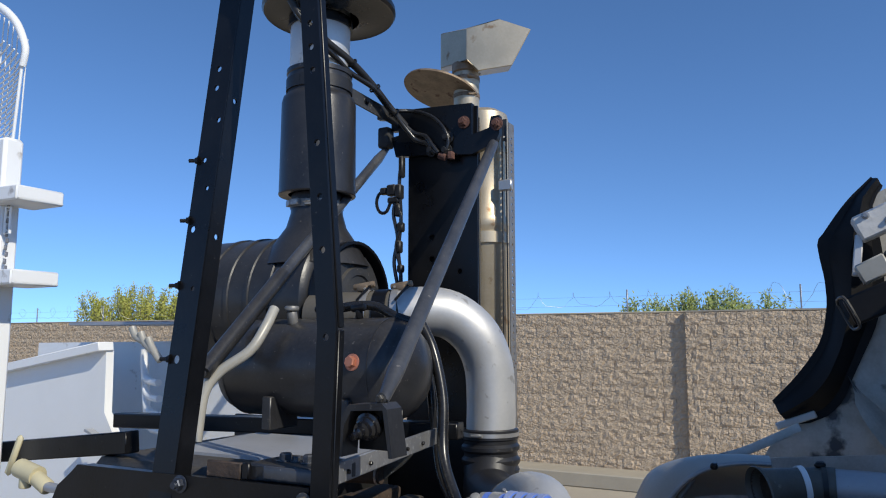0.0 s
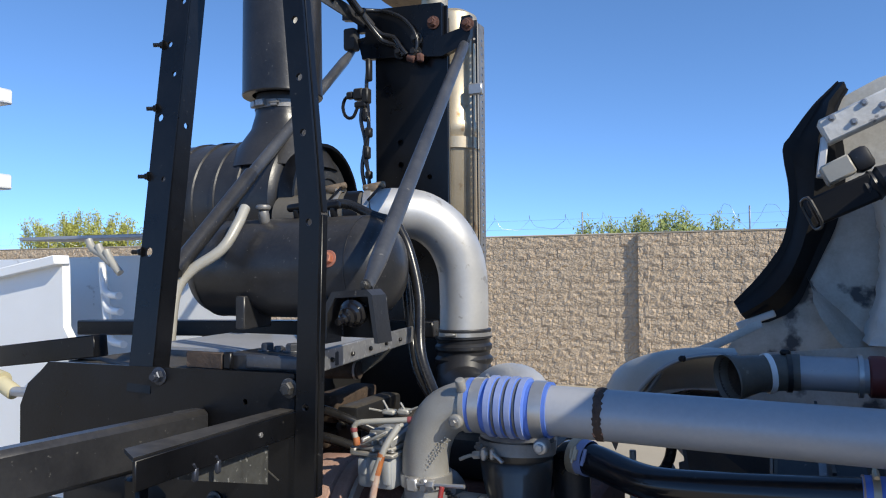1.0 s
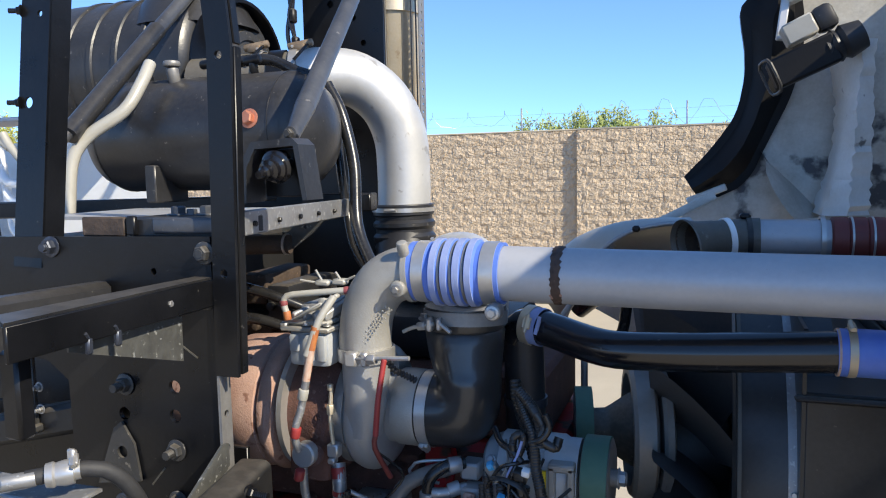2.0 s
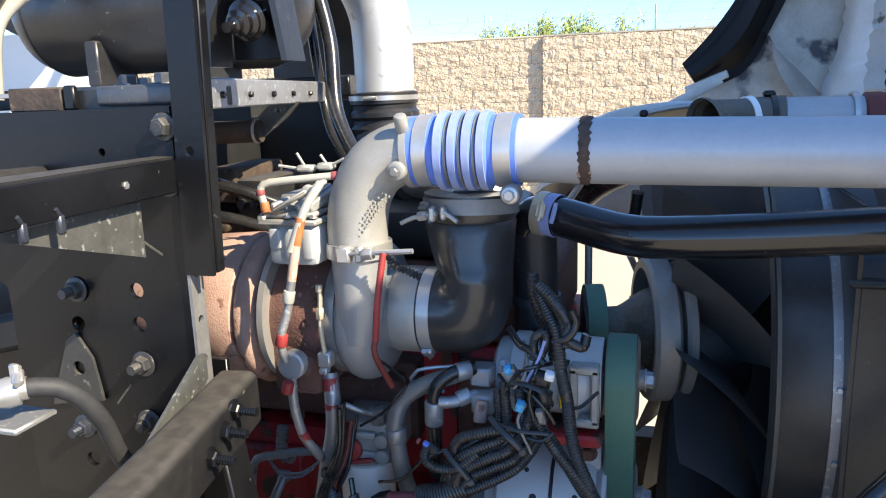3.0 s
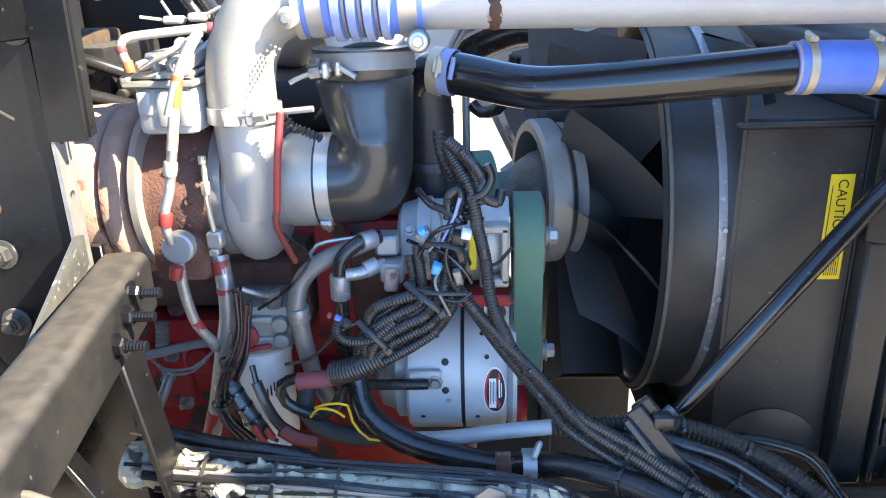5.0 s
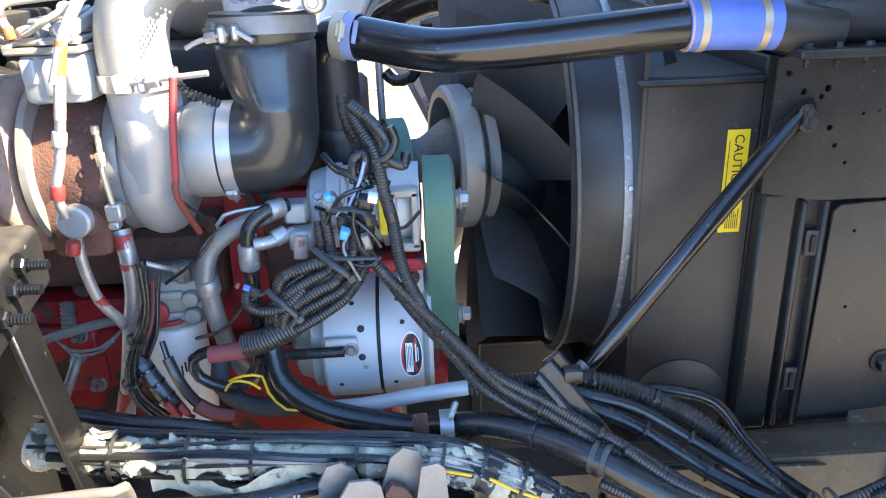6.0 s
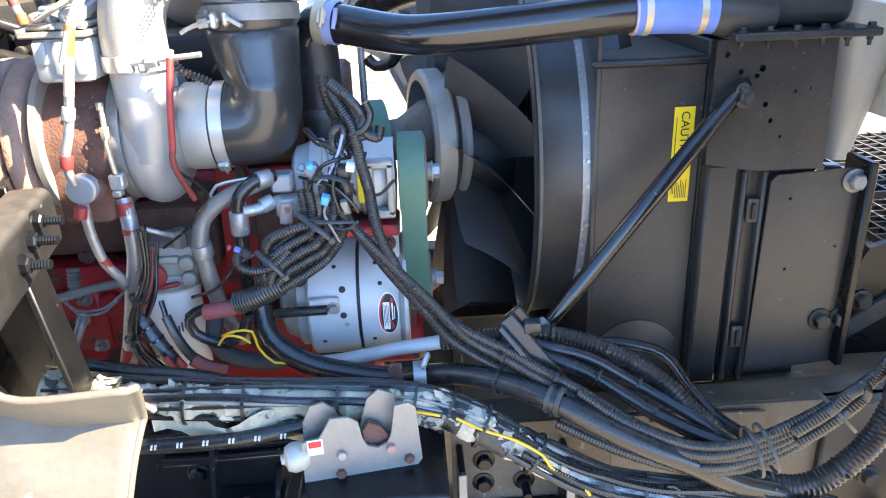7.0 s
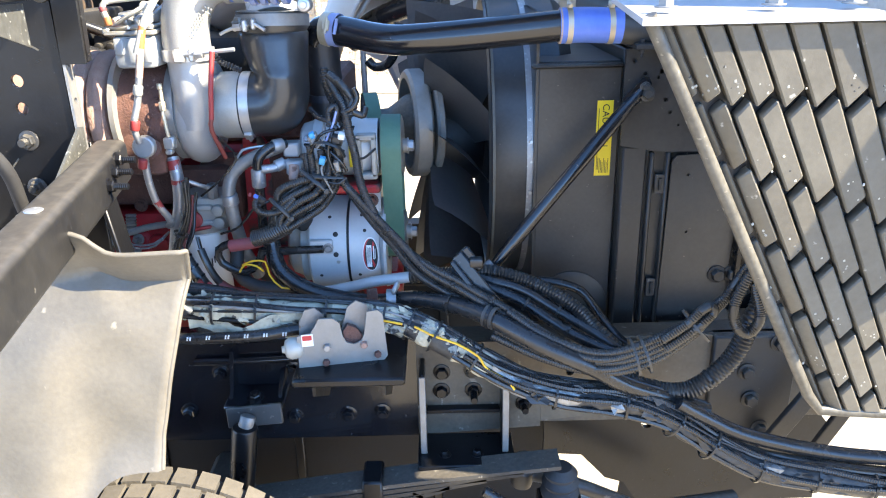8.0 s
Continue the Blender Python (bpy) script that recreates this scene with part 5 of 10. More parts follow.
ring(bm, (-0.885, 1.66, 1.586), Z, 0.0585, 0.028, 0.006)
part("v_band", bm, STEEL, elbow)
bm = fresh()
tube(bm, [(-0.90, 1.588, 1.588), (-0.80, 1.575, 1.598), (-0.745, 1.57, 1.603)], 0.005, 8)
drum(bm, (-0.845, 1.582, 1.592), (-0.825, 1.58, 1.594), 0.012, 0.002, 6)
box(bm, (-0.90, 1.578, 1.572), (-0.872, 1.60, 1.604), 0.004)
box(bm, (-0.862, 1.578, 1.574), (-0.846, 1.60, 1.606), 0.004)
part("v_band_screw", bm, STEEL, elbow)
dot = bpy.data.meshes.new("cast_dot")
bm = fresh()
drum(bm, (0, 0, 0), (0, -0.0025, 0), 0.0024, 0.001, 8)
bm.to_mesh(dot)
bm.free()
dot.materials.append(CAST_ALU)
pieces("cast_dot", dot, elbow, [Matrix.Translation(Vector((-0.895, 1.6025, 1.60)).lerp(Vector((-0.815, 1.617, 1.70)), k / 11) + Vector((0.0062 * q, 0.001 * q, -0.0035 * q)))
                                for k in range(12) for q in range(3)])

# ---- charge air pipe with its humped hose ----
PY, PZ = 1.676, 1.771
hump = thing("hump_hose", (-0.67, PY, 1.70), "blue silicone humped hose with four steel bands", "hose")
bm = fresh()
prof = [(-0.772, 0.058), (-0.772, 0.0645), (-0.722, 0.0645)]
for k in range(4):
    h = -0.718 + 0.026 * k
    prof += [(h, 0.064), (h + 0.006, 0.071), (h + 0.016, 0.072), (h + 0.022, 0.064)]
prof += [(-0.612, 0.0645), (-0.568, 0.0645), (-0.568, 0.058)]
lathe(bm, prof, (0, PY, PZ), X, 48)
part("sleeve", bm, BLUE, hump)
for k in range(4):
    bm = fresh()
    ring(bm, (-0.707 + 0.026 * k, PY, PZ), X, 0.0665, 0.013, 0.0066, 44)
    part("hump_band", bm, PALE_BLUE, hump, "pale faded hump")
for k in range(3):
    bm = fresh()
    ring(bm, (-0.694 + 0.026 * k, PY, PZ), X, 0.064, 0.005, 0.004, 44)
    part("wire_ring", bm, DULL_STEEL, hump)
clamp(hump, (-0.742, PY, PZ), X, 0.065, 0.026, STEEL, (0, 0.7, 0.7))
clamp(hump, (-0.592, PY, PZ), X, 0.065, 0.030, STEEL, (0, 0.2, -1))
bm = fresh()
drum(bm, (-0.575, 1.60, 1.70), (-0.575, 1.635, 1.70), 0.018)
part("screw_housing", bm, DULL_STEEL, hump)
bolt(hump, (-0.575, 1.60, 1.70), (0, -1, 0), 0.010, STEEL)
charge = thing("charge_air_pipe", (0, PY, 1.71), "grey painted charge air pipe with a rusty weld seam", "pipe")
bm = fresh()
tube(bm, [(-0.60, PY, PZ), (-0.2, PY + 0.004, PZ - 0.006), (0.3, PY + 0.008, PZ - 0.011), (0.72, PY + 0.02, PZ - 0.013), (0.86, PY + 0.10, PZ - 0.03), (0.90, PY + 0.22, PZ - 0.12)], 0.0575, 40, 0.04)
part("pipe", bm, GREY_PIPE, charge)
bm = fresh()
lathe(bm, [(-0.010, 0.0565), (-0.007, 0.0588), (0.0, 0.0602), (0.007, 0.0588), (0.010, 0.0565)], (-0.452, PY + 0.001, PZ - 0.0015), X, 60)
bead = random.Random(31)
for v in bm.verts:
    v.co.x += bead.uniform(-0.0035, 0.0035)
    v.co += Vector((0, v.co.y - PY, v.co.z - PZ)) * bead.uniform(-0.012, 0.02)
part("weld_seam", bm, WELD, charge, "rusty weld seam", 70)
for k in range(8):
    a = bead.uniform(3.6, 4.6)
    x = -0.452 + bead.gauss(0, 0.006)
    n_ = Vector((0, math.cos(a), math.sin(a)))
    bm = fresh()
    c = Vector((x, PY + 0.001, PZ - 0.002)) + n_ * 0.0574
    t_ = X.cross(n_)
    hub = bm.verts.new(c + n_ * 0.0008)
    rim = [bm.verts.new(c + (X * math.cos(b) * bead.uniform(0.002, 0.007) + t_ * math.sin(b) * bead.uniform(0.004, 0.011)) - n_ * 0.0003) for b in (2 * math.pi * j / 9 for j in range(9))]
    for j in range(9):
        bm.faces.new((hub, rim[j], rim[(j + 1) % 9]))
    part("rust_run", bm, RUST_LIGHT, charge, "rust run below the weld")

# ---- rubber inlet elbow ----
inlet = thing("inlet_elbow", (-0.70, TY, 1.36), "large black rubber intake elbow clamped to the turbocharger", "elbow")
def mitred_elbow(bm, corner, y0, r, wide, low, high, square):
    """A moulded elbow: rings swing about the inner corner, from facing -x to facing up. Its outer corner is squarer than a round bend,
    and it is slimmer along x after the bend; high: rows of (z, left, right, half depth, shift back)."""
    rings = []
    cx, cz = corner

    def ring_at(c, way, half, ry, y):
        out = []
        for k in range(40):
            a = 2 * math.pi * k / 40
            out.append(bm.verts.new(Vector((c[0] + way[0] * math.cos(a) * half, y + math.sin(a) * ry, c[1] + way[1] * math.cos(a) * half))))
        rings.append(out)

    for x in low:
        ring_at((x, cz - r), (0, -1), r, r, y0)
    for i in range(13):
        a = radians(90 * i / 12)
        d = ((math.sin(a) / wide) ** square + (math.cos(a) / (2 * r)) ** square) ** (-1 / square)
        way = (math.sin(a), -math.cos(a))
        ring_at((cx + way[0] * d / 2, cz + way[1] * d / 2), way, d / 2, r, y0)
    for z, left, right, ry, y in high:
        ring_at(((left + right) / 2, z), (1, 0), (right - left) / 2, ry, y0 + y)
    for a, b in zip(rings, rings[1:]):
        for k in range(40):
            bm.faces.new((a[k], a[(k + 1) % 40], b[(k + 1) % 40], b[k]))
    bm.faces.new(rings[0]), bm.faces.new(rings[-1][::-1])


bm = fresh()
mitred_elbow(bm, (-0.746, 1.524), TY, 0.0865, 0.142, (-0.832, -0.795, -0.760), ((1.535, -0.757, -0.604, 0.0865, 0.004), (1.555, -0.766, -0.603, 0.088, 0.01), (1.58, -0.775, -0.602, 0.090, 0.016), (1.605, -0.781, -0.601, 0.092, 0.022),
             (1.622, -0.785, -0.600, 0.0925, 0.026), (1.628, -0.780, -0.604, 0.0885, 0.027), (1.634, -0.786, -0.599, 0.0935, 0.028), (1.68, -0.787, -0.599, 0.0935, 0.033)), 2.9)
part("elbow", bm, ELBOW, inlet, angle=60)
bm = fresh()
lathe(bm, [(-0.84, 0.088), (-0.838, 0.0892), (-0.79, 0.0892), (-0.785, 0.0872)], (0, TY, 1.4375), X, 44)
part("metal_neck", bm, CAST_ALU, inlet, "bare cast metal neck")
clamp(inlet, (-0.693, TY + 0.031, 1.654), (0, 0.08, 1), 0.0955, 0.030, DULL_STEEL, (-0.8, -0.7, 0))
clamp(inlet, (-0.768, TY, 1.4375), X, 0.0875, 0.025, STEEL, (0, -0.75, -1))
bm = fresh()
tube(bm, [(-0.812, 1.70, 1.628), (-0.785, 1.70, 1.640), (-0.735, 1.692, 1.650)], 0.0045, 8)
drum(bm, (-0.775, 1.699, 1.643), (-0.755, 1.695, 1.646), 0.010, 0.002, 6)
box(bm, (-0.752, 1.685, 1.634), (-0.738, 1.71, 1.664), 0.004)
box(bm, (-0.728, 1.683, 1.638), (-0.716, 1.708, 1.666), 0.004)
tube(bm, [(-0.722, 1.688, 1.656), (-0.690, 1.676, 1.638)], 0.005, 8)
part("clamp_screw", bm, STEEL, inlet, "bright T-bolt of the clamp")

# ---- black coolant pipe with blue hose ----
cool = thing("coolant_pipe", (-0.2, 1.76, 1.55), "gloss black coolant pipe with blue silicone hose ends", "pipe")
bm = fresh()
tube(bm, [(-0.60, 1.893, 1.585), (-0.585, 1.887, 1.61), (-0.56, 1.875, 1.622), (-0.50, 1.855, 1.614), (-0.44, 1.825, 1.603), (-0.385, 1.795, 1.597), (-0.32, 1.772, 1.598), (-0.15, 1.752, 1.610), (0.05, 1.738, 1.627), (0.075, 1.736, 1.629)], 0.0405, 32, 0.02)
part("pipe", bm, BLACK_GLOSS, cool)
bm = fresh()
tube(bm, [(-0.566, 1.878, 1.622), (-0.55, 1.873, 1.621), (-0.533, 1.867, 1.62)], 0.0445, 28)
part("hose_end", bm, PALE_BLUE, cool, "pale blue hose end")
clamp(cool, (-0.558, 1.876, 1.621), (1, -0.35, -0.1), 0.0455, 0.022, HEAT_STEEL, (0, -1, 0.3))
clamp(cool, (-0.53, 1.866, 1.619), (1, -0.4, -0.1), 0.0435, 0.010, PALE_BLUE, (0, -1, 0.3))
bm = fresh()
tube(bm, [(-0.585, 1.90, 1.60), (-0.582, 1.905, 1.52), (-0.58, 1.905, 1.36)], 0.048, 24)
part("riser", bm, RUBBER, cool)
bm = fresh()
ring(bm, (-0.58, 1.905, 1.43), Z, 0.048, 0.02, 0.005)
part("riser_band", bm, GREY_BOLT, cool, "dark blue hose band")
bm = fresh()
tube(bm, [(0.065, 1.737, 1.628), (0.13, 1.734, 1.629), (0.225, 1.732, 1.625)], 0.0455, 32)
part("hose", bm, BLUE, cool, "blue silicone hose")
clamp(cool, (0.088, 1.736, 1.629), X, 0.046, 0.014, HEAT_STEEL, (0, -0.2, 1))
clamp(cool, (0.195, 1.733, 1.627), X, 0.046, 0.014, HEAT_STEEL, (0, -0.2, 1))
bm = fresh()
ring(bm, (0.066, 1.737, 1.628), X, 0.0405, 0.004, 0.0055)
part("hose_lip", bm, SALMON, cool, "pinkish red hose edge")
bm = fresh()
tube(bm, [(0.22, 1.732, 1.624), (0.28, 1.735, 1.615), (0.34, 1.75, 1.61)], 0.043, 28)
part("tank_spout", bm, BLACK_PLASTIC, cool)

# ---- radiator, shroud and fan ----
FY, FZ, FR = 2.285, 1.22, 0.47
shroud = thing("fan_shroud", (0.1, 2.2, 0.74), "black fan shroud with a pale steel strap and yellow caution label", "fan shroud")
bm = fresh()
lathe(bm, [(-0.105, FR - 0.012), (-0.112, FR - 0.004), (-0.105, FR + 0.006), (-0.09, FR), (-0.02, FR - 0.006), (0.03, FR + 0.004), (0.03, FR - 0.02), (-0.02, FR - 0.025), (-0.09, FR - 0.018)], (0, FY, FZ), X, 72, closed=True)
part("mouth_ring", bm, BLACK_PLASTIC, shroud)
bm = fresh()
ring(bm, (0.008, FY, FZ), X, FR - 0.002, 0.022, 0.006, 72)
part("strap", bm, ZINC, shroud, "pale steel strap")
bm = fresh()
ring(bm, (-0.098, FY, FZ), X, FR + 0.004, 0.008, 0.008, 72)
part("lip", bm, GRILLE, shroud, "worn pale lip")
for a in (205, 188, 170):
    p = Vector((0.008, FY + (FR + 0.004) * math.cos(radians(a)), FZ + (FR + 0.004) * math.sin(radians(a))))
    bolt(shroud, p, (0, math.cos(radians(a)), math.sin(radians(a))), 0.006, STEEL, washer=False, name="rivet")
# box behind the mouth: four walls round the radiator core
for name, lo, hi in (("side_panel", (0.02, 1.79, 0.745), (0.252, 1.80, 1.515)), ("top_panel", (0.02, 1.79, 1.517), (0.252, 2.71, 1.53)),
                     ("bottom_panel", (0.02, 1.79, 0.733), (0.252, 2.71, 0.743)), ("far_panel", (0.02, 2.70, 0.745), (0.252, 2.712, 1.515))):
    bm = fresh()
    box(bm, lo, hi, 0.004)
    part(name, bm, BLACK_PLASTIC, shroud)
bm = fresh()
box(bm, (0.0, 1.776, 1.512), (0.252, 1.80, 1.524), 0.005)
part("top_crease", bm, BLACK_DUSTY, shroud)
bm = fresh()
m = Matrix(((0, 0, 1), (-1, 0, 0), (0, 1, 0))).to_4x4()
m.translation = (0.014, 0, 0)
ring_pts = [(-FY + (FR - 0.022) * math.cos(2 * math.pi * k / 48), FZ + (FR - 0.022) * math.sin(2 * math.pi * k / 48)) for k in range(48)]
loops = [[(-2.71, 0.745), (-1.79, 0.745), (-1.79, 1.66), (-2.71, 1.66)], ring_pts]
edges = []
for lp in loops:
    vs = [bm.verts.new(m @ Vector((x, y, 0))) for x, y in lp]
    edges += [bm.edges.new((vs[i], vs[(i + 1) % len(vs)])) for i in range(len(vs))]
bmesh.ops.triangle_fill(bm, use_beauty=True, use_dissolve=False, edges=edges)
geom = bmesh.ops.extrude_face_region(bm, geom=bm.faces[:])["geom"]
bmesh.ops.translate(bm, verts=[g for g in geom if isinstance(g, bmesh.types.BMVert)], vec=(0.008, 0, 0))
part("front_wall", bm, BLACK_PLASTIC, shroud)
bm = fresh()
lathe(bm, [(0.03, FR - 0.004), (0.10, FR + 0.001), (0.14, FR - 0.03)], (0, FY, FZ), X, 64)
part("throat", bm, BLACK_PLASTIC, shroud)
bm = fresh()
drum(bm, (0.135, 1.784, 0.80), (0.135, 1.79, 0.80), 0.11, 0.003, 48)
part("pressed_boss", bm, BLACK_PLASTIC, shroud)
# caution label
bm = fresh()
box(bm, (0.187, 1.7875, 1.207), (0.232, 1.7895, 1.422), 0.0)
label = part("caution_label", bm, YELLOW, shroud, "yellow caution label, black letters")
txt = bpy.data.curves.new("caution_text", "FONT")
txt.body, txt.size, txt.extrude = "CAUTION", 0.027, 0.0003
txt.materials.append(INK)
word = new("caution_text", txt)
word.parent = label
mm = Matrix(((0, 1, 0), (0, 0, -1), (-1, 0, 0))).to_4x4()
mm.translation = Vector((0.203, 1.7868, 1.413)) - BASE[shroud.name]
word.matrix_basis = mm
BASE[word.name] = BASE[shroud.name]
bm = fresh()
for k, x in enumerate((0.192, 0.1955)):
    box(bm, (x, 1.7868, 1.225), (x + 0.0015, 1.7874, 1.26 if k else 1.40), 0)
for k in range(7):
    box(bm, (0.200 + 0.004 * k, 1.7868, 1.215), (0.2015 + 0.004 * k, 1.7874, 1.258 - 0.006 * (k % 3)), 0)
part("small_print", bm, INK, label, "bars of small print")

radiator = thing("radiator", (0.38, 2.2, 0.74), "black radiator with bolted top tank and perforated side plates", "radiator")
bm = fresh()
box(bm, (0.255, 1.80, 0.75), (0.47, 2.70, 1.56), 0.004)
part("core", bm, BLACK_PLASTIC, radiator)
bm = fresh()
hs = [(0.30, 1.50, 0.006), (0.345, 1.505, 0.007), (0.335, 1.49, 0.005), (0.42, 1.455, 0.004), (0.45, 1.46, 0.004), (0.36, 1.43, 0.006), (0.375, 1.395, 0.005), (0.40, 1.36, 0.004), (0.268, 1.535, 0.006)]
plate(bm, [(0.245, 1.305), (0.365, 1.285), (0.505, 1.285), (0.497, 1.565), (0.245, 1.565)], facing(0, 1.742, 0), 0.006, hs)
part("upper_side_plate", bm, BLACK_PLASTIC, radiator)
bm = fresh()
box(bm, (0.255, 1.745, 0.745), (0.325, 1.79, 1.30), 0.006)
part("side_channel", bm, BLACK_PLASTIC, radiator)
bm = fresh()
plate(bm, [(0.325, 0.75), (0.525, 0.75), (0.505, 1.285), (0.325, 1.285)], facing(0, 1.775, 0), 0.012, [(0.40, 1.25, 0.004)])
part("lower_side_plate", bm, BLACK_PLASTIC, radiator)
for x in (0.333, 0.378):
    bm = fresh()
    box(bm, (x, 1.738, 0.755), (x + 0.012, 1.762, 1.283), 0.004)
    part("rib", bm, BLACK_PLASTIC, radiator)
for z in (1.19, 0.87):
    bm = fresh()
    box(bm, (0.352, 1.744, z - 0.028), (0.380, 1.752, z + 0.028), 0.002)
    part("latch_tab", bm, BLACK_WORN, radiator)
    bm = fresh()
    box(bm, (0.362, 1.738, z - 0.018), (0.370, 1.745, z + 0.018), 0.001)
    part("latch_tongue", bm, INK, radiator)
bm = fresh()
plate(bm, [(0.385, 0.78), (0.60, 0.80), (0.612, 0.895), (0.585, 0.93), (0.600, 1.285), (0.405, 1.275), (0.392, 1.262)], facing(0, 1.735, 0), 0.006, [(0.44, 1.22, 0.004), (0.45, 1.05, 0.004), (0.56, 1.10, 0.004)])
part("baffle", bm, BLACK_PLASTIC, radiator, "flat black baffle plate")
bm = fresh()
box(bm, (0.592, 1.70, 0.80), (0.612, 1.80, 1.30), 0.004)
part("baffle_edge", bm, BLACK, radiator)
for x, z in ((0.578, 1.255), (0.598, 0.915), (0.553, 0.915)):
    bolt(radiator, (x, 1.728, z), r=0.019, mat=DULL_STEEL if z > 1 else BLACK_DUSTY)
bm = fresh()
box(bm, (0.255, 1.675, 1.568), (0.55, 2.72, 1.584), 0.003)
part("tank_flange", bm, BLACK_PLASTIC, radiator)
bm = fresh()
box(bm, (0.275, 1.725, 1.584), (0.52, 2.70, 1.68), 0.03, None, 3)
part("top_tank", bm, BLACK_PLASTIC, radiator)
for x in (0.275, 0.33, 0.385, 0.44, 0.49, 0.535):
    bolt(radiator, (x, 1.695, 1.584), (0, 0, 1), 0.008, BLACK_DUSTY)
    bolt(radiator, (x, 1.695, 1.568), (0, 0, -1), 0.007, BLACK_DUSTY, stud=0.012)
bm = fresh()
box(bm, (-0.03, 1.81, 0.58), (0.50, 2.70, 0.732), 0.02, None, 2)
part("lower_tank", bm, BLACK_PLASTIC, radiator)
bm = fresh()
beam(bm, (0.40, 1.79, 0.735), (1.2, 1.78, 0.735), 0.10, 0.03, Z)
part("foot_rail", bm, RAIL, radiator)

def turned(bm, pivot, degrees):
    """The fan and its drive stand at a small angle to the frame rails."""
    bmesh.ops.rotate(bm, cent=pivot, matrix=Matrix.Rotation(radians(degrees), 3, "Z"), verts=bm.verts)


fan = thing("cooling_fan", (-0.2, FY, FZ), "dark grey many-bladed cooling fan before the shroud mouth", "fan")
for k in range(13):
    bm = fresh()
    a = 2 * math.pi * k / 13 + 0.25
    rows = []
    for i in range(9):
        r = 0.10 + 0.345 * i / 8
        tw = radians(52 - 10 * i / 8)
        ch = 0.088 + 0.085 * i / 8 - 0.05 * max(0.0, i / 8 - 0.85)
        rad = Vector((0, math.cos(a), math.sin(a)))
        tan = Vector((0, -math.sin(a), math.cos(a)))
        c = Vector((-0.235, FY, FZ)) + rad * r
        row = []
        for j in range(6):
            u = j / 5 - 0.5
            bow = 0.018 * (1 - 4 * u * u)
            row.append(bm.verts.new(c + (tan * math.cos(tw) + X * math.sin(tw)) * (u * 2 * ch) + (X * math.cos(tw) - tan * math.sin(tw)) * bow))
        rows.append(row)
    for p, q in zip(rows, rows[1:]):
        for j in range(5):
            bm.faces.new((p[j], p[j + 1], q[j + 1], q[j]))
    bmesh.ops.solidify(bm, geom=bm.faces[:], thickness=0.004)
    turned(bm, (-0.22, FY, FZ), 9)
    part("blade", bm, FAN_DARK, fan)
bm = fresh()
drum(bm, (-0.30, FY, FZ), (-0.12, FY, FZ), 0.15, 0.02)
turned(bm, (-0.22, FY, FZ), 9)
part("hub", bm, BLACK_DUSTY, fan)

HY, HZ = 2.14, 1.30
drive = thing("fan_drive", (-0.34, HY, 1.12), "grey steel fan drive pulley with two broad rims", "pulley")
bm = fresh()
lathe(bm, [(-0.362, 0.146), (-0.362, 0.166), (-0.352, 0.174), (-0.310, 0.174), (-0.302, 0.165), (-0.296, 0.10), (-0.302, 0.10), (-0.310, 0.144)], (0, HY, HZ), X, 60, closed=True)
turned(bm, (-0.34, HY, HZ), 12)
part("front_rim", bm, PULLEY, drive)
bm = fresh()
lathe(bm, [(-0.292, 0.10), (-0.29, 0.156), (-0.282, 0.163), (-0.266, 0.160), (-0.260, 0.145), (-0.260, 0.0)], (0, HY, HZ), X, 60)
turned(bm, (-0.34, HY, HZ), 12)
part("rear_rim", bm, PULLEY, drive)
bm = fresh()
lathe(bm, [(-0.50, 0), (-0.50, 0.050), (-0.42, 0.054), (-0.405, 0.062), (-0.375, 0.082), (-0.355, 0.094), (-0.312, 0.104), (-0.312, 0.0)], (0, HY, HZ), X, 44)
turned(bm, (-0.34, HY, HZ), 12)
part("hub_cone", bm, SCRATCHED, drive, "brown dusty cast hub")
bm = fresh()
tube(bm, [(-0.30, HY + 0.03, HZ - 0.02), (-0.22, FY, FZ)], 0.06, 20)
part("fan_shaft", bm, BLACK_DUSTY, drive)
bm = fresh()
ring(bm, (-0.475, HY + 0.02, HZ + 0.002), X, 0.095, 0.045, 0.006, 48)
turned(bm, (-0.34, HY, HZ), 12)
part("belt", bm, GREEN_BELT, drive, "dark green ribbed belt")
bm = fresh()
drum(bm, (-0.498, HY + 0.02, HZ + 0.002), (-0.452, HY + 0.02, HZ + 0.002), 0.094)
turned(bm, (-0.34, HY, HZ), 12)
part("idler", bm, PULLEY, drive)

# ---- belt round compressor and alternator ----
belt = thing("drive_belt", (-0.39, 1.78, 0.98), "dark green drive belt on the compressor and alternator pulleys", "belt")
def belt_loop(c1, r1, c2, r2, t):
    """Outline in (y, z) of a belt round two pulleys."""
    d = Vector(c2) - Vector(c1)
    base = math.atan2(d.y, d.x)
    off = math.acos((r1 - r2) / d.length)
    pts = []
    for i in range(25):
        a = base + off + (2 * math.pi - 2 * off) * i / 24
        pts.append((c1[0] + (r1 + t) * math.cos(a), c1[1] + (r1 + t) * math.sin(a)))
    for i in range(25):
        a = base - off + 2 * off * i / 24
        pts.append((c2[0] + (r2 + t) * math.cos(a), c2[1] + (r2 + t) * math.sin(a)))
    return pts
bm = fresh()
P1, P2 = (1.785, 1.308), (1.80, 1.045)
outer, inner = belt_loop(P1, 0.083, P2, 0.066, 0.006), belt_loop(P1, 0.083, P2, 0.066, 0.0)
cols = [[bm.verts.new((x, p[0], p[1])) for p in lp] for x, lp in ((-0.416, outer), (-0.362, outer), (-0.362, inner), (-0.416, inner))]
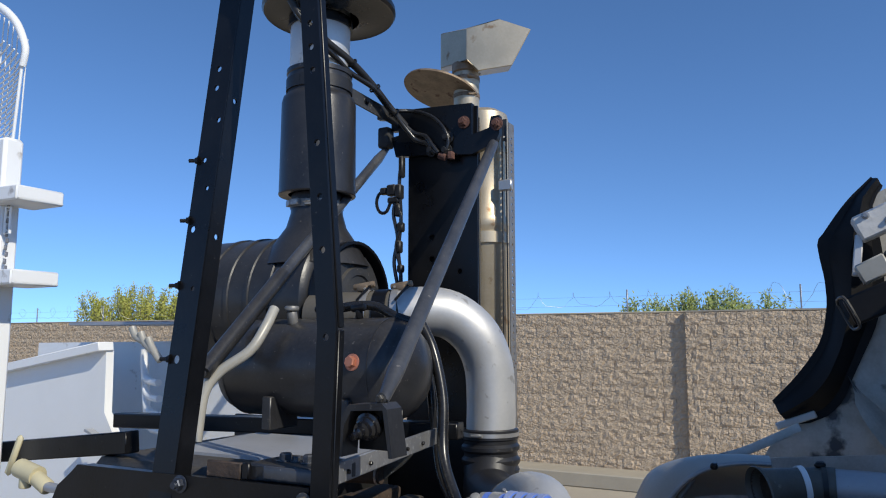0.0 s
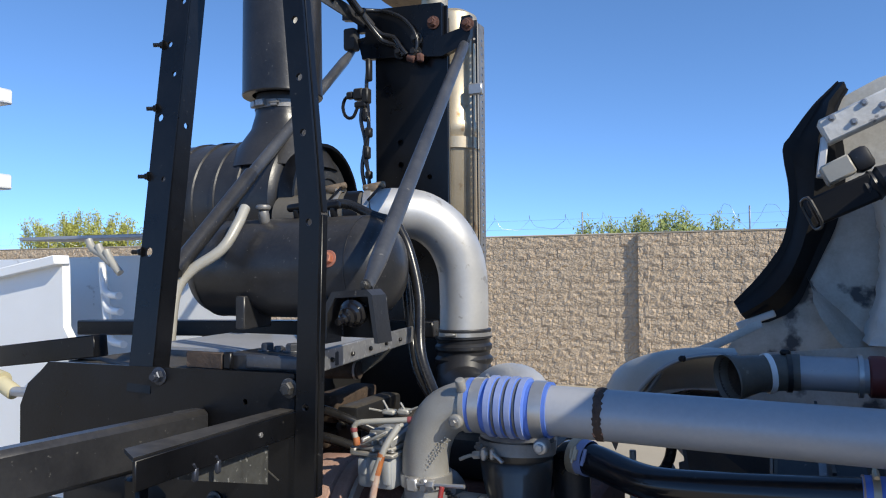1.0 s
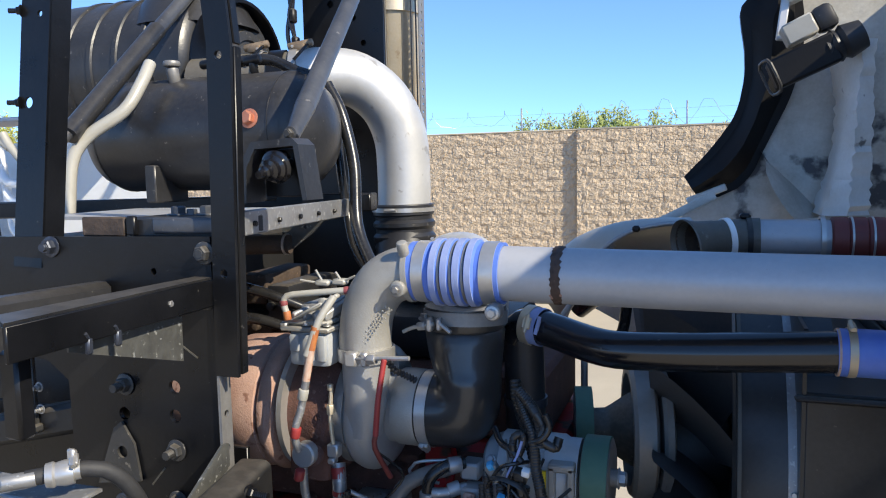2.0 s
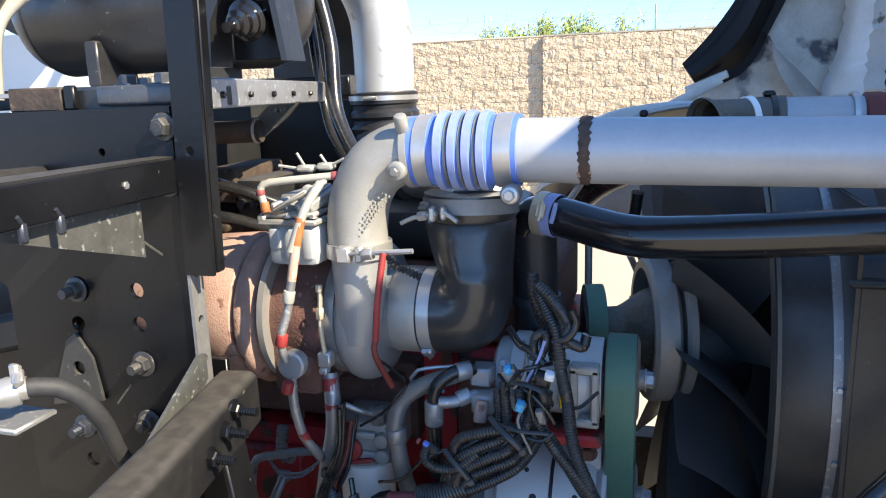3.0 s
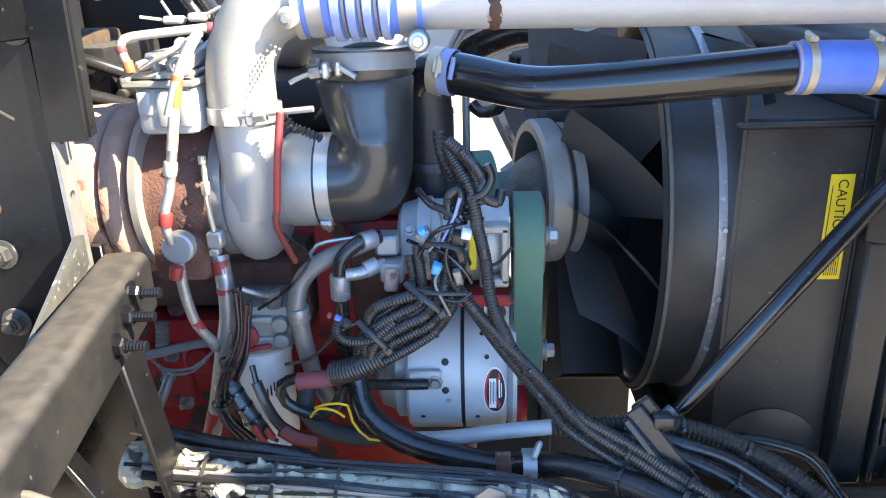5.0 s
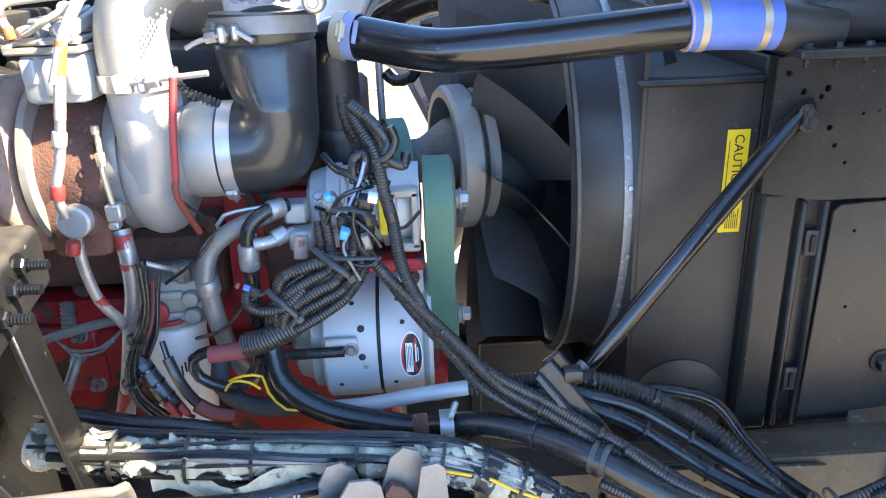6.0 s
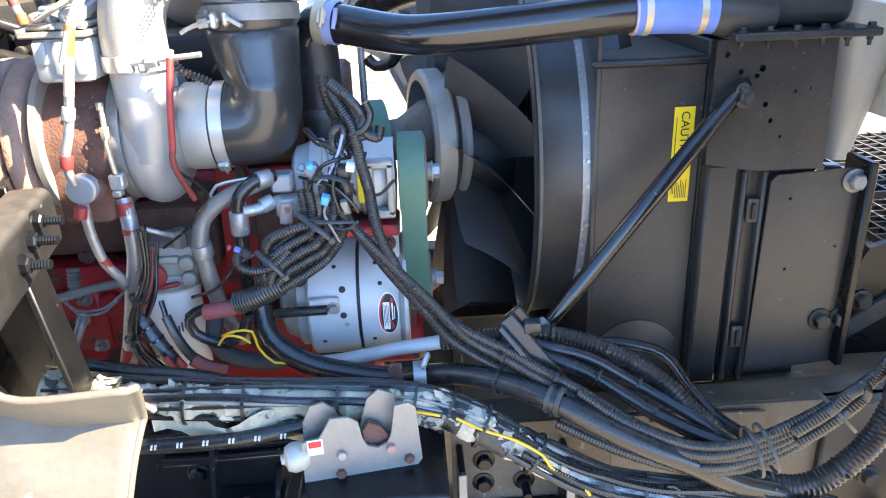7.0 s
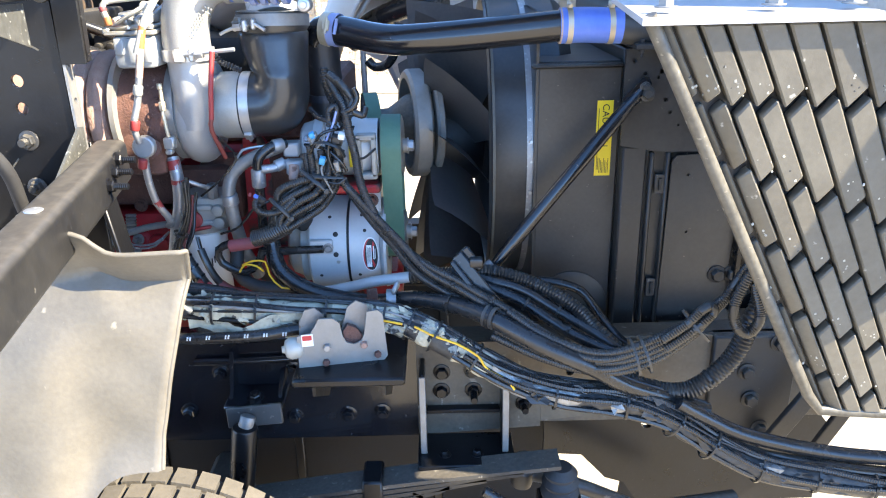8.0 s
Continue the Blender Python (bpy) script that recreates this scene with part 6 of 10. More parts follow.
for a, b in zip(cols, cols[1:] + cols[:1]):
    for i in range(len(a)):
        j = (i + 1) % len(a)
        bm.faces.new((a[i], a[j], b[j], b[i]))
part("loop", bm, GREEN_BELT, belt)
for (cy, cz), r in ((P1, 0.081), (P2, 0.064)):
    bm = fresh()
    lathe(bm, [(-0.418, 0), (-0.418, r + 0.004), (-0.412, r), (-0.366, r), (-0.360, r + 0.004), (-0.356, r * 0.9), (-0.362, r * 0.6), (-0.362, 0.02), (-0.345, 0.02), (-0.345, 0)], (0, cy, cz), X, 40)
    part("pulley", bm, PULLEY, belt)
for (cy, cz) in (P1, P2):
    bolt(belt, (-0.346, cy, cz), (1, 0, 0), 0.016, ZINC)

# ---- alternator ----
AY, AZ, AR = 1.80, 1.02, 0.137
alt = thing("alternator", (-0.53, AY, AZ - AR), "light grey alternator with a dark seam and oval label", "alternator")
bm = fresh()
lathe(bm, [(-0.632, 0.06), (-0.632, AR - 0.006), (-0.626, AR), (-0.523, AR), (-0.523, AR - 0.012)], (0, AY, AZ), X, 60)
part("rear_housing", bm, ALTERNATOR, alt)
bm = fresh()
ring(bm, (-0.519, AY, AZ), X, AR - 0.02, 0.010, 0.014, 60)
part("seam", bm, INK, alt, "dark seam")
bm = fresh()
lathe(bm, [(-0.515, AR - 0.012), (-0.515, AR), (-0.445, AR), (-0.432, AR - 0.008), (-0.428, AR - 0.03), (-0.425, 0.03)], (0, AY, AZ), X, 60)
part("front_housing", bm, ALTERNATOR, alt)
bm = fresh()
lathe(bm, [(-0.70, 0.0), (-0.70, 0.07), (-0.69, 0.09), (-0.665, 0.10), (-0.655, 0.115), (-0.630, 0.115)], (0, AY, AZ), X, 44)
part("end_cap", bm, CAST_ALU, alt)
bm = fresh()
lathe(bm, [(-0.432, AR - 0.014), (-0.42, AR + 0.001), (-0.412, AR), (-0.412, 0.06)], (0, AY, AZ), X, 56)
part("front_ring", bm, ALTERNATOR, alt)
for x, a in ((-0.553, 152), (-0.553, 176), (-0.471, 172), (-0.471, 148), (-0.49, 205), (-0.60, 205), (-0.57, 130), (-0.48, 128)):
    bm = fresh()
    n_ = Vector((0, math.cos(radians(a)), math.sin(radians(a))))
    p = Vector((x, AY, AZ)) + n_ * (AR - 0.003)
    drum(bm, p, p + n_ * 0.0036, 0.0075 if a in (176, 152) else 0.005, 0.0005, 14)
    part("vent_hole", bm, INK, alt)
n_ = Vector((0, math.cos(radians(203)), math.sin(radians(203))))
def on_alt(x, a, out=0.0):
    n = Vector((0, math.cos(radians(a)), math.sin(radians(a))))
    return Vector((x, AY, AZ)) + n * (AR + out), n
LX, LA = -0.456, 177.5
for nm, dx, rx, ra, off, mt, lb in (("label_oval", 0.0, 0.0225, 21.5, 0.0008, PAPER, "white rimmed oval label"), ("label_red", -0.002, 0.0185, 19.5, 0.0014, RED_INK, "red crescent"),
                                    ("label_black", 0.0022, 0.0182, 19.5, 0.0020, INK, "black label field")):
    bm = fresh()
    ctr = bm.verts.new(on_alt(LX + dx, LA, off)[0])
    rim = [bm.verts.new(on_alt(LX + dx + rx * math.cos(t), LA + ra * math.sin(t), off)[0]) for t in (2 * math.pi * k / 36 for k in range(36))]
    for k in range(36):
        bm.faces.new((ctr, rim[k], rim[(k + 1) % 36]))
    part(nm, bm, mt, alt, lb)


def label_patch(bm, x0, x1, a0, a1, off):
    n = 5
    rows = [[bm.verts.new(on_alt(x, a0 + (a1 - a0) * k / n, off)[0]) for x in (x0, x1)] for k in range(n + 1)]
    for a, b in zip(rows, rows[1:]):
        bm.faces.new((a[0], a[1], b[1], b[0]))


bm = fresh()
label_patch(bm, LX - 0.011, LX + 0.003, LA - 12, LA + 15, 0.0026)
part("label_field", bm, PAPER, alt, "white label field")
bm = fresh()
for k in range(4):
    label_patch(bm, LX - 0.0092 + 0.003 * k, LX - 0.0078 + 0.003 * k, LA - 10 + k % 2, LA + 11 - 3 * (k % 2), 0.0032)
part("label_print", bm, INK, alt)
bm = fresh()
label_patch(bm, LX + 0.0075, LX + 0.0105, LA - 11, LA + 5, 0.0026)
label_patch(bm, LX + 0.0125, LX + 0.0140, LA - 8, LA + 4, 0.0026)
part("label_word", bm, PAPER, alt, "pale bars of print")
bm = fresh()
box(bm, (-0.625, 1.655, 1.035), (-0.560, 1.672, 1.075), 0.004)
part("terminal_block", bm, ALTERNATOR, alt)
bolt(alt, (-0.572, 1.656, 1.053), (0, -1, 0), 0.010, DULL_STEEL)
bm = fresh()
tube(bm, [(-0.71, 1.66, 1.045), (-0.65, 1.652, 1.05), (-0.585, 1.648, 1.053)], 0.011, 12)
part("cable_lug", bm, CABLE, alt)
bm = fresh()
plate(bm, [(-0.475, 1.10), (-0.425, 1.10), (-0.425, 1.19), (-0.44, 1.205), (-0.46, 1.205), (-0.475, 1.19)], facing(0, 1.765, 0), 0.03)
part("ear", bm, ALTERNATOR, alt)
bolt(alt, (-0.45, 1.735, 1.165), (0, -1, 0), 0.013, RUST)
bm = fresh()
drum(bm, (-0.66, 1.70, 1.13), (-0.63, 1.68, 1.12), 0.028)
part("stud_cap", bm, BLACK_DUSTY, alt)
bm = fresh()
box(bm, (-0.66, 1.83, 0.80), (-0.38, 1.98, 0.90), 0.015)
part("cradle", bm, RED, alt, "red painted cradle")

# ---- air conditioning compressor ----
acc = thing("compressor", (-0.52, 1.79, 1.24), "light grey air conditioning compressor beside the green belt", "compressor")
bm = fresh()
lathe(bm, [(-0.64, 0), (-0.64, 0.058), (-0.632, 0.07), (-0.605, 0.078), (-0.60, 0.084), (-0.575, 0.084), (-0.572, 0.078), (-0.50, 0.078), (-0.497, 0.086), (-0.465, 0.086), (-0.455, 0.08), (-0.425, 0.08), (-0.42, 0)], (0, 1.785, 1.335), X, 44)
part("body", bm, ALTERNATOR, acc)
bm = fresh()
for x, z0, z1 in ((-0.475, 1.27, 1.385), (-0.435, 1.27, 1.385)):
    box(bm, (x - 0.008, 1.688, z0), (x + 0.008, 1.72, z1), 0.004)
box(bm, (-0.483, 1.688, 1.265), (-0.427, 1.722, 1.283), 0.004)
box(bm, (-0.483, 1.688, 1.372), (-0.427, 1.722, 1.39), 0.004)
part("front_bracket", bm, CAST_ALU, acc)
bm = fresh()
box(bm, (-0.502, 1.695, 1.30), (-0.488, 1.702, 1.37), 0.001)
part("label", bm, YELLOW, acc, "yellow label strip")
bm = fresh()
box(bm, (-0.56, 1.68, 1.228), (-0.42, 1.80, 1.252), 0.006)
part("mount", bm, RED, acc, "red painted mount")
for p in ((-0.655, 1.70, 1.353), (-0.645, 1.67, 1.31)):
    bm = fresh()
    box(bm, (p[0] - 0.022, p[1] - 0.02, p[2] - 0.018), (p[0] + 0.022, p[1] + 0.03, p[2] + 0.02), 0.005)
    part("fitting", bm, BARE_ALU, acc)
bm = fresh()
drum(bm, (-0.643, 1.645, 1.325), (-0.645, 1.630, 1.285), 0.013)
part("service_cap", bm, RUST_LIGHT, acc, "faded pink cap")
for x, a in ((-0.615, 150), (-0.52, 150), (-0.59, 190)):
    bolt(acc, (x, 1.785 + 0.08 * math.cos(radians(a)), 1.335 + 0.08 * math.sin(radians(a))), (0, math.cos(radians(a)), math.sin(radians(a))), 0.008, ZINC)

acc.location.z -= 0.028


def fitting_hose(name, label, pts, r, mat, ferrules):
    t = thing(name, pts[-1], label, "hose", group="compressor hoses")
    bm = fresh()
    tube(bm, pts, r, 16, 0.01)
    part("pipe", bm, mat, t)
    for a, b, rr, mt in ferrules:
        bm = fresh()
        drum(bm, a, b, rr, 0.003, 16)
        part("ferrule", bm, mt, t)
    t.location.z -= 0.015
    return t


fitting_hose("refrigerant_hose", "bare metal refrigerant pipe bending down into a braided hose", [(-0.675, 1.70, 1.353), (-0.72, 1.685, 1.338), (-0.775, 1.682, 1.315), (-0.818, 1.68, 1.28), (-0.834, 1.672, 1.23), (-0.832, 1.675, 1.18)], 0.0175, DULL_STEEL,
             [((-0.833, 1.672, 1.225), (-0.831, 1.675, 1.195), 0.0225, ZINC)])
fitting_hose("refrigerant_hose", "braided grey hose below its crimped metal sleeve", [(-0.832, 1.674, 1.20), (-0.828, 1.68, 1.14), (-0.82, 1.71, 1.05), (-0.80, 1.76, 0.95)], 0.018, DULL_STEEL, [])
fitting_hose("refrigerant_hose", "slim metal refrigerant pipe with a black rubber end", [(-0.66, 1.675, 1.31), (-0.70, 1.65, 1.302), (-0.728, 1.645, 1.30)], 0.012, ZINC,
             [((-0.672, 1.668, 1.312), (-0.695, 1.655, 1.304), 0.016, BARE_ALU)])
fitting_hose("refrigerant_hose", "black rubber refrigerant hose in a crimped sleeve", [(-0.668, 1.69, 1.357), (-0.705, 1.665, 1.355), (-0.735, 1.65, 1.33), (-0.742, 1.65, 1.29), (-0.745, 1.66, 1.20), (-0.755, 1.69, 1.12)], 0.0135, CABLE,
             [((-0.741, 1.649, 1.30), (-0.743, 1.652, 1.25), 0.019, ZINC), ((-0.675, 1.685, 1.357), (-0.70, 1.668, 1.356), 0.018, ZINC)])

# ---- engine block, filter and small plumbing ----
engine = thing("engine_block", (-1.0, 2.2, 0.60), "red painted diesel engine block with dark grimy castings", "engine")
bm = fresh()
box(bm, (-1.65, 1.96, 0.62), (-0.50, 2.50, 1.28), 0.02)
part("block", bm, RED, engine)
bm = fresh()
box(bm, (-1.60, 1.99, 1.285), (-0.55, 2.46, 1.47), 0.015)
part("cylinder_head", bm, RUST, engine, "grimy dark head")
bm = fresh()
box(bm, (-1.55, 2.03, 1.475), (-0.66, 2.42, 1.60), 0.03, None, 2)
part("rocker_cover", bm, BLACK_DUSTY, engine)
for x in (-1.32, -1.12, -0.92, -0.72):
    bm = fresh()
    box(bm, (x - 0.06, 1.90, 1.06), (x + 0.06, 1.985, 1.26), 0.018, None, 2)
    part("manifold_runner", bm, RUST, engine)
bm = fresh()
box(bm, (-1.38, 1.84, 1.13), (-0.88, 1.91, 1.24), 0.02, None, 2)
part("exhaust_manifold", bm, RUST, engine)
bm = fresh()
box(bm, (-1.36, 1.82, 0.78), (-1.04, 1.97, 1.115), 0.02, None, 2)
box(bm, (-1.30, 1.80, 0.90), (-1.12, 1.83, 1.06), 0.012)
drum(bm, (-1.10, 1.84, 1.02), (-1.10, 1.80, 1.02), 0.03)
part("side_casting", bm, RED, engine, "red side casting")
bm = fresh()
plate(bm, [(-0.845, 1.06), (-0.765, 1.06), (-0.765, 1.25), (-0.775, 1.30), (-0.80, 1.335), (-0.825, 1.335), (-0.838, 1.31)], facing(0, 1.93, 0), 0.04, [(-0.805, 1.31, 0.010)])
part("lifting_eye", bm, RED, engine, "red lifting bracket")
bm = fresh()
box(bm, (-0.90, 1.88, 0.66), (-0.55, 1.97, 0.95), 0.02, None, 2)
part("lower_casting", bm, RED, engine)
bm = fresh()
box(bm, (-0.50, 1.97, 0.70), (-0.455, 2.48, 1.20), 0.02)
part("gear_cover", bm, BLACK_DUSTY, engine)
for x, z in ((-1.22, 1.085), (-1.30, 1.09), (-1.145, 1.135), (-1.02, 1.16), (-0.99, 1.10)):
    bolt(engine, (x, 1.835, z), r=0.014, mat=RUST)
for x, z in ((-1.17, 0.99), (-1.155, 1.04), (-1.14, 0.92)):
    bolt(engine, (x, 1.80, z), (0, -1, 0.2), r=0.012, mat=DULL_STEEL, stud=0.02)
bm = fresh()
tube(bm, [(-1.02, 1.705, 1.118), (-1.075, 1.70, 1.112), (-1.13, 1.70, 1.098), (-1.18, 1.70, 1.083), (-1.197, 1.70, 1.04), (-1.203, 1.70, 0.965)], 0.0095, 14)
part("oil_tube", bm, DULL_STEEL, engine)
bm = fresh()
tube(bm, [(-1.203, 1.70, 0.965), (-1.193, 1.70, 0.938), (-1.172, 1.705, 0.945), (-1.140, 1.715, 1.008), (-1.137, 1.74, 1.03)], 0.0105, 14)
part("oil_tube", bm, DULL_STEEL, engine)
bm = fresh()
drum(bm, (-1.2, 1.70, 0.975), (-1.2, 1.70, 0.955), 0.0135)
part("paint_ring", bm, RED_HOSE, engine)
for k in range(2):
    bm = fresh()
    tube(bm, [(-1.17, 1.72 + 0.01 * k, 1.085), (-1.13, 1.70, 1.06 - 0.008 * k), (-1.07, 1.70, 1.062 - 0.008 * k), (-1.03, 1.72, 1.09)], 0.003, 8)
    part("thin_line", bm, ZINC, engine)
bm = fresh()
tube(bm, [(-1.165, 1.80, 1.12), (-1.165, 1.79, 1.09), (-1.165, 1.78, 1.06)], 0.013, 12, ridges=(0.008, 0.003))
part("spring_sleeve", bm, DULL_STEEL, engine)

fuel = thing("fuel_filter", (-0.955, 1.80, 0.82), "white spin-on fuel filter under a cast aluminium head", "filter")
bm = fresh()
lathe(bm, [(0.82, 0), (0.82, 0.045), (0.828, 0.058), (0.85, 0.062), (1.04, 0.062), (1.052, 0.066), (1.068, 0.066), (1.075, 0.055), (1.075, 0)], (-0.955, 1.80, 0), Z, 36)
part("canister", bm, PAPER, fuel, "white canister")
bm = fresh()
box(bm, (-1.0, 1.73, 1.085), (-0.865, 1.87, 1.185), 0.015, None, 2)
drum(bm, (-0.955, 1.80, 1.07), (-0.955, 1.80, 1.10), 0.064)
for z in (1.112, 1.148):
    drum(bm, (-0.885, 1.735, z), (-0.885, 1.712, z), 0.017)
box(bm, (-0.99, 1.72, 1.10), (-0.89, 1.735, 1.118), 0.004)
box(bm, (-0.98, 1.715, 1.15), (-0.90, 1.735, 1.165), 0.004)
part("head", bm, CAST_ALU, fuel)
bm = fresh()
drum(bm, (-0.895, 1.73, 1.185), (-0.893, 1.725, 1.225), 0.017, 0.003, 8)
part("fitting", bm, DULL_STEEL, fuel)
bm = fresh()
drum(bm, (-0.955, 1.722, 1.125), (-0.955, 1.708, 1.125), 0.026)
drum(bm, (-0.962, 1.726, 1.165), (-0.962, 1.712, 1.165), 0.020)
beam(bm, (-0.985, 1.715, 1.09), (-0.905, 1.712, 1.105), 0.01, 0.014, Y, 0.004)
part("red_cap", bm, RED_HOSE, fuel, "red painted plugs")
bm = fresh()
for k in range(3):
    box(bm, (-0.935 + 0.008 * k, 1.7365, 0.965 + 0.010 * k), (-0.932 + 0.008 * k, 1.738, 0.99 + 0.008 * k), 0)
part("print_bar", bm, INK, fuel)
bm = fresh()
tube(bm, [(-0.94, 1.66, 1.255), (-0.905, 1.675, 1.235), (-0.893, 1.70, 1.222)], 0.006, 10)
part("line", bm, ZINC, fuel)

# red wire beside the compressor and its frayed sleeve
wire = thing("speed_sensor_wire", (-0.81, 1.58, 1.30), "red sleeved sensor wire hanging beside the compressor", "wire")
bm = fresh()
tube(bm, [(-0.797, 1.56, 1.60), (-0.806, 1.545, 1.52), (-0.816, 1.548, 1.44)], 0.0058, 10, ridges=(0.006, 0.0009))
part("sleeve", bm, RED_HOSE, wire)
bm = fresh()
tube(bm, [(-0.816, 1.548, 1.44), (-0.82, 1.552, 1.41), (-0.808, 1.60, 1.33)], 0.0058, 10)
part("tail", bm, RED_BROWN, wire)
bm = fresh()
tube(bm, [(-0.82, 1.553, 1.405), (-0.80, 1.60, 1.36), (-0.79, 1.63, 1.32), (-0.83, 1.62, 1.27), (-0.905, 1.66, 1.21)], 0.003, 8)
part("thin_wire", bm, CABLE, wire)
bm = fresh()
tube(bm, [(-0.80, 1.585, 1.590), (-0.785, 1.585, 1.572), (-0.765, 1.59, 1.562), (-0.742, 1.60, 1.548)], 0.0048, 10, ridges=(0.007, 0.004))
part("frayed_sleeve", bm, BLACK_WRAP, wire)
rod = thing("support_rod", (-0.80, 1.70, 1.29), "thin bright metal rod bent below the turbo inlet", "rod")
bm = fresh()
tube(bm, [(-0.70, 1.72, 1.335), (-0.79, 1.70, 1.325), (-0.80, 1.70, 1.29), (-0.74, 1.72, 1.275)], 0.004, 8)
part("rod", bm, STEEL, rod)

# ---- diagonal brace of the radiator ----
brace = strut("strut", "gloss black tubular brace bolted to the radiator plate", (-0.125, 1.625, 0.985), (0.293, 1.715, 1.470), 0.019, BLACK_GLOSS)
bm = fresh()
plate(bm, [(-0.03, -0.020), (0.02, -0.024), (0.052, -0.010), (0.058, 0.006), (0.045, 0.016), (-0.02, 0.020), (-0.03, 0.018)], Matrix.Translation((0.268, 1.712, 1.448)) @ Matrix.Rotation(radians(-48), 4, "Y") @ facing(0, 0, 0), 0.008)
part("end_tab", bm, BLACK_GLOSS, brace)
bolt(brace, (0.300, 1.706, 1.452), (0, -1, 0.1), 0.0145, BLACK_WORN, 0.006)
bm = fresh()
tube(bm, [(-0.165, 1.605, 0.975), (-0.118, 1.623, 1.010)], 0.0135, 12, ridges=(0.006, 0.001))
part("threaded_end", bm, DULL_STEEL, brace, "threaded bare steel end")


# ---- hood latch on its base ----
latch = thing("hood_latch", (-0.49, 1.32, 0.845), "zinc plated latch plates with a rusty hook on a black base", "latch")
bm = fresh()
box(bm, (-0.625, 1.27, 0.838), (-0.352, 1.555, 0.862), 0.006)
part("base", bm, BLACK, latch, "black steel base")
bm = fresh()
plate(bm, [(-0.17, 0.838), (0.08, 0.838), (0.08, 0.81), (-0.10, 0.70), (-0.14, 0.70)], across(-0.57, 1.36, 0), 0.008)
part("base_rib", bm, BLACK, latch)
bm = fresh()
plate(bm, [(-0.17, 0.838), (0.08, 0.838), (0.08, 0.81), (-0.10, 0.70), (-0.14, 0.70)], across(-0.40, 1.36, 0), 0.008)
part("base_rib", bm, BLACK, latch)
LM = Matrix.Translation((-0.505, 1.352, -0.024)) @ Matrix.Rotation(radians(9), 4, "Z") @ facing(0, 0, 0)
bm = fresh()
plate(bm, [(-0.112, 0.875), (0.098, 0.884), (0.108, 0.898), (0.100, 1.012), (0.088, 1.024), (0.062, 1.022), (0.052, 0.960), (0.044, 0.944), (0.026, 0.937), (0.008, 0.944), (0.0, 0.960), (-0.006, 0.998), (-0.022, 1.012), (-0.055, 1.014), (-0.068, 0.992), (-0.078, 0.976), (-0.110, 0.972)], LM, 0.006)
part("front_plate", bm, PULLEY, latch)
bm = fresh()
plate(bm, [(-0.10, 0.870), (0.090, 0.870), (0.088, 0.985), (0.075, 1.026), (0.050, 1.038), (0.028, 1.022), (0.010, 0.962), (-0.020, 0.968), (-0.032, 1.008), (-0.052, 1.028), (-0.076, 1.024), (-0.092, 0.990)], LM @ Matrix.Translation((-0.012, 0, -0.035)), 0.006)
part("rear_plate", bm, DULL_STEEL, latch)
bm = fresh()
plate(bm, [(0.004, 0.925), (0.046, 0.925), (0.048, 0.952), (0.034, 0.974), (0.014, 0.984), (0.002, 0.968)], LM @ Matrix.Translation((0, 0, -0.022)), 0.014)
part("hook", bm, RUST, latch, "rusty brown hook")
bm = fresh()
box(bm, (-0.100, 0.944, 0.0065), (-0.072, 0.976, 0.0075), 0, LM)
lb = part("sticker", bm, PAPER, latch, "small white sticker with an orange field")
bm = fresh()
box(bm, (-0.098, 0.960, 0.0076), (-0.075, 0.973, 0.0082), 0, LM)
part("sticker_field", bm, RED_INK, lb)
bm = fresh()
lathe(bm, [(0, 0), (0, 0.020), (0.008, 0.026), (0.028, 0.028), (0.04, 0.022), (0.044, 0.010), (0.05, 0.008), (0.05, 0)], LM @ Vector((-0.100, 0.935, -0.012)), (-1, -0.3, 0), 20)
part("knob", bm, CREAM, latch, "pale plastic knob")
for x, z, mt in ((-0.045, 0.896, RUST), (0.083, 0.905, RUST), (0.05, 0.935, RUST_LIGHT), (-0.04, 0.937, ZINC)):
    bolt(latch, LM @ Vector((x, z, 0.006)), LM.to_3x3() @ Vector((0, 0, 1)), 0.009, mt, washer=False)

# white plastic P-clip above the latch, with the fabric loop
clip = thing("cable_clip", (-0.42, 1.50, 0.93), "pale plastic strap and dark steel clip round the battery cable", "clip")
bm = fresh()
ring(bm, (-0.395, 1.551, 0.937), (1, 0.02, 0), 0.027, 0.026, 0.004, 28)
beam(bm, (-0.39, 1.53, 0.965), (-0.375, 1.55, 0.99), 0.03, 0.012, X)
part("strap", bm, BARE_ALU, clip)
bm = fresh()
beam(bm, (-0.44, 1.525, 0.90), (-0.445, 1.525, 0.985), 0.006, 0.028, X, 0.002)
part("clip", bm, RUST, clip)


# ---- wiring and hoses ----
def run(name, label, pts, r, mat, ridges=None, ties=(), tie_r=None, group="", category="cable", step=0.02, seg=12):
    t = thing(name, pts[0], label, category, group)
    bm = fresh()
    tube(bm, pts, r, seg, step, ridges)
    part("sleeve" if ridges else "hose", bm, mat, t)
    path = spline(pts, 0.01)
    for k in ties:
        i = min(len(path) - 2, int(k * (len(path) - 1)))
        tie(t, path[i], path[i + 1] - path[i], (tie_r or r) + 0.001)
    return t


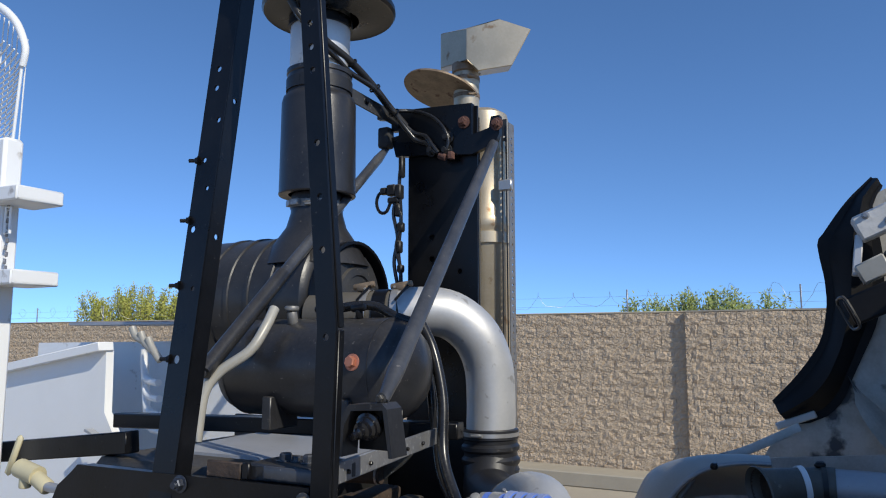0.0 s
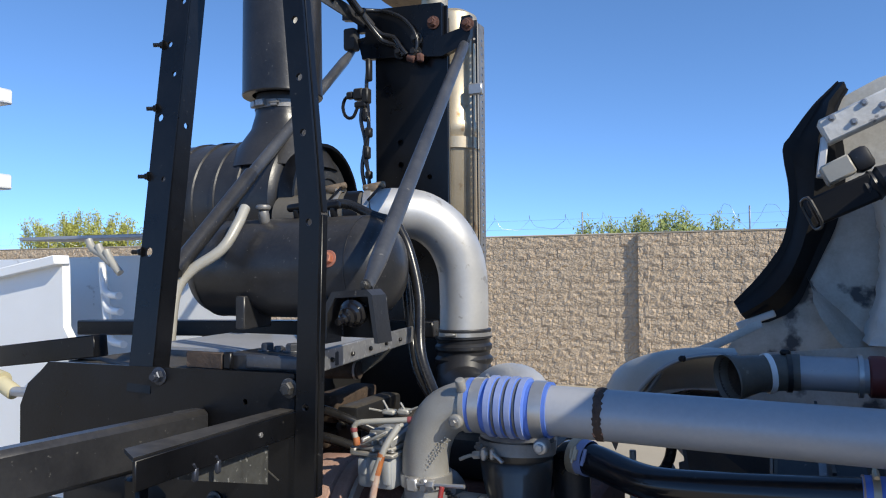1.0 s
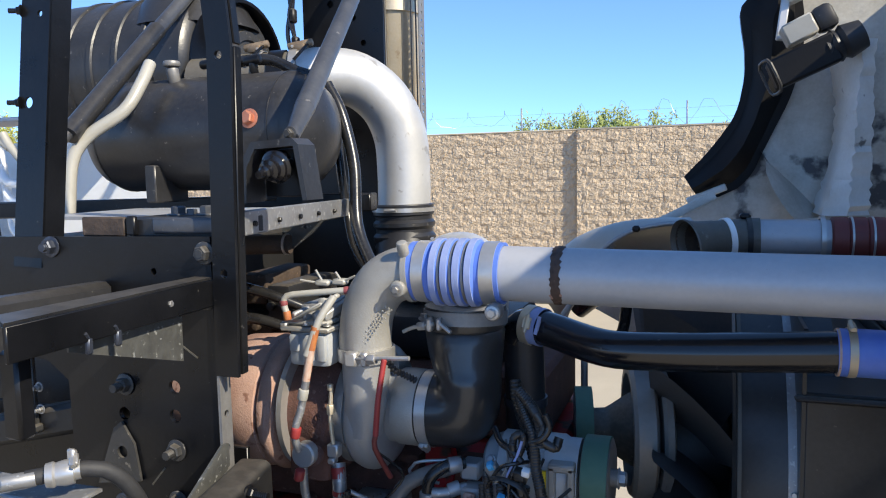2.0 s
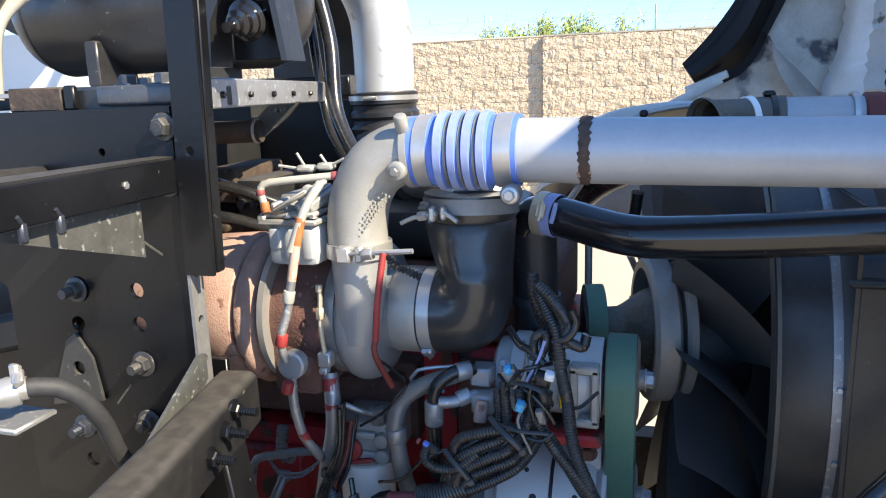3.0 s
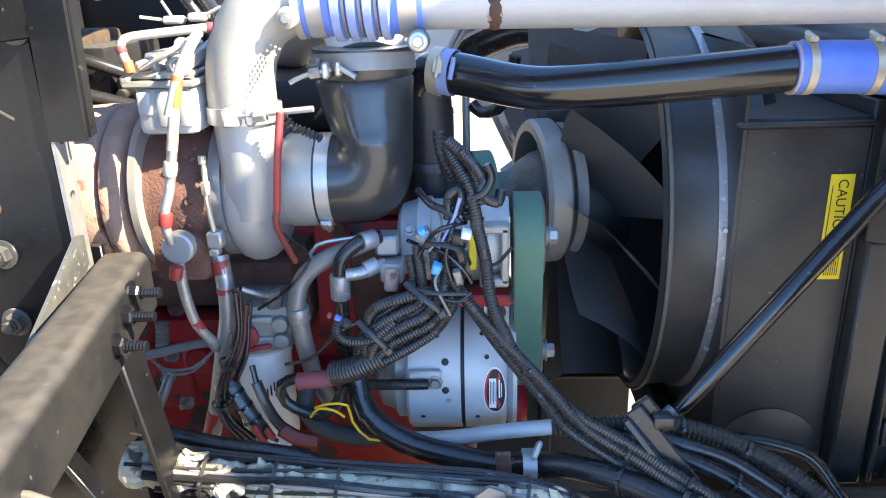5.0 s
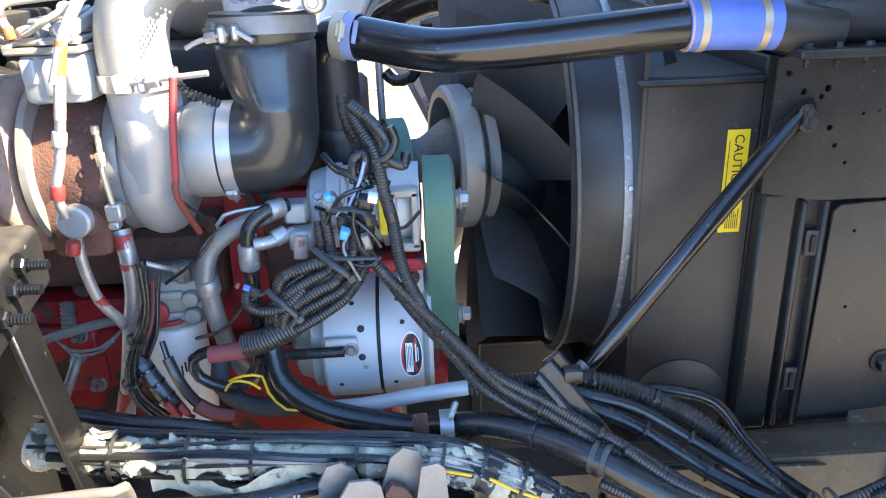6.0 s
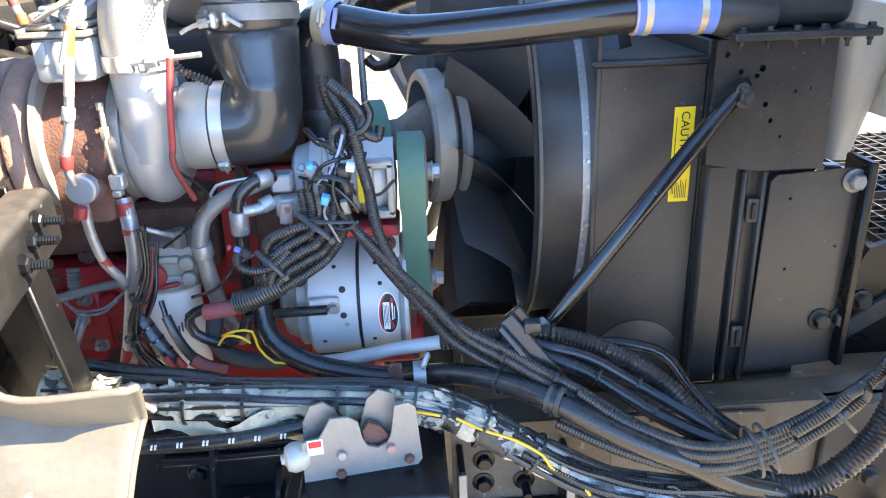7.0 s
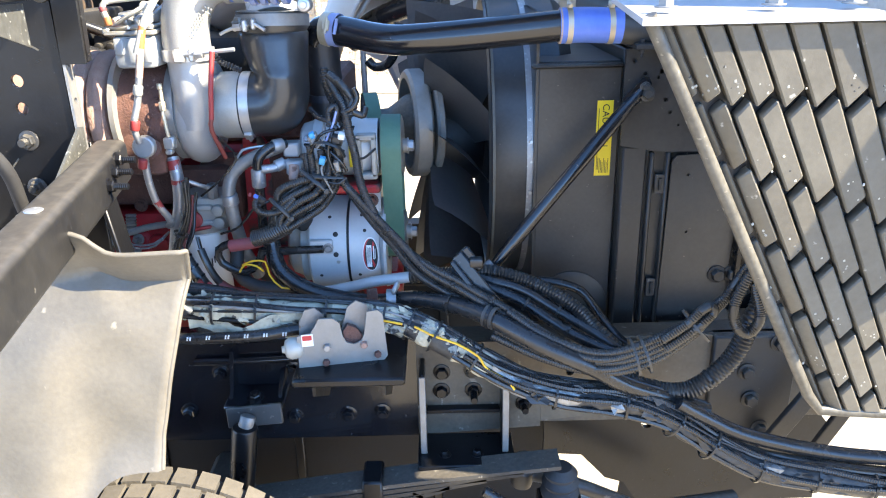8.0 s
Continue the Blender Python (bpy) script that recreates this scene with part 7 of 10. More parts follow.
def bundle(name, label, pts, n, r, spread, mat, ridges=None, ties=(), seed=1, group="", mats=None):
    """Several cables that run together, one part each, bound by ties."""
    rnd = random.Random(seed)
    t = thing(name, pts[0], label, "wiring", group)
    for k in range(n):
        a = 2 * math.pi * k / n + 0.4
        off = Vector((0.25 * math.cos(a), math.cos(a) * 0.9, math.sin(a))) * spread
        line = [Vector(p) + off * rnd.uniform(0.6, 1.25) + Vector((rnd.uniform(-1, 1), rnd.uniform(-1, 1), rnd.uniform(-1, 1))) * spread * 0.35 for p in pts]
        bm = fresh()
        tube(bm, line, r * rnd.uniform(0.8, 1.15), 10, 0.02, ridges)
        part("cable", bm, (mats or [mat])[k % len(mats or [mat])], t)
    path = spline(pts, 0.01)
    for k in ties:
        i = min(len(path) - 2, int(k * (len(path) - 1)))
        tie(t, path[i], path[i + 1] - path[i], spread + r * 1.3)
    return t


run("battery_cable", "thick black battery cable sweeping from alternator to chassis rail",
    [(-0.735, 1.66, 1.10), (-0.728, 1.66, 1.068), (-0.707, 1.63, 1.001), (-0.638, 1.61, 0.952), (-0.544, 1.60, 0.924), (-0.447, 1.58, 0.918), (-0.328, 1.54, 0.943), (-0.219, 1.48, 0.949), (-0.139, 1.42, 0.943), (-0.06, 1.38, 0.913), (0.026, 1.345, 0.880), (0.111, 1.335, 0.842), (0.20, 1.34, 0.785), (0.30, 1.355, 0.74), (0.42, 1.36, 0.69)], 0.0235, CABLE, ties=(0.33, 0.45), seg=16)
run("coolant_tube", "pale grey-blue plastic tube", [(-0.64, 1.68, 0.905), (-0.56, 1.650, 0.928), (-0.50, 1.635, 0.945), (-0.444, 1.62, 0.964), (-0.335, 1.62, 0.976)], 0.0155, ALTERNATOR, category="tube")
run("corrugated_hose", "ridged black conduit arching below the radiator brace", [(-0.346, 1.62, 0.975), (-0.226, 1.60, 0.992), (-0.134, 1.58, 1.004), (-0.042, 1.56, 0.988), (0.043, 1.52, 0.959), (0.103, 1.48, 0.926), (0.137, 1.44, 0.896), (0.174, 1.41, 0.868), (0.23, 1.39, 0.80)], 0.0165, LOOM, (0.009, 0.0028), ties=(0.35, 0.52), group="ridged conduits")
run("heater_hose", "smooth black rubber hose", [(-0.30, 1.59, 0.985), (-0.208, 1.555, 0.985), (-0.142, 1.53, 0.978), (-0.055, 1.50, 0.952), (0.019, 1.465, 0.912), (0.069, 1.44, 0.885), (0.126, 1.39, 0.875), (0.186, 1.34, 0.87)], 0.0155, CABLE, ties=(0.5, 0.75), group="heater hoses", category="hose")
run("heater_hose", "smooth black rubber hose beside the conduit", [(-0.217, 1.58, 0.996), (-0.139, 1.55, 0.990), (-0.048, 1.53, 0.970), (0.039, 1.50, 0.925), (0.09, 1.47, 0.902), (0.142, 1.42, 0.886), (0.20, 1.38, 0.85)], 0.0145, CABLE, ties=(0.6,), group="heater hoses", category="hose")
run("heater_hose", "smooth black hose looping over the crossmember", [(-0.08, 1.575, 0.955), (-0.02, 1.59, 0.965), (0.037, 1.585, 0.966), (0.12, 1.57, 0.944), (0.169, 1.54, 0.883), (0.21, 1.48, 0.843), (0.25, 1.40, 0.84)], 0.013, CABLE, group="heater hoses", category="hose")
run("corrugated_hose", "ridged conduit hanging from above the compressor past the alternator",
    [(-0.536, 1.66, 1.517), (-0.514, 1.63, 1.483), (-0.498, 1.61, 1.456), (-0.489, 1.595, 1.421), (-0.484, 1.585, 1.389), (-0.473, 1.58, 1.341), (-0.462, 1.575, 1.26), (-0.438, 1.57, 1.197), (-0.414, 1.565, 1.15),
     (-0.36, 1.555, 1.092), (-0.302, 1.54, 1.046), (-0.216, 1.50, 1.012), (-0.155, 1.46, 0.987), (-0.074, 1.42, 0.951), (0.02, 1.38, 0.90), (0.12, 1.34, 0.87)], 0.0105, LOOM, (0.0055, 0.0012), ties=(0.40, 0.72), group="ridged conduits")
run("corrugated_hose", "ridged conduit leaving the tied wiring towards the frame",
    [(-0.545, 1.60, 1.31), (-0.513, 1.59, 1.266), (-0.491, 1.58, 1.24), (-0.453, 1.57, 1.198), (-0.415, 1.56, 1.158), (-0.36, 1.55, 1.098), (-0.296, 1.53, 1.030), (-0.21, 1.49, 0.992), (-0.15, 1.45, 0.968), (-0.07, 1.41, 0.93), (0.02, 1.37, 0.88)], 0.0105, LOOM, (0.0055, 0.0012), ties=(0.6,), group="ridged conduits")
run("corrugated_hose", "slim ridged conduit beside the alternator", [(-0.512, 1.62, 1.251), (-0.444, 1.60, 1.154), (-0.379, 1.58, 1.076), (-0.325, 1.56, 1.010), (-0.248, 1.52, 0.972), (-0.175, 1.47, 0.950), (-0.095, 1.42, 0.915), (0.0, 1.37, 0.87)], 0.0105, LOOM, (0.0055, 0.0011), group="ridged conduits")
# fan of ridged conduits over the alternator
FAN_RUNS = (
    ((-0.561, 1.60, 1.345), (-0.559, 1.59, 1.281), (-0.583, 1.575, 1.278), (-0.626, 1.57, 1.267), (-0.666, 1.575, 1.25), (-0.682, 1.58, 1.227), (-0.678, 1.59, 1.202)),
    ((-0.592, 1.61, 1.354), (-0.584, 1.59, 1.285), (-0.589, 1.575, 1.259), (-0.628, 1.57, 1.239), (-0.662, 1.57, 1.219), (-0.684, 1.575, 1.196), (-0.693, 1.58, 1.168), (-0.684, 1.59, 1.137)),
    ((-0.539, 1.61, 1.377), (-0.545, 1.59, 1.288), (-0.576, 1.57, 1.241), (-0.614, 1.565, 1.221), (-0.649, 1.57, 1.198), (-0.677, 1.575, 1.171), (-0.687, 1.585, 1.133)),
    ((-0.525, 1.61, 1.361), (-0.532, 1.595, 1.27), (-0.566, 1.575, 1.222), (-0.605, 1.57, 1.201), (-0.645, 1.575, 1.177), (-0.67, 1.58, 1.149), (-0.699, 1.59, 1.124)),
    ((-0.512, 1.61, 1.343), (-0.527, 1.60, 1.256), (-0.561, 1.585, 1.203), (-0.601, 1.58, 1.174), (-0.642, 1.58, 1.15), (-0.681, 1.585, 1.127), (-0.723, 1.59, 1.111)),
    ((-0.606, 1.62, 1.332), (-0.60, 1.60, 1.285), (-0.61, 1.588, 1.262), (-0.64, 1.585, 1.245), (-0.675, 1.588, 1.215), (-0.70, 1.59, 1.18), (-0.71, 1.60, 1.14)))
for k, pts in enumerate(FAN_RUNS):
    run("corrugated_hose", "ridged conduit in the fan of wiring above the alternator", list(pts), (0.0095, 0.0088, 0.010, 0.0092, 0.0098, 0.0085)[k], LOOM, (0.0055, 0.0012), group="ridged conduits")
run("corrugated_hose", "ridged conduit looping back below the fan of wiring", [(-0.634, 1.568, 1.228), (-0.675, 1.568, 1.192), (-0.715, 1.57, 1.186), (-0.737, 1.572, 1.199), (-0.736, 1.575, 1.218), (-0.72, 1.578, 1.228)], 0.0085, LOOM, (0.0055, 0.0012), group="ridged conduits")
run("corrugated_hose", "fat ridged conduit where the wiring gathers", [(-0.663, 1.59, 1.145), (-0.692, 1.588, 1.132), (-0.722, 1.59, 1.118), (-0.757, 1.60, 1.106)], 0.022, LOOM, (0.006, 0.0016), group="ridged conduits")
fan_ties = thing("wiring_straps", (-0.58, 1.57, 1.25), "flat grey cable ties round the fan of conduits", "cable tie")
for pts, w in ((((-0.612, 1.575, 1.298), (-0.585, 1.556, 1.280), (-0.561, 1.553, 1.262), (-0.548, 1.556, 1.246)), 0.0075), (((-0.70, 1.572, 1.226), (-0.68, 1.556, 1.212), (-0.662, 1.553, 1.196), (-0.645, 1.556, 1.174)), 0.0075),
               (((-0.579, 1.59, 1.355), (-0.575, 1.575, 1.366), (-0.547, 1.566, 1.371), (-0.51, 1.567, 1.357), (-0.498, 1.58, 1.33)), 0.008), (((-0.612, 1.58, 1.288), (-0.56, 1.562, 1.283), (-0.505, 1.575, 1.276)), 0.005)):
    bm = fresh()
    tube(bm, list(pts), w * 0.75, 8, 0.01, flat=0.35)
    part("strap", bm, LOOM, fan_ties)
for p, ax in (((-0.548, 1.553, 1.246), (0.6, 0, -0.8)), ((-0.645, 1.553, 1.174), (0.6, 0, -0.8))):
    bm = fresh()
    p, ax = Vector(p), Vector(ax)
    beam(bm, p - ax * 0.006, p + ax * 0.006, 0.014, 0.008, Y, 0.002)
    part("strap_head", bm, BLACK_WORN, fan_ties)
bm = fresh()
tube(bm, [(-0.745, 1.603, 1.098), (-0.775, 1.605, 1.091), (-0.80, 1.605, 1.088), (-0.828, 1.608, 1.083)], 0.0165, 14)
single("red_terminal_boot", bm, RED_BOOT, "faded red rubber boot on the starter cable", "boot")
run("starter_cable", "black cable from the red boot down towards the starter", [(-0.83, 1.615, 1.088), (-0.865, 1.62, 1.07), (-0.86, 1.62, 1.03), (-0.80, 1.62, 1.0), (-0.76, 1.62, 1.03), (-0.745, 1.62, 1.07)], 0.011, CABLE)
run("starter_cable", "grey rubber hose bending under the alternator", [(-0.83, 1.68, 1.05), (-0.83, 1.65, 0.99), (-0.79, 1.64, 0.955), (-0.72, 1.63, 0.945), (-0.64, 1.64, 0.952)], 0.0185, DARK_RUBBER, category="hose")
for k, pts in enumerate([[(-0.80, 1.60, 1.03), (-0.77, 1.59, 1.045), (-0.735, 1.59, 1.042), (-0.73, 1.60, 1.00), (-0.70, 1.60, 0.96), (-0.65, 1.605, 0.955)], [(-0.81, 1.60, 1.01), (-0.79, 1.59, 1.035), (-0.76, 1.59, 1.03), (-0.745, 1.60, 1.01)]]):
    run("sense_wire", "thin yellow wire curling under the alternator", pts, 0.0026, YELLOW_WIRE, group="yellow wires", category="wire", seg=8)
# plugs at the compressor
plugs = thing("wire_connectors", (-0.53, 1.60, 1.33), "cluster of grey and blue wiring plugs on the compressor", "connector")
for p, s, mt, turn in (((-0.576, 1.60, 1.372), (0.017, 0.012, 0.022), DULL_STEEL, -0.4), ((-0.580, 1.592, 1.385), (0.009, 0.010, 0.010), BLUE_PLUG, -0.4), ((-0.557, 1.58, 1.322), (0.010, 0.010, 0.013), BLUE_PLUG, 0.3),
                       ((-0.518, 1.592, 1.372), (0.020, 0.014, 0.016), LOOM, 0.2), ((-0.504, 1.583, 1.383), (0.011, 0.010, 0.010), PAPER, 0.2), ((-0.514, 1.585, 1.345), (0.010, 0.010, 0.022), LOOM, -0.2),
                       ((-0.52, 1.582, 1.305), (0.009, 0.009, 0.020), DULL_STEEL, -0.2), ((-0.735, 1.572, 1.232), (0.008, 0.006, 0.006), BLUE, 0.5), ((-0.750, 1.572, 1.237), (0.005, 0.006, 0.006), RED_BOOT, 0.5), ((-0.720, 1.57, 1.222), (0.011, 0.008, 0.010), LOOM, 0.6)):
    bm = fresh()
    box(bm, -Vector(s) * 0.78, Vector(s) * 0.78, 0.0025, Matrix.Translation(p) @ Matrix.Rotation(turn, 4, "Y") @ Matrix.Rotation(0.35, 4, "X"), 2)
    box(bm, Vector((-s[0] * 0.5, -s[1] * 0.95, -s[2] * 0.5)), Vector((s[0] * 0.5, -s[1] * 0.7, s[2] * 0.5)), 0.001, Matrix.Translation(p) @ Matrix.Rotation(turn, 4, "Y"))
    part("plug", bm, mt, plugs)
for pts, r, mt in (([(-0.511, 1.62, 1.518), (-0.492, 1.612, 1.499), (-0.474, 1.61, 1.47), (-0.479, 1.605, 1.446), (-0.451, 1.61, 1.43), (-0.444, 1.62, 1.448)], 0.009, LOOM), ([(-0.536, 1.60, 1.405), (-0.533, 1.60, 1.445), (-0.517, 1.602, 1.454), (-0.514, 1.60, 1.435), (-0.532, 1.60, 1.39)], 0.0075, LOOM),
                   ([(-0.514, 1.592, 1.444), (-0.525, 1.59, 1.41), (-0.54, 1.59, 1.38), (-0.547, 1.592, 1.365)], 0.003, PALE_BLUE), ([(-0.535, 1.65, 1.53), (-0.50, 1.63, 1.50), (-0.485, 1.62, 1.47), (-0.48, 1.60, 1.43)], 0.011, LOOM),
                   ([(-0.468, 1.60, 1.50), (-0.46, 1.60, 1.475), (-0.475, 1.595, 1.45), (-0.50, 1.60, 1.44)], 0.007, CABLE), ([(-0.59, 1.66, 1.44), (-0.565, 1.62, 1.425), (-0.54, 1.60, 1.42), (-0.515, 1.592, 1.40)], 0.007, CABLE)):
    bm = fresh()
    tube(bm, pts, r, 10, 0.006, (0.0055, 0.0011) if mt is LOOM else None)
    part("lead", bm, mt, plugs)
lead = random.Random(44)
for k, pts in enumerate(([(-0.612, 1.66, 1.345), (-0.585, 1.612, 1.352), (-0.545, 1.590, 1.347), (-0.512, 1.584, 1.318), (-0.497, 1.590, 1.290)], [(-0.600, 1.62, 1.272), (-0.560, 1.580, 1.268), (-0.520, 1.572, 1.262), (-0.498, 1.580, 1.275)],
                         [(-0.560, 1.64, 1.425), (-0.548, 1.606, 1.400), (-0.553, 1.590, 1.372), (-0.570, 1.586, 1.352)], [(-0.530, 1.64, 1.440), (-0.522, 1.602, 1.410), (-0.530, 1.585, 1.385), (-0.540, 1.580, 1.340), (-0.532, 1.578, 1.300)],
                         [(-0.505, 1.610, 1.395), (-0.528, 1.585, 1.398), (-0.556, 1.583, 1.388), (-0.575, 1.590, 1.362), (-0.592, 1.60, 1.33)], [(-0.476, 1.62, 1.400), (-0.486, 1.590, 1.370), (-0.478, 1.582, 1.335), (-0.455, 1.60, 1.320), (-0.425, 1.640, 1.335)],
                         [(-0.545, 1.595, 1.325), (-0.560, 1.572, 1.300), (-0.548, 1.566, 1.268), (-0.535, 1.568, 1.238)], [(-0.705, 1.585, 1.215), (-0.742, 1.572, 1.200), (-0.770, 1.575, 1.168), (-0.800, 1.590, 1.140), (-0.850, 1.61, 1.118)])):
    bm = fresh()
    tube(bm, pts, (0.0042, 0.0035, 0.0026, 0.0034)[k % 4], 8, 0.006)
    part("thin_lead", bm, (CABLE, LOOM, PULLEY, CABLE)[k % 4], plugs)
bundle("wiring_harness", "dark ridged conduits climbing past the coolant riser", [(-0.552, 1.70, 1.535), (-0.546, 1.685, 1.49), (-0.521, 1.665, 1.448), (-0.498, 1.635, 1.405)], 3, 0.0085, 0.011, LOOM, (0.008, 0.002), seed=4)
bundle("wiring_harness", "thin black leads beside the fuel filter", [(-0.928, 1.625, 1.27), (-0.935, 1.615, 1.18), (-0.975, 1.615, 1.08), (-0.985, 1.62, 1.0), (-0.945, 1.63, 0.93)], 4, 0.0055, 0.010, CABLE, ties=(0.45, 0.7), seed=7, mats=[CABLE, LOOM, CABLE, LOOM, CABLE])
bundle("wiring_harness", "black sleeves with a red plug below the filter head", [(-0.935, 1.70, 1.20), (-0.95, 1.68, 1.12), (-0.975, 1.66, 1.04), (-0.96, 1.65, 0.95), (-0.90, 1.66, 0.90)], 3, 0.0042, 0.014, LOOM, seed=9, mats=[LOOM, RED_BROWN, LOOM])
rp = thing("red_plug", (-0.94, 1.635, 0.93), "black plug bodies with a red lock", "connector")
for pts, r, mt in (([(-0.968, 1.635, 1.058), (-0.948, 1.628, 1.020), (-0.930, 1.625, 0.985), (-0.913, 1.628, 0.950)], 0.017, LOOM), ([(-0.918, 1.632, 1.068), (-0.905, 1.626, 1.03), (-0.890, 1.628, 0.99), (-0.872, 1.634, 0.955)], 0.011, LOOM),
                   ([(-0.880, 1.632, 0.962), (-0.850, 1.636, 0.938), (-0.815, 1.645, 0.925)], 0.015, RED_BROWN), ([(-0.985, 1.64, 1.075), (-0.968, 1.635, 1.055)], 0.012, CABLE), ([(-0.925, 1.64, 1.10), (-0.918, 1.632, 1.068)], 0.006, CABLE)):
    bm = fresh()
    tube(bm, pts, r, 8, 0.01, flat=0.75)
    part("plug", bm, mt, rp)
for k in range(4):
    p = Vector((-0.962, 1.630, 1.045)).lerp(Vector((-0.918, 1.624, 0.958)), k / 3)
    bm = fresh()
    ring(bm, p, (0.45, -0.05, -0.89), 0.016, 0.005, 0.003, 16)
    part("plug_rib", bm, CABLE, rp)
for a, b in (((-0.928, 1.610, 0.985), (-0.908, 1.612, 0.945)), ((-0.905, 1.614, 0.975), (-0.892, 1.616, 0.950))):
    bm = fresh()
    beam(bm, a, b, 0.012, 0.014, Y, 0.003)
    part("lock", bm, RED_HOSE, rp, "bright red plug lock")

# main harness along the rail: pale wrap, foil wrap, black tape, each stretch its own part
MAIN = [(-1.10, 1.44, 1.02), (-0.924, 1.445, 0.985), (-0.669, 1.45, 0.960), (-0.409, 1.45, 0.936), (-0.293, 1.43, 0.897), (-0.164, 1.40, 0.828), (-0.048, 1.38, 0.763), (0.125, 1.36, 0.735), (0.266, 1.34, 0.717), (0.383, 1.32, 0.644), (0.530, 1.30, 0.566), (0.701, 1.28, 0.536), (0.864, 1.26, 0.522), (1.15, 1.24, 0.51)]
main = thing("main_harness", (-0.4, 1.5, 0.88), "thick frayed wiring harness in fleece, foil and tape", "wiring harness")
path = spline(MAIN, 0.015)
def stretch(a, b, r, mat, name, wobble, seed):
    rnd = random.Random(seed)
    i0, i1 = int(a * (len(path) - 1)), int(b * (len(path) - 1)) + 1
    seg = path[i0:i1 + 1]
    bumps = [rnd.uniform(-wobble, wobble) for _ in range(len(seg) + 4)]
    bm = fresh()
    tube(bm, seg, lambda k: r + bumps[int(k * (len(seg) - 1))] * r, 14, straight=True)
    part(name, bm, mat, main)
stretch(0.0, 0.43, 0.034, TAPE_PALE, "fleece_wrap", 0.22, 1)
scrap = random.Random(77)
for k in range(92):
    i = int((scrap.uniform(0.01, 0.40) if k < 44 else scrap.uniform(0.32, 0.92)) * len(path))
    t0 = (path[i + 1] - path[i]).normalized()
    a = scrap.uniform(-0.6, 1.7)
    out = Vector((0, -math.cos(a), math.sin(a)))
    side = t0.cross(out).normalized()
    c = path[i] + out * scrap.uniform(0.030, 0.040)
    L, W = scrap.uniform(0.012, 0.034), scrap.uniform(0.007, 0.018)
    nn = 9
    rim = [c + t0 * L * math.cos(2 * math.pi * j / nn) * scrap.uniform(0.6, 1.3) + side * W * math.sin(2 * math.pi * j / nn) * scrap.uniform(0.5, 1.4) + out * scrap.uniform(-0.006, 0.012) for j in range(nn)]
    bm = fresh()
    hub = bm.verts.new(c + out * 0.004)
    rv = [bm.verts.new(p) for p in rim]
    for j in range(nn):
        bm.faces.new((hub, rv[j], rv[(j + 1) % nn]))
    bmesh.ops.solidify(bm, geom=bm.faces[:], thickness=0.0015)
    part("fleece_scrap" if k < 44 else "tape_scrap", bm, (TAPE_PALE if k % 4 else TAPE) if k < 44 else (BLACK_WRAP, BLACK_WRAP, LOOM, SILVER_WRAP if k % 8 == 3 else BLACK_WRAP)[k % 4], main)
stretch(0.41, 0.52, 0.031, SILVER_WRAP, "foil_wrap", 0.12, 2)
stretch(0.50, 0.72, 0.030, BLACK_WRAP, "tape_wrap", 0.12, 3)
stretch(0.70, 1.0, 0.034, BLACK_WRAP, "tape_wrap", 0.12, 4)
rnd = random.Random(12)
for k in range(30):
    a0, a1 = (0.0, 0.42) if k % 3 == 1 else (0.36, 0.97)
    i0, i1 = int((a0 + rnd.uniform(0, 0.06)) * len(path)), int((a1 - rnd.uniform(0, 0.08)) * len(path))
    ph = rnd.uniform(2.9, 6.4)
    pts = []
    for i in range(i0, i1, 9):
        ph += rnd.uniform(-0.35, 0.35)
        pts.append(path[i] + Vector((0, math.cos(ph) * 0.036, -math.sin(ph) * 0.036 + 0.004)))
    if len(pts) > 2:
        bm = fresh()
        tube(bm, pts, rnd.choice((0.0035, 0.005, 0.0065, 0.008)), 8, 0.02, (0.006, 0.0012) if k % 3 == 0 else None)
        part("outer_cable", bm, (CABLE, DULL_STEEL, LOOM, CABLE, LOOM, CABLE, LOOM, LOOM, CABLE, PULLEY)[k % 10], main)
for pts in ([(-0.33, 1.395, 0.935), (-0.28, 1.385, 0.912), (-0.22, 1.372, 0.893), (-0.17, 1.362, 0.862), (-0.15, 1.360, 0.83), (-0.10, 1.352, 0.80), (-0.08, 1.345, 0.775)], [(-0.47, 1.412, 0.957), (-0.42, 1.408, 0.95), (-0.36, 1.40, 0.94)]):
    bm = fresh()
    tube(bm, pts, 0.0030, 8, 0.01)
    part("yellow_wire", bm, YELLOW_WIRE, main, "orange-yellow wire")
for k in (0.06, 0.115, 0.16, 0.235, 0.30, 0.325, 0.36, 0.41, 0.50, 0.57, 0.63, 0.68, 0.74, 0.80, 0.86):
    i = int(k * len(path))
    tie(main, path[i], path[i + 1] - path[i], 0.042)
for k in (0.335, 0.375):
    i = int(k * len(path))
    bm = fresh()
    tube(bm, [path[i - 2], path[i], path[i + 2]], 0.037, 14)
    part("rubber_strip", bm, BLACK_WRAP, main)
bm = fresh()
rows = []
for i in range(14):
    u = i / 13
    x = -0.90 + 0.30 * u
    rows.append([bm.verts.new((x, 1.412 + 0.012 * math.sin(9 * u), 0.965 - 0.045 * v + 0.018 * math.sin(11 * u + v) - 0.02 * u)) for v in (0, 0.5, 1.0)])
for a, b in zip(rows, rows[1:]):
    for j in range(2):
        bm.faces.new((a[j], a[j + 1], b[j + 1], b[j]))
bmesh.ops.solidify(bm, geom=bm.faces[:], thickness=0.003)
part("torn_fleece", bm, TAPE_PALE, main, "torn pale fleece hanging from the harness")
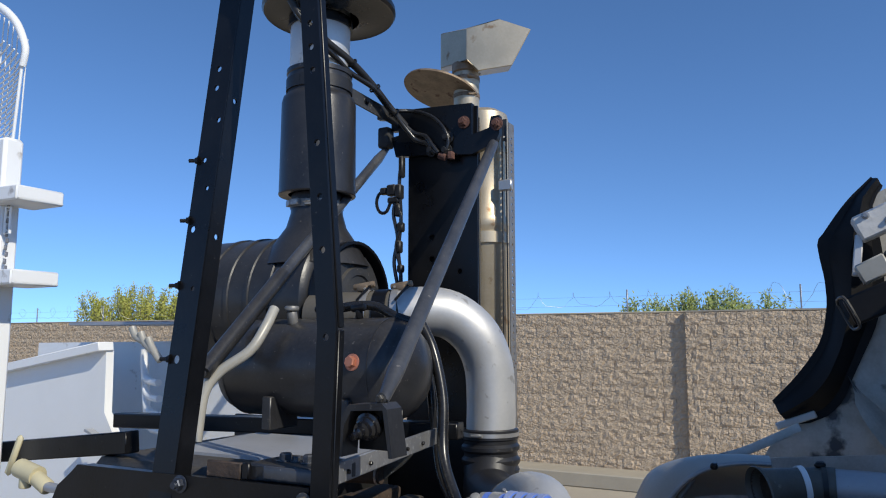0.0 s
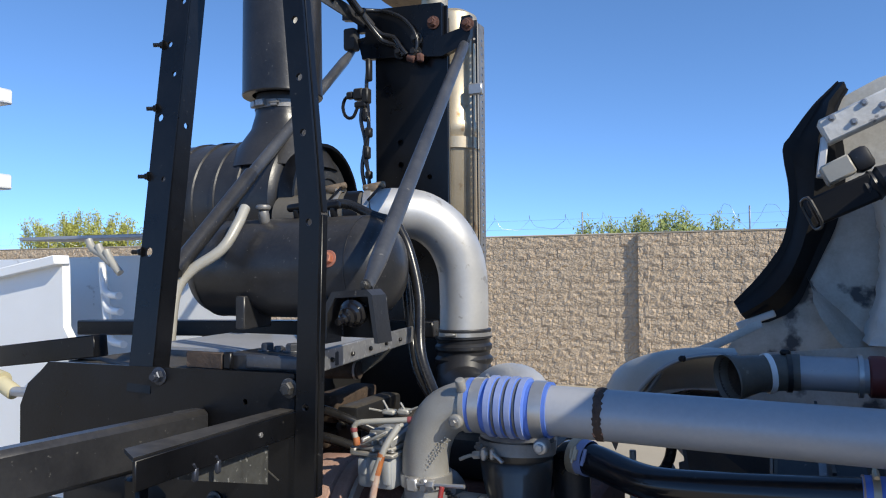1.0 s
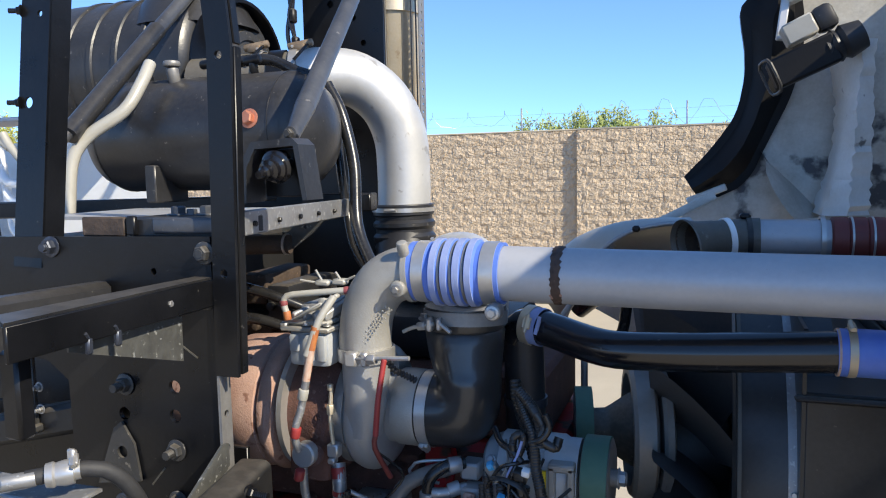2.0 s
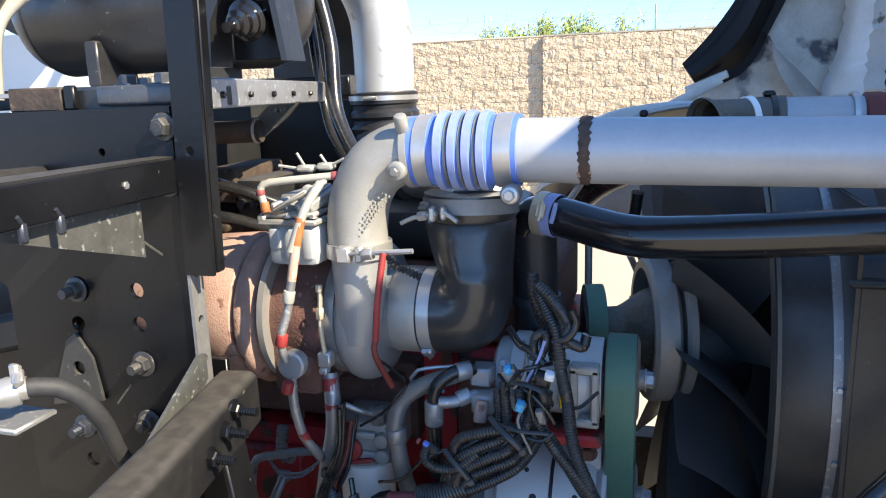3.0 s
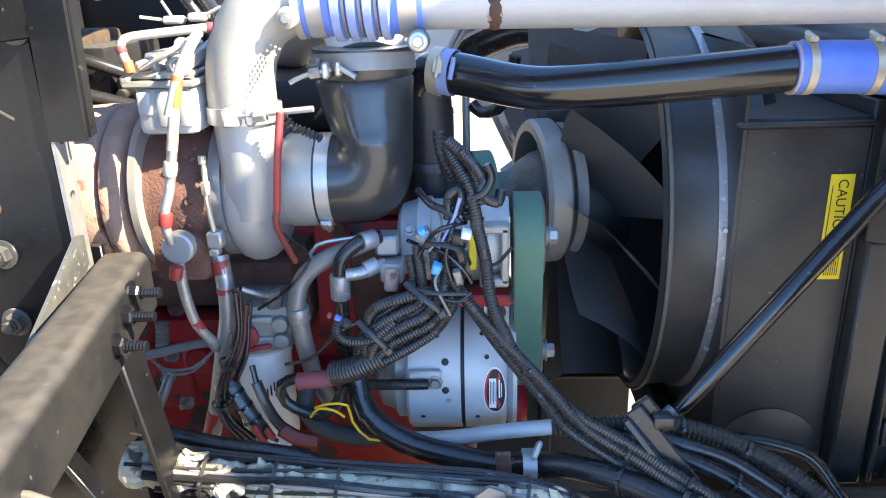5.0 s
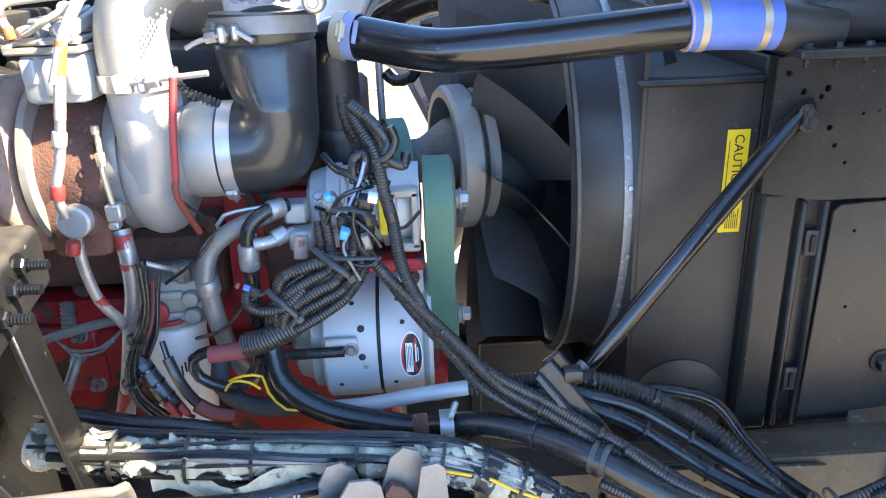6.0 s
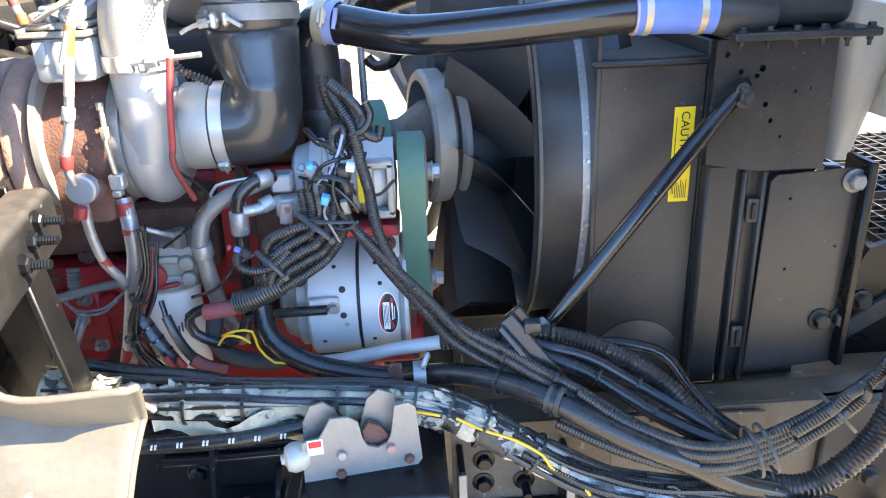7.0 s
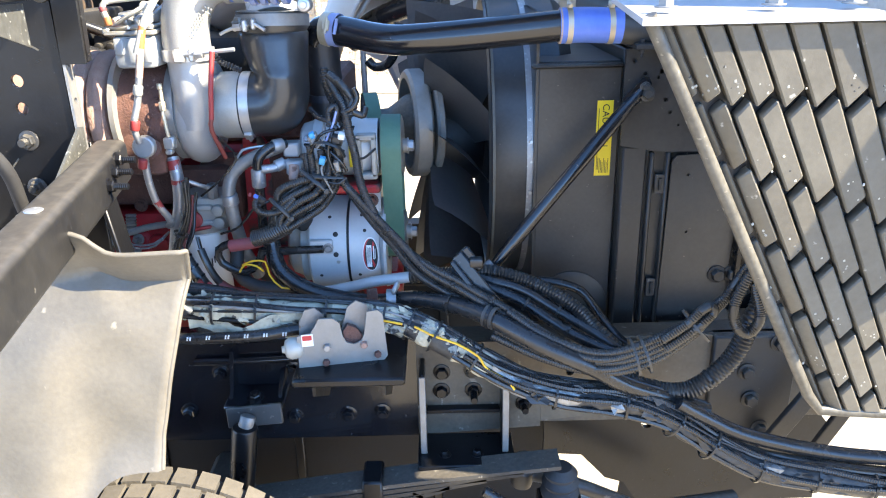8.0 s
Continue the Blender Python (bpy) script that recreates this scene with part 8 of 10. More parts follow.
run("heater_hose", "smooth black rubber hose lying above the fleece-wrapped harness", [(-1.16, 1.52, 1.05), (-1.02, 1.505, 1.030), (-0.948, 1.50, 1.015), (-0.861, 1.50, 1.002), (-0.801, 1.50, 0.988), (-0.764, 1.505, 0.968), (-0.73, 1.53, 0.93)], 0.0155, CABLE, group="heater hoses", category="hose")
sheathed = thing("printed_hose", (-0.8, 1.47, 0.86), "black hose with a row of white printed dashes", "hose")
bm = fresh()
tube(bm, [(-1.02, 1.40, 0.925), (-0.93, 1.395, 0.917), (-0.75, 1.395, 0.918), (-0.64, 1.41, 0.926), (-0.57, 1.42, 0.932)], 0.015, 16)
part("hose", bm, CABLE, sheathed)
for k in range(7):
    x = -0.90 + 0.048 * k
    z = 0.9185 + 0.010 * (k / 7)
    bm = fresh()
    for j in range(2):
        box(bm, (x + 0.007 * j, 1.3785, z - 0.0005), (x + 0.007 * j + 0.0035, 1.3830, z + 0.0035), 0)
        box(bm, (x + 0.007 * j + 0.001, 1.3790, z + 0.005), (x + 0.007 * j + 0.0045, 1.3840, z + 0.008), 0)
    part("print", bm, PAPER, sheathed, "white printed dashes")
# conduits climbing right
for k in range(5):
    o = 0.017 * (k - 2)
    run("corrugated_hose", "ridged black conduit climbing towards the hood hinge",
        [(-0.133 + 0.01 * k, 1.42, 0.925 + o), (-0.009, 1.37, 0.884 + o), (0.112, 1.33 - 0.008 * (k % 2), 0.858 + o * 0.8), (0.215, 1.305, 0.885 + o * 0.9), (0.331 + o * 0.4, 1.30, 0.955 + o), (0.403 + o * 0.5, 1.30, 1.028 + o * 0.7), (0.467 + o, 1.30, 1.10 + o * 0.3), (0.56 + o, 1.32, 1.24)],
        0.0095, LOOM, (0.006, 0.0012), group="ridged conduits")
st = thing("wiring_straps", (0.25, 1.43, 0.80), "grey cable ties round the climbing conduits", "cable tie")
for c, ax in (((0.205, 1.305, 0.884), (1, 0, 0.25)), ((0.23, 1.303, 0.893), (1, 0, 0.35)), ((0.345, 1.30, 0.968), (1, 0, 0.9))):
    bm = fresh()
    ring(bm, c, ax, 0.046, 0.006, 0.002, 26)
    part("strap", bm, BLACK_WORN, st)
run("corrugated_hose", "fat ridged conduit hanging in a loop", [(0.10, 1.38, 0.845), (0.168, 1.38, 0.80), (0.271, 1.37, 0.754), (0.37, 1.36, 0.754), (0.462, 1.36, 0.834), (0.505, 1.36, 0.944), (0.532, 1.38, 1.011), (0.56, 1.42, 1.12)], 0.0225, LOOM, (0.010, 0.003), ties=(0.3, 0.5), group="ridged conduits")
run("cable", "black cable bent in a hairpin", [(0.451, 1.28, 1.115), (0.418, 1.27, 1.035), (0.43, 1.268, 0.978), (0.46, 1.268, 0.963), (0.481, 1.27, 1.004), (0.461, 1.28, 1.086)], 0.012, LOOM, (0.006, 0.0012))
run("cable", "black conduit with a small hairpin bend", [(0.26, 1.275, 0.945), (0.311, 1.27, 0.987), (0.341, 1.268, 1.022), (0.363, 1.268, 1.034), (0.368, 1.268, 1.014), (0.32, 1.27, 0.964), (0.27, 1.275, 0.92)], 0.011, LOOM, (0.006, 0.0012))
run("drain_hose", "smooth black hose with a grey end running below the grille", [(0.33, 1.32, 0.742), (0.40, 1.318, 0.70), (0.509, 1.31, 0.647), (0.70, 1.30, 0.60), (0.863, 1.28, 0.588), (1.1, 1.26, 0.58)], 0.019, CABLE, category="hose")
ds = thing("cable_cradle", (-0.08, 1.55, 0.93), "black plastic saddle and straps under the radiator brace", "clip")
for a, b, w, tk in (((-0.219, 1.520, 1.077), (-0.085, 1.455, 0.915), 0.034, 0.008), ((-0.232, 1.512, 1.062), (-0.115, 1.440, 0.925), 0.016, 0.012), ((-0.205, 1.535, 1.085), (-0.160, 1.52, 1.030), 0.040, 0.014)):
    bm = fresh()
    beam(bm, a, b, w, tk, Y, 0.004)
    part("strap", bm, CABLE, ds)
bm = fresh()
ring(bm, (-0.135, 1.418, 0.945), (0.82, -0.55, -0.1), 0.0245, 0.030, 0.005, 28)
part("cable_band", bm, BLACK_WORN, ds)
bm = fresh()
ring(bm, (-0.135, 1.418, 0.945), (0.82, -0.55, -0.1), 0.029, 0.010, 0.003, 28)
part("band_rib", bm, CABLE, ds)
bm = fresh()
box(bm, (-0.185, 1.50, 1.045), (-0.150, 1.53, 1.070), 0.005, None, 2)
part("strap_head", bm, LOOM, ds)
# hoses beside the tank and cables at the bracket
run("air_line", "black air hose dropping behind the tank", [(-1.24, 2.18, 2.25), (-1.19, 2.17, 2.16), (-1.145, 2.15, 2.01), (-1.116, 2.10, 1.84), (-1.05, 2.05, 1.73), (-0.99, 2.0, 1.68)], 0.019, CABLE, group="air lines", category="hose")
run("air_line", "black air hose beside the tank end", [(-1.23, 2.22, 2.10), (-1.215, 2.20, 2.015), (-1.196, 2.20, 1.863), (-1.15, 2.15, 1.766), (-1.08, 2.10, 1.70)], 0.014, CABLE, group="air lines", category="hose")
run("air_line", "short black hose over the tank", [(-1.47, 2.03, 2.305), (-1.40, 2.03, 2.312), (-1.339, 2.05, 2.309), (-1.256, 2.05, 2.272), (-1.18, 2.06, 2.25)], 0.016, CABLE, group="air lines", category="hose")
run("air_line", "pale grey hose tied to the strut", [(-1.64, 1.90, 2.302), (-1.632, 1.85, 2.24), (-1.65, 1.80, 2.165), (-1.725, 1.75, 2.10), (-1.758, 1.72, 2.032), (-1.762, 1.70, 1.89)], 0.017, CREAM, group="air lines", category="hose")
# ---- added dark sheets for the gloom low behind the rail ----
cover = thing("under_gloom_sheets", (-0.6, 1.78, -0.12), "added dark sheets for the gloom below the engine and rail", "cover")
bm = fresh()
plate(bm, [(-1.9, -0.12), (0.02, -0.12), (0.10, 0.20), (0.06, 0.52), (-1.9, 0.52)], facing(0, 1.78, 0), 0.012)
part("panel", bm, FLAP_RUBBER, cover)
bm = fresh()
plate(bm, [(0.33, -0.12), (0.92, -0.12), (0.92, 0.20), (0.36, 0.20)], facing(0, 1.85, 0), 0.012)
part("end_panel", bm, FLAP_RUBBER, cover)
for x in (-1.2, -0.75, -0.30):
    bm = fresh()
    box(bm, (x, 1.755, -0.10), (x + 0.03, 1.768, 0.50), 0.004)
    part("stiffener", bm, BLACK, cover)

# ---- exhaust stack ----
MX, MY = -1.43, 3.10
ex = thing("exhaust_stack", (MX, MY, 0.9), "heat-tinted stainless exhaust stack with a bent rain hood", "exhaust stack")
bm = fresh()
lathe(bm, [(0.9, 0), (0.9, 0.11), (2.70, 0.122), (2.71, 0.128), (2.75, 0.128), (2.76, 0.122), (3.05, 0.122), (3.06, 0.126), (3.08, 0.126), (3.09, 0.122), (3.20, 0.122), (3.25, 0.11), (3.275, 0.07), (3.275, 0.0)], (MX, MY, 0), Z, 44)
part("muffler", bm, HEAT_STEEL, ex)
bm = fresh()
ring(bm, (MX, MY, 2.66), Z, 0.124, 0.05, 0.010, 44)
part("lower_band", bm, HEAT_STEEL, ex)
bm = fresh()
drum(bm, (-1.52, MY, 3.27), (-1.52, MY, 3.52), 0.062)
part("tail_pipe", bm, HEAT_STEEL, ex)
for z in (3.36, 3.445):
    clamp(ex, (-1.52, MY, z), Z, 0.063, 0.018, BROWNED_STEEL, (0.7, -0.7, 0))
bm = fresh()
lathe(bm, [(3.475, 0.064), (3.48, 0.070), (3.52, 0.070), (3.525, 0.064)], (-1.52, MY, 0), Z, 32)
part("pipe_socket", bm, BROWNED_STEEL, ex, "scorched pipe socket")
bm = fresh()
CORNER = [(-1.661, 3.10, 3.709), (-1.468, 3.0, 3.660), (-1.329, 3.06, 3.700), (-1.192, 3.12, 3.644), (-1.282, 3.10, 3.477), (-1.425, 3.03, 3.452), (-1.469, 3.0, 3.505), (-1.661, 3.10, 3.528)]
near = [bm.verts.new(p) for p in CORNER]
rear = [bm.verts.new(Vector(p) + Vector((-0.10, 0.20, 0.055))) for p in CORNER]
for k in range(8):
    bm.faces.new((near[k], near[(k + 1) % 8], rear[(k + 1) % 8], rear[k]))
bm.faces.new((near[0], near[1], near[6], near[7]))
bm.faces.new((near[1], near[2], near[3], near[4], near[5], near[6]))
bm.faces.new(rear[::-1])
bmesh.ops.bevel(bm, geom=bm.edges[:], offset=0.004, segments=1, affect="EDGES")
part("rain_hood", bm, HEAT_STEEL, ex, "bent sheet rain hood", 25)
bm = fresh()
m = Matrix.Translation((-1.64, MY - 0.03, 3.40)) @ Matrix.Rotation(radians(10), 4, "Y") @ Matrix.Rotation(radians(-16), 4, "X")
bmesh.ops.create_cone(bm, cap_ends=True, segments=44, radius1=0.19, radius2=0.186, depth=0.012, matrix=m)
part("drip_disc", bm, BROWNED_STEEL, ex, "scorched brown drip disc")
bm = fresh()
drum(bm, (-1.60, MY - 0.10, 3.43), (-1.585, MY - 0.11, 3.46), 0.03)
box(bm, (-1.62, MY - 0.12, 3.425), (-1.56, MY - 0.08, 3.44), 0.003)
part("sensor_boss", bm, STEEL, ex)
shield = thing("heat_shield", (-1.29, 3.0, 1.0), "perforated steel heat shield strip beside the muffler", "heat shield")
bm = fresh()
hs = [(-1.283, 1.02 + 0.024 * k, 0.006) for k in range(88)]
plate(bm, [(-1.296, 0.95), (-1.27, 0.95), (-1.27, 3.19), (-1.296, 3.19)], facing(0, 3.0, 0), 0.003, hs, 6)
part("strip", bm, BLACK_WORN, shield)
bm = fresh()
hs = [(-0.02, 1.03 + 0.03 * k, 0.007) for k in range(70)]
plate(bm, [(-0.05, 0.95), (0.012, 0.95), (0.012, 3.17), (-0.05, 3.17)], across(-1.256, 3.0, 0), 0.003, hs, 6)
part("return_strip", bm, DULL_STEEL, shield)
bm = fresh()
box(bm, (-1.31, 2.985, 2.86), (-1.245, 3.01, 2.91), 0.005)
part("clip", bm, STEEL, shield)
tower = thing("exhaust_bracket", (-1.55, 2.9, 0.84), "tall black steel exhaust bracket with punched holes and side brackets", "bracket")
bm = fresh()
hs = [(-1.60, 2.66, 0.014), (-1.60, 2.56, 0.014), (-1.50, 2.60, 0.012), (-1.46, 2.50, 0.012), (-1.49, 2.35, 0.012), (-1.62, 2.40, 0.012), (-1.45, 2.75, 0.010)]
plate(bm, [(-1.725, 0.84), (-1.375, 0.84), (-1.371, 3.24), (-1.45, 3.25), (-1.725, 3.22)], facing(0, 2.915, 0), 0.012, hs)
part("back_plate", bm, BLACK, tower)
bm = fresh()
box(bm, (-1.72, 2.945, 0.84), (-1.38, 2.953, 3.20), 0.003)
part("rear_plate", bm, BLACK_DUSTY, tower)
bm = fresh()
plate(bm, [(-1.775, 3.045), (-1.62, 3.035), (-1.383, 3.012), (-1.27, 3.05), (-1.25, 3.09), (-1.25, 3.17), (-1.29, 3.17), (-1.30, 3.12), (-1.383, 3.10), (-1.383, 3.245), (-1.70, 3.262), (-1.88, 3.289), (-1.88, 3.239), (-1.80, 3.225), (-1.80, 3.17), (-1.76, 3.168), (-1.76, 3.145), (-1.80, 3.14)], facing(0, 2.90, 0), 0.03, [(-1.70, 3.15, 0.012)])
part("cross_bracket", bm, BLACK, tower)
for x, z in ((-1.50, 3.10), (-1.42, 3.16), (-1.58, 3.05), (-1.505, 3.04), (-1.26, 3.13)):
    bolt(tower, (x, 2.868, z), r=0.020, mat=RUST if x > -1.5 else BLACK_DUSTY, stud=0.015)
bm = fresh()
box(bm, (-1.86, 2.84, 3.09), (-1.80, 2.90, 3.19), 0.012, None, 2)
part("rubber_mount", bm, DARK_RUBBER, tower)
sensor = thing("exhaust_sensor", (-1.78, 2.85, 2.75), "black sensor plugs with looping leads on the bracket edge", "sensor")
for p, s in (((-1.83, 2.86, 2.885), (0.018, 0.016, 0.016)), ((-1.785, 2.86, 2.885), (0.024, 0.02, 0.026)), ((-1.748, 2.86, 2.875), (0.016, 0.02, 0.034)), ((-1.775, 2.86, 2.838), (0.03, 0.018, 0.014)), ((-1.735, 2.86, 2.99), (0.012, 0.016, 0.05)), ((-1.752, 2.86, 2.79), (0.013, 0.016, 0.03)), ((-1.738, 2.86, 2.71), (0.015, 0.016, 0.022)), ((-1.745, 2.86, 2.62), (0.012, 0.016, 0.028)), ((-1.738, 2.86, 2.52), (0.014, 0.016, 0.018))):
    bm = fresh()
    box(bm, Vector(p) - Vector(s), Vector(p) + Vector(s), 0.006)
    part("plug", bm, BLACK_DUSTY, sensor)
for r, pts in ((0.008, [(-1.84, 2.86, 2.885), (-1.862, 2.86, 2.87), (-1.872, 2.86, 2.835), (-1.862, 2.86, 2.80), (-1.84, 2.86, 2.783), (-1.815, 2.86, 2.79), (-1.80, 2.86, 2.82), (-1.785, 2.86, 2.845)]), (0.009, [(-1.765, 2.86, 2.85), (-1.775, 2.855, 2.77), (-1.755, 2.86, 2.66), (-1.77, 2.855, 2.55), (-1.75, 2.86, 2.40), (-1.755, 2.87, 2.1)]), (0.009, [(-1.735, 2.86, 3.03), (-1.748, 2.86, 2.92), (-1.738, 2.86, 2.75), (-1.75, 2.86, 2.6), (-1.735, 2.86, 2.45), (-1.745, 2.87, 2.05)]), (0.006, [(-1.75, 2.85, 2.81), (-1.728, 2.85, 2.73), (-1.76, 2.85, 2.62), (-1.735, 2.85, 2.5), (-1.75, 2.85, 2.3)])):
    bm = fresh()
    tube(bm, pts, r, 8)
    part("lead", bm, CABLE, sensor)
tail = thing("stack_cable", (-1.54, 2.86, 3.03), "black sheathed cables sagging from the stack cap to the exhaust bracket", "cable")
for name, r, pts in (("sheath", 0.017, [(-1.874, 2.22, 3.56), (-1.835, 2.25, 3.482), (-1.79, 2.35, 3.415), (-1.772, 2.50, 3.375), (-1.762, 2.65, 3.318), (-1.738, 2.75, 3.245), (-1.70, 2.83, 3.172)]),
                     ("lead", 0.012, [(-1.84, 2.22, 3.50), (-1.785, 2.30, 3.395), (-1.773, 2.38, 3.362), (-1.782, 2.50, 3.335), (-1.748, 2.65, 3.297), (-1.722, 2.78, 3.21), (-1.655, 2.845, 3.105), (-1.60, 2.85, 3.085), (-1.552, 2.85, 3.03)]),
                     ("lead", 0.011, [(-1.715, 2.82, 3.19), (-1.66, 2.845, 3.135), (-1.605, 2.85, 3.118), (-1.57, 2.845, 3.07), (-1.54, 2.85, 3.032)]),
                     ("lead", 0.009, [(-1.735, 2.78, 3.235), (-1.69, 2.845, 3.246), (-1.635, 2.85, 3.234), (-1.56, 2.85, 3.195), (-1.505, 2.85, 3.13), (-1.489, 2.85, 3.075), (-1.504, 2.85, 3.027), (-1.532, 2.86, 3.012)])):
    bm = fresh()
    tube(bm, pts, r, 12)
    part(name, bm, BLACK_DUSTY if name == "sheath" else CABLE, tail)
for c in ((-1.772, 2.50, 3.372), (-1.757, 2.66, 3.308), (-1.725, 2.77, 3.222)):
    bm = fresh()
    ring(bm, c, (0.1, 0.7, -0.6), 0.024, 0.008, 0.003, 18)
    part("cable_tie", bm, BLACK, tail)
bm = fresh()
drum(bm, (-1.535, 2.85, 3.02), (-1.50, 2.85, 3.005), 0.016, 0.004, 14)
box(bm, (-1.49, 2.84, 2.995), (-1.465, 2.87, 3.03), 0.004)
part("fitting", bm, RUST, tail, "rusty threaded fitting")

# ---- far side: second pipe, open hood with its seal, latch block ----
far = thing("far_charge_pipe", (0.0, 2.5, 1.72), "cream pipe with a dark collar and a rust-red ribbed hose", "pipe")
bm = fresh()
tube(bm, [(-0.60, 2.78, 1.50), (-0.50, 2.74, 1.58), (-0.38, 2.70, 1.63), (-0.30, 2.66, 1.64), (-0.22, 2.62, 1.65)], 0.042, 24)
part("bend", bm, CABLE, far, "black bend")
MOUTH, MOUTH_AXIS = Vector((-0.222, 2.352, 1.768)), Vector((-0.82, -0.55, -0.14)).normalized()
bm = fresh()
lathe(bm, [(-0.085, 0.050), (-0.06, 0.054), (-0.02, 0.060), (0.0, 0.066), (0.008, 0.073), (0.003, 0.075), (-0.006, 0.071), (-0.024, 0.064), (-0.06, 0.058), (-0.085, 0.055)], MOUTH, MOUTH_AXIS, 40)
part("collar", bm, FENDER, far, "weathered tan flared collar")
bm = fresh()
lathe(bm, [(-0.004, 0.0645), (-0.05, 0.054), (-0.085, 0.049), (-0.09, 0.0)], MOUTH, MOUTH_AXIS, 36)
part("collar_lining", bm, CAVITY, far, "dark rusty mouth")
bm = fresh()
tube(bm, [MOUTH - MOUTH_AXIS * 0.075, (-0.12, 2.418, 1.781), (-0.065, 2.438, 1.784), (-0.03, 2.44, 1.785)], 0.054, 28)
part("elbow", bm, FENDER, far, "weathered grey rubber elbow")
bm = fresh()
tube(bm, [(-0.05, 2.44, 1.785), (0.1, 2.44, 1.784), (0.5, 2.44, 1.78), (0.9, 2.44, 1.78)], 0.050, 28)
part("pipe", bm, GREY_PIPE, far)
for at, d, w, mat in (((-0.118, 2.418, 1.781), (-0.92, -0.36, -0.10), 0.016, WHITE), ((-0.062, 2.439, 1.784), (-1, -0.1, -0.02), 0.014, BLACK_DUSTY)):
    bm = fresh()
    ring(bm, at, d, 0.0555, w, 0.004, 36)
    part("strap", bm, mat, far, "white strap" if mat is WHITE else "dark strap")
bm = fresh()
box(bm, (-0.085, 2.42, 1.836), (-0.055, 2.46, 1.852), 0.006)
part("strap_buckle", bm, BLACK, far)
bm = fresh()
prof = [(0.09, 0.053)]
for k in range(5):
    prof += [(0.095 + 0.045 * k, 0.060), (0.13 + 0.045 * k, 0.060), (0.134 + 0.045 * k, 0.056)]
lathe(bm, prof, (0.055, 2.44, 1.782), X, 36)
part("hose", bm, RED_BROWN, far, "rust-red ribbed hose")
for x in (0.07, 0.14, 0.19):
    bm = fresh()
    ring(bm, (x + 0.055, 2.44, 1.782), X, 0.056, 0.012 if x < 0.1 else 0.005, 0.006, 36)
    part("band", bm, STEEL, far)
edge = thing("hood_scoop", (-0.4, 2.9, 1.65), "cream rounded duct scoop with a pale rim and white strip", "scoop")
RIM_LINE = spline([(-0.575, 2.58, 1.59), (-0.54, 2.58, 1.654), (-0.492, 2.58, 1.718), (-0.445, 2.58, 1.760), (-0.38, 2.58, 1.793), (-0.294, 2.58, 1.811), (-0.209, 2.58, 1.814)], 0.012)
BACK_LINE = spline([(-0.73, 2.80, 1.53), (-0.70, 2.80, 1.612), (-0.647, 2.80, 1.713), (-0.579, 2.80, 1.760), (-0.506, 2.80, 1.781), (-0.40, 2.80, 1.791), (-0.242, 2.80, 1.792)], 0.012)
bm = fresh()
tube(bm, RIM_LINE, 0.008, 10, straight=True)
part("rim", bm, BARE_ALU, edge, "pale rolled rim")
bm = fresh()
box(bm, (-0.392, 2.565, 1.785), (-0.368, 2.60, 1.806), 0.006)
part("rim_clip", bm, BLACK, edge, "black rim clip")
bm = fresh()
rows = []
for k in range(31):
    p, q = RIM_LINE[int(k / 30 * (len(RIM_LINE) - 1))], BACK_LINE[int(k / 30 * (len(BACK_LINE) - 1))]
    low = Vector((q.x + 0.06, 2.90, q.z - 0.14))
    rows.append([bm.verts.new(p.lerp(q, a) + Vector((0, 0, 0.022 * math.sin(math.pi * a)))) for a in (0, 0.2, 0.4, 0.6, 0.8, 1.0)] + [bm.verts.new(q.lerp(low, a) + Vector((0, 0.03 * math.sin(math.pi * a), 0))) for a in (0.33, 0.66, 1.0)])
for a, b in zip(rows, rows[1:]):
    for j in range(8):
        bm.faces.new((a[j], a[j + 1], b[j + 1], b[j]))
bmesh.ops.solidify(bm, geom=bm.faces[:], thickness=0.005)
part("scoop", bm, CREAM, edge, angle=60)
bm = fresh()
tube(bm, [(-0.45, 3.05, 1.745), (-0.34, 3.05, 1.785), (-0.258, 3.05, 1.825), (-0.145, 3.05, 1.885)], 0.020, 10, flat=0.5)
part("strip", bm, WHITE_WORN, edge, "chipped white strip")
bm = fresh()
plate(bm, [(-0.60, 1.68), (-0.60, 1.42), (-0.499, 1.367), (-0.431, 1.291), (-0.336, 1.125), (-0.25, 1.0), (0.3, 1.0), (0.3, 1.80), (-0.3, 1.74)], facing(0, 3.22, 0), 0.01)
part("inner_panel", bm, WHITE_WORN, edge, "worn white inner panel")

hood = thing("hood", (0.8, 2.1, 0.5), "worn white fibreglass engine hood, tilted open", "hood")
HF = facing(0, 3.46, 0)
bm = fresh()
plate(bm, [(-0.36, 1.62), (0.10, 1.50), (1.25, 1.35), (1.30, 2.90), (0.62, 2.95), (0.30, 2.86), (0.14, 2.78), (0.10, 2.60), (0.12, 2.45), (0.02, 2.10), (-0.10, 1.93), (-0.26, 1.80)], HF, 0.012)
part("far_side", bm, WHITE_WORN, hood, "stained white inner side")
# top height and unseen near edge are set by the shade wanted on the engine
bm = fresh()
rows = []
prof = [(0.70, 1.35), (0.72, 1.75), (0.78, 2.2), (0.83, 2.55), (0.84, 2.69), (0.80, 2.77), (0.72, 2.81)]
for x, z in prof:
    rows.append([bm.verts.new((x + (0.03 if 0 < j < 10 else 0), 0.72 + (3.44 - 0.72) * j / 10, z)) for j in range(11)])
for a, b in zip(rows, rows[1:]):
    for j in range(10):
        bm.faces.new((a[j], a[j + 1], b[j + 1], b[j]))
bmesh.ops.solidify(bm, geom=bm.faces[:], thickness=0.008)
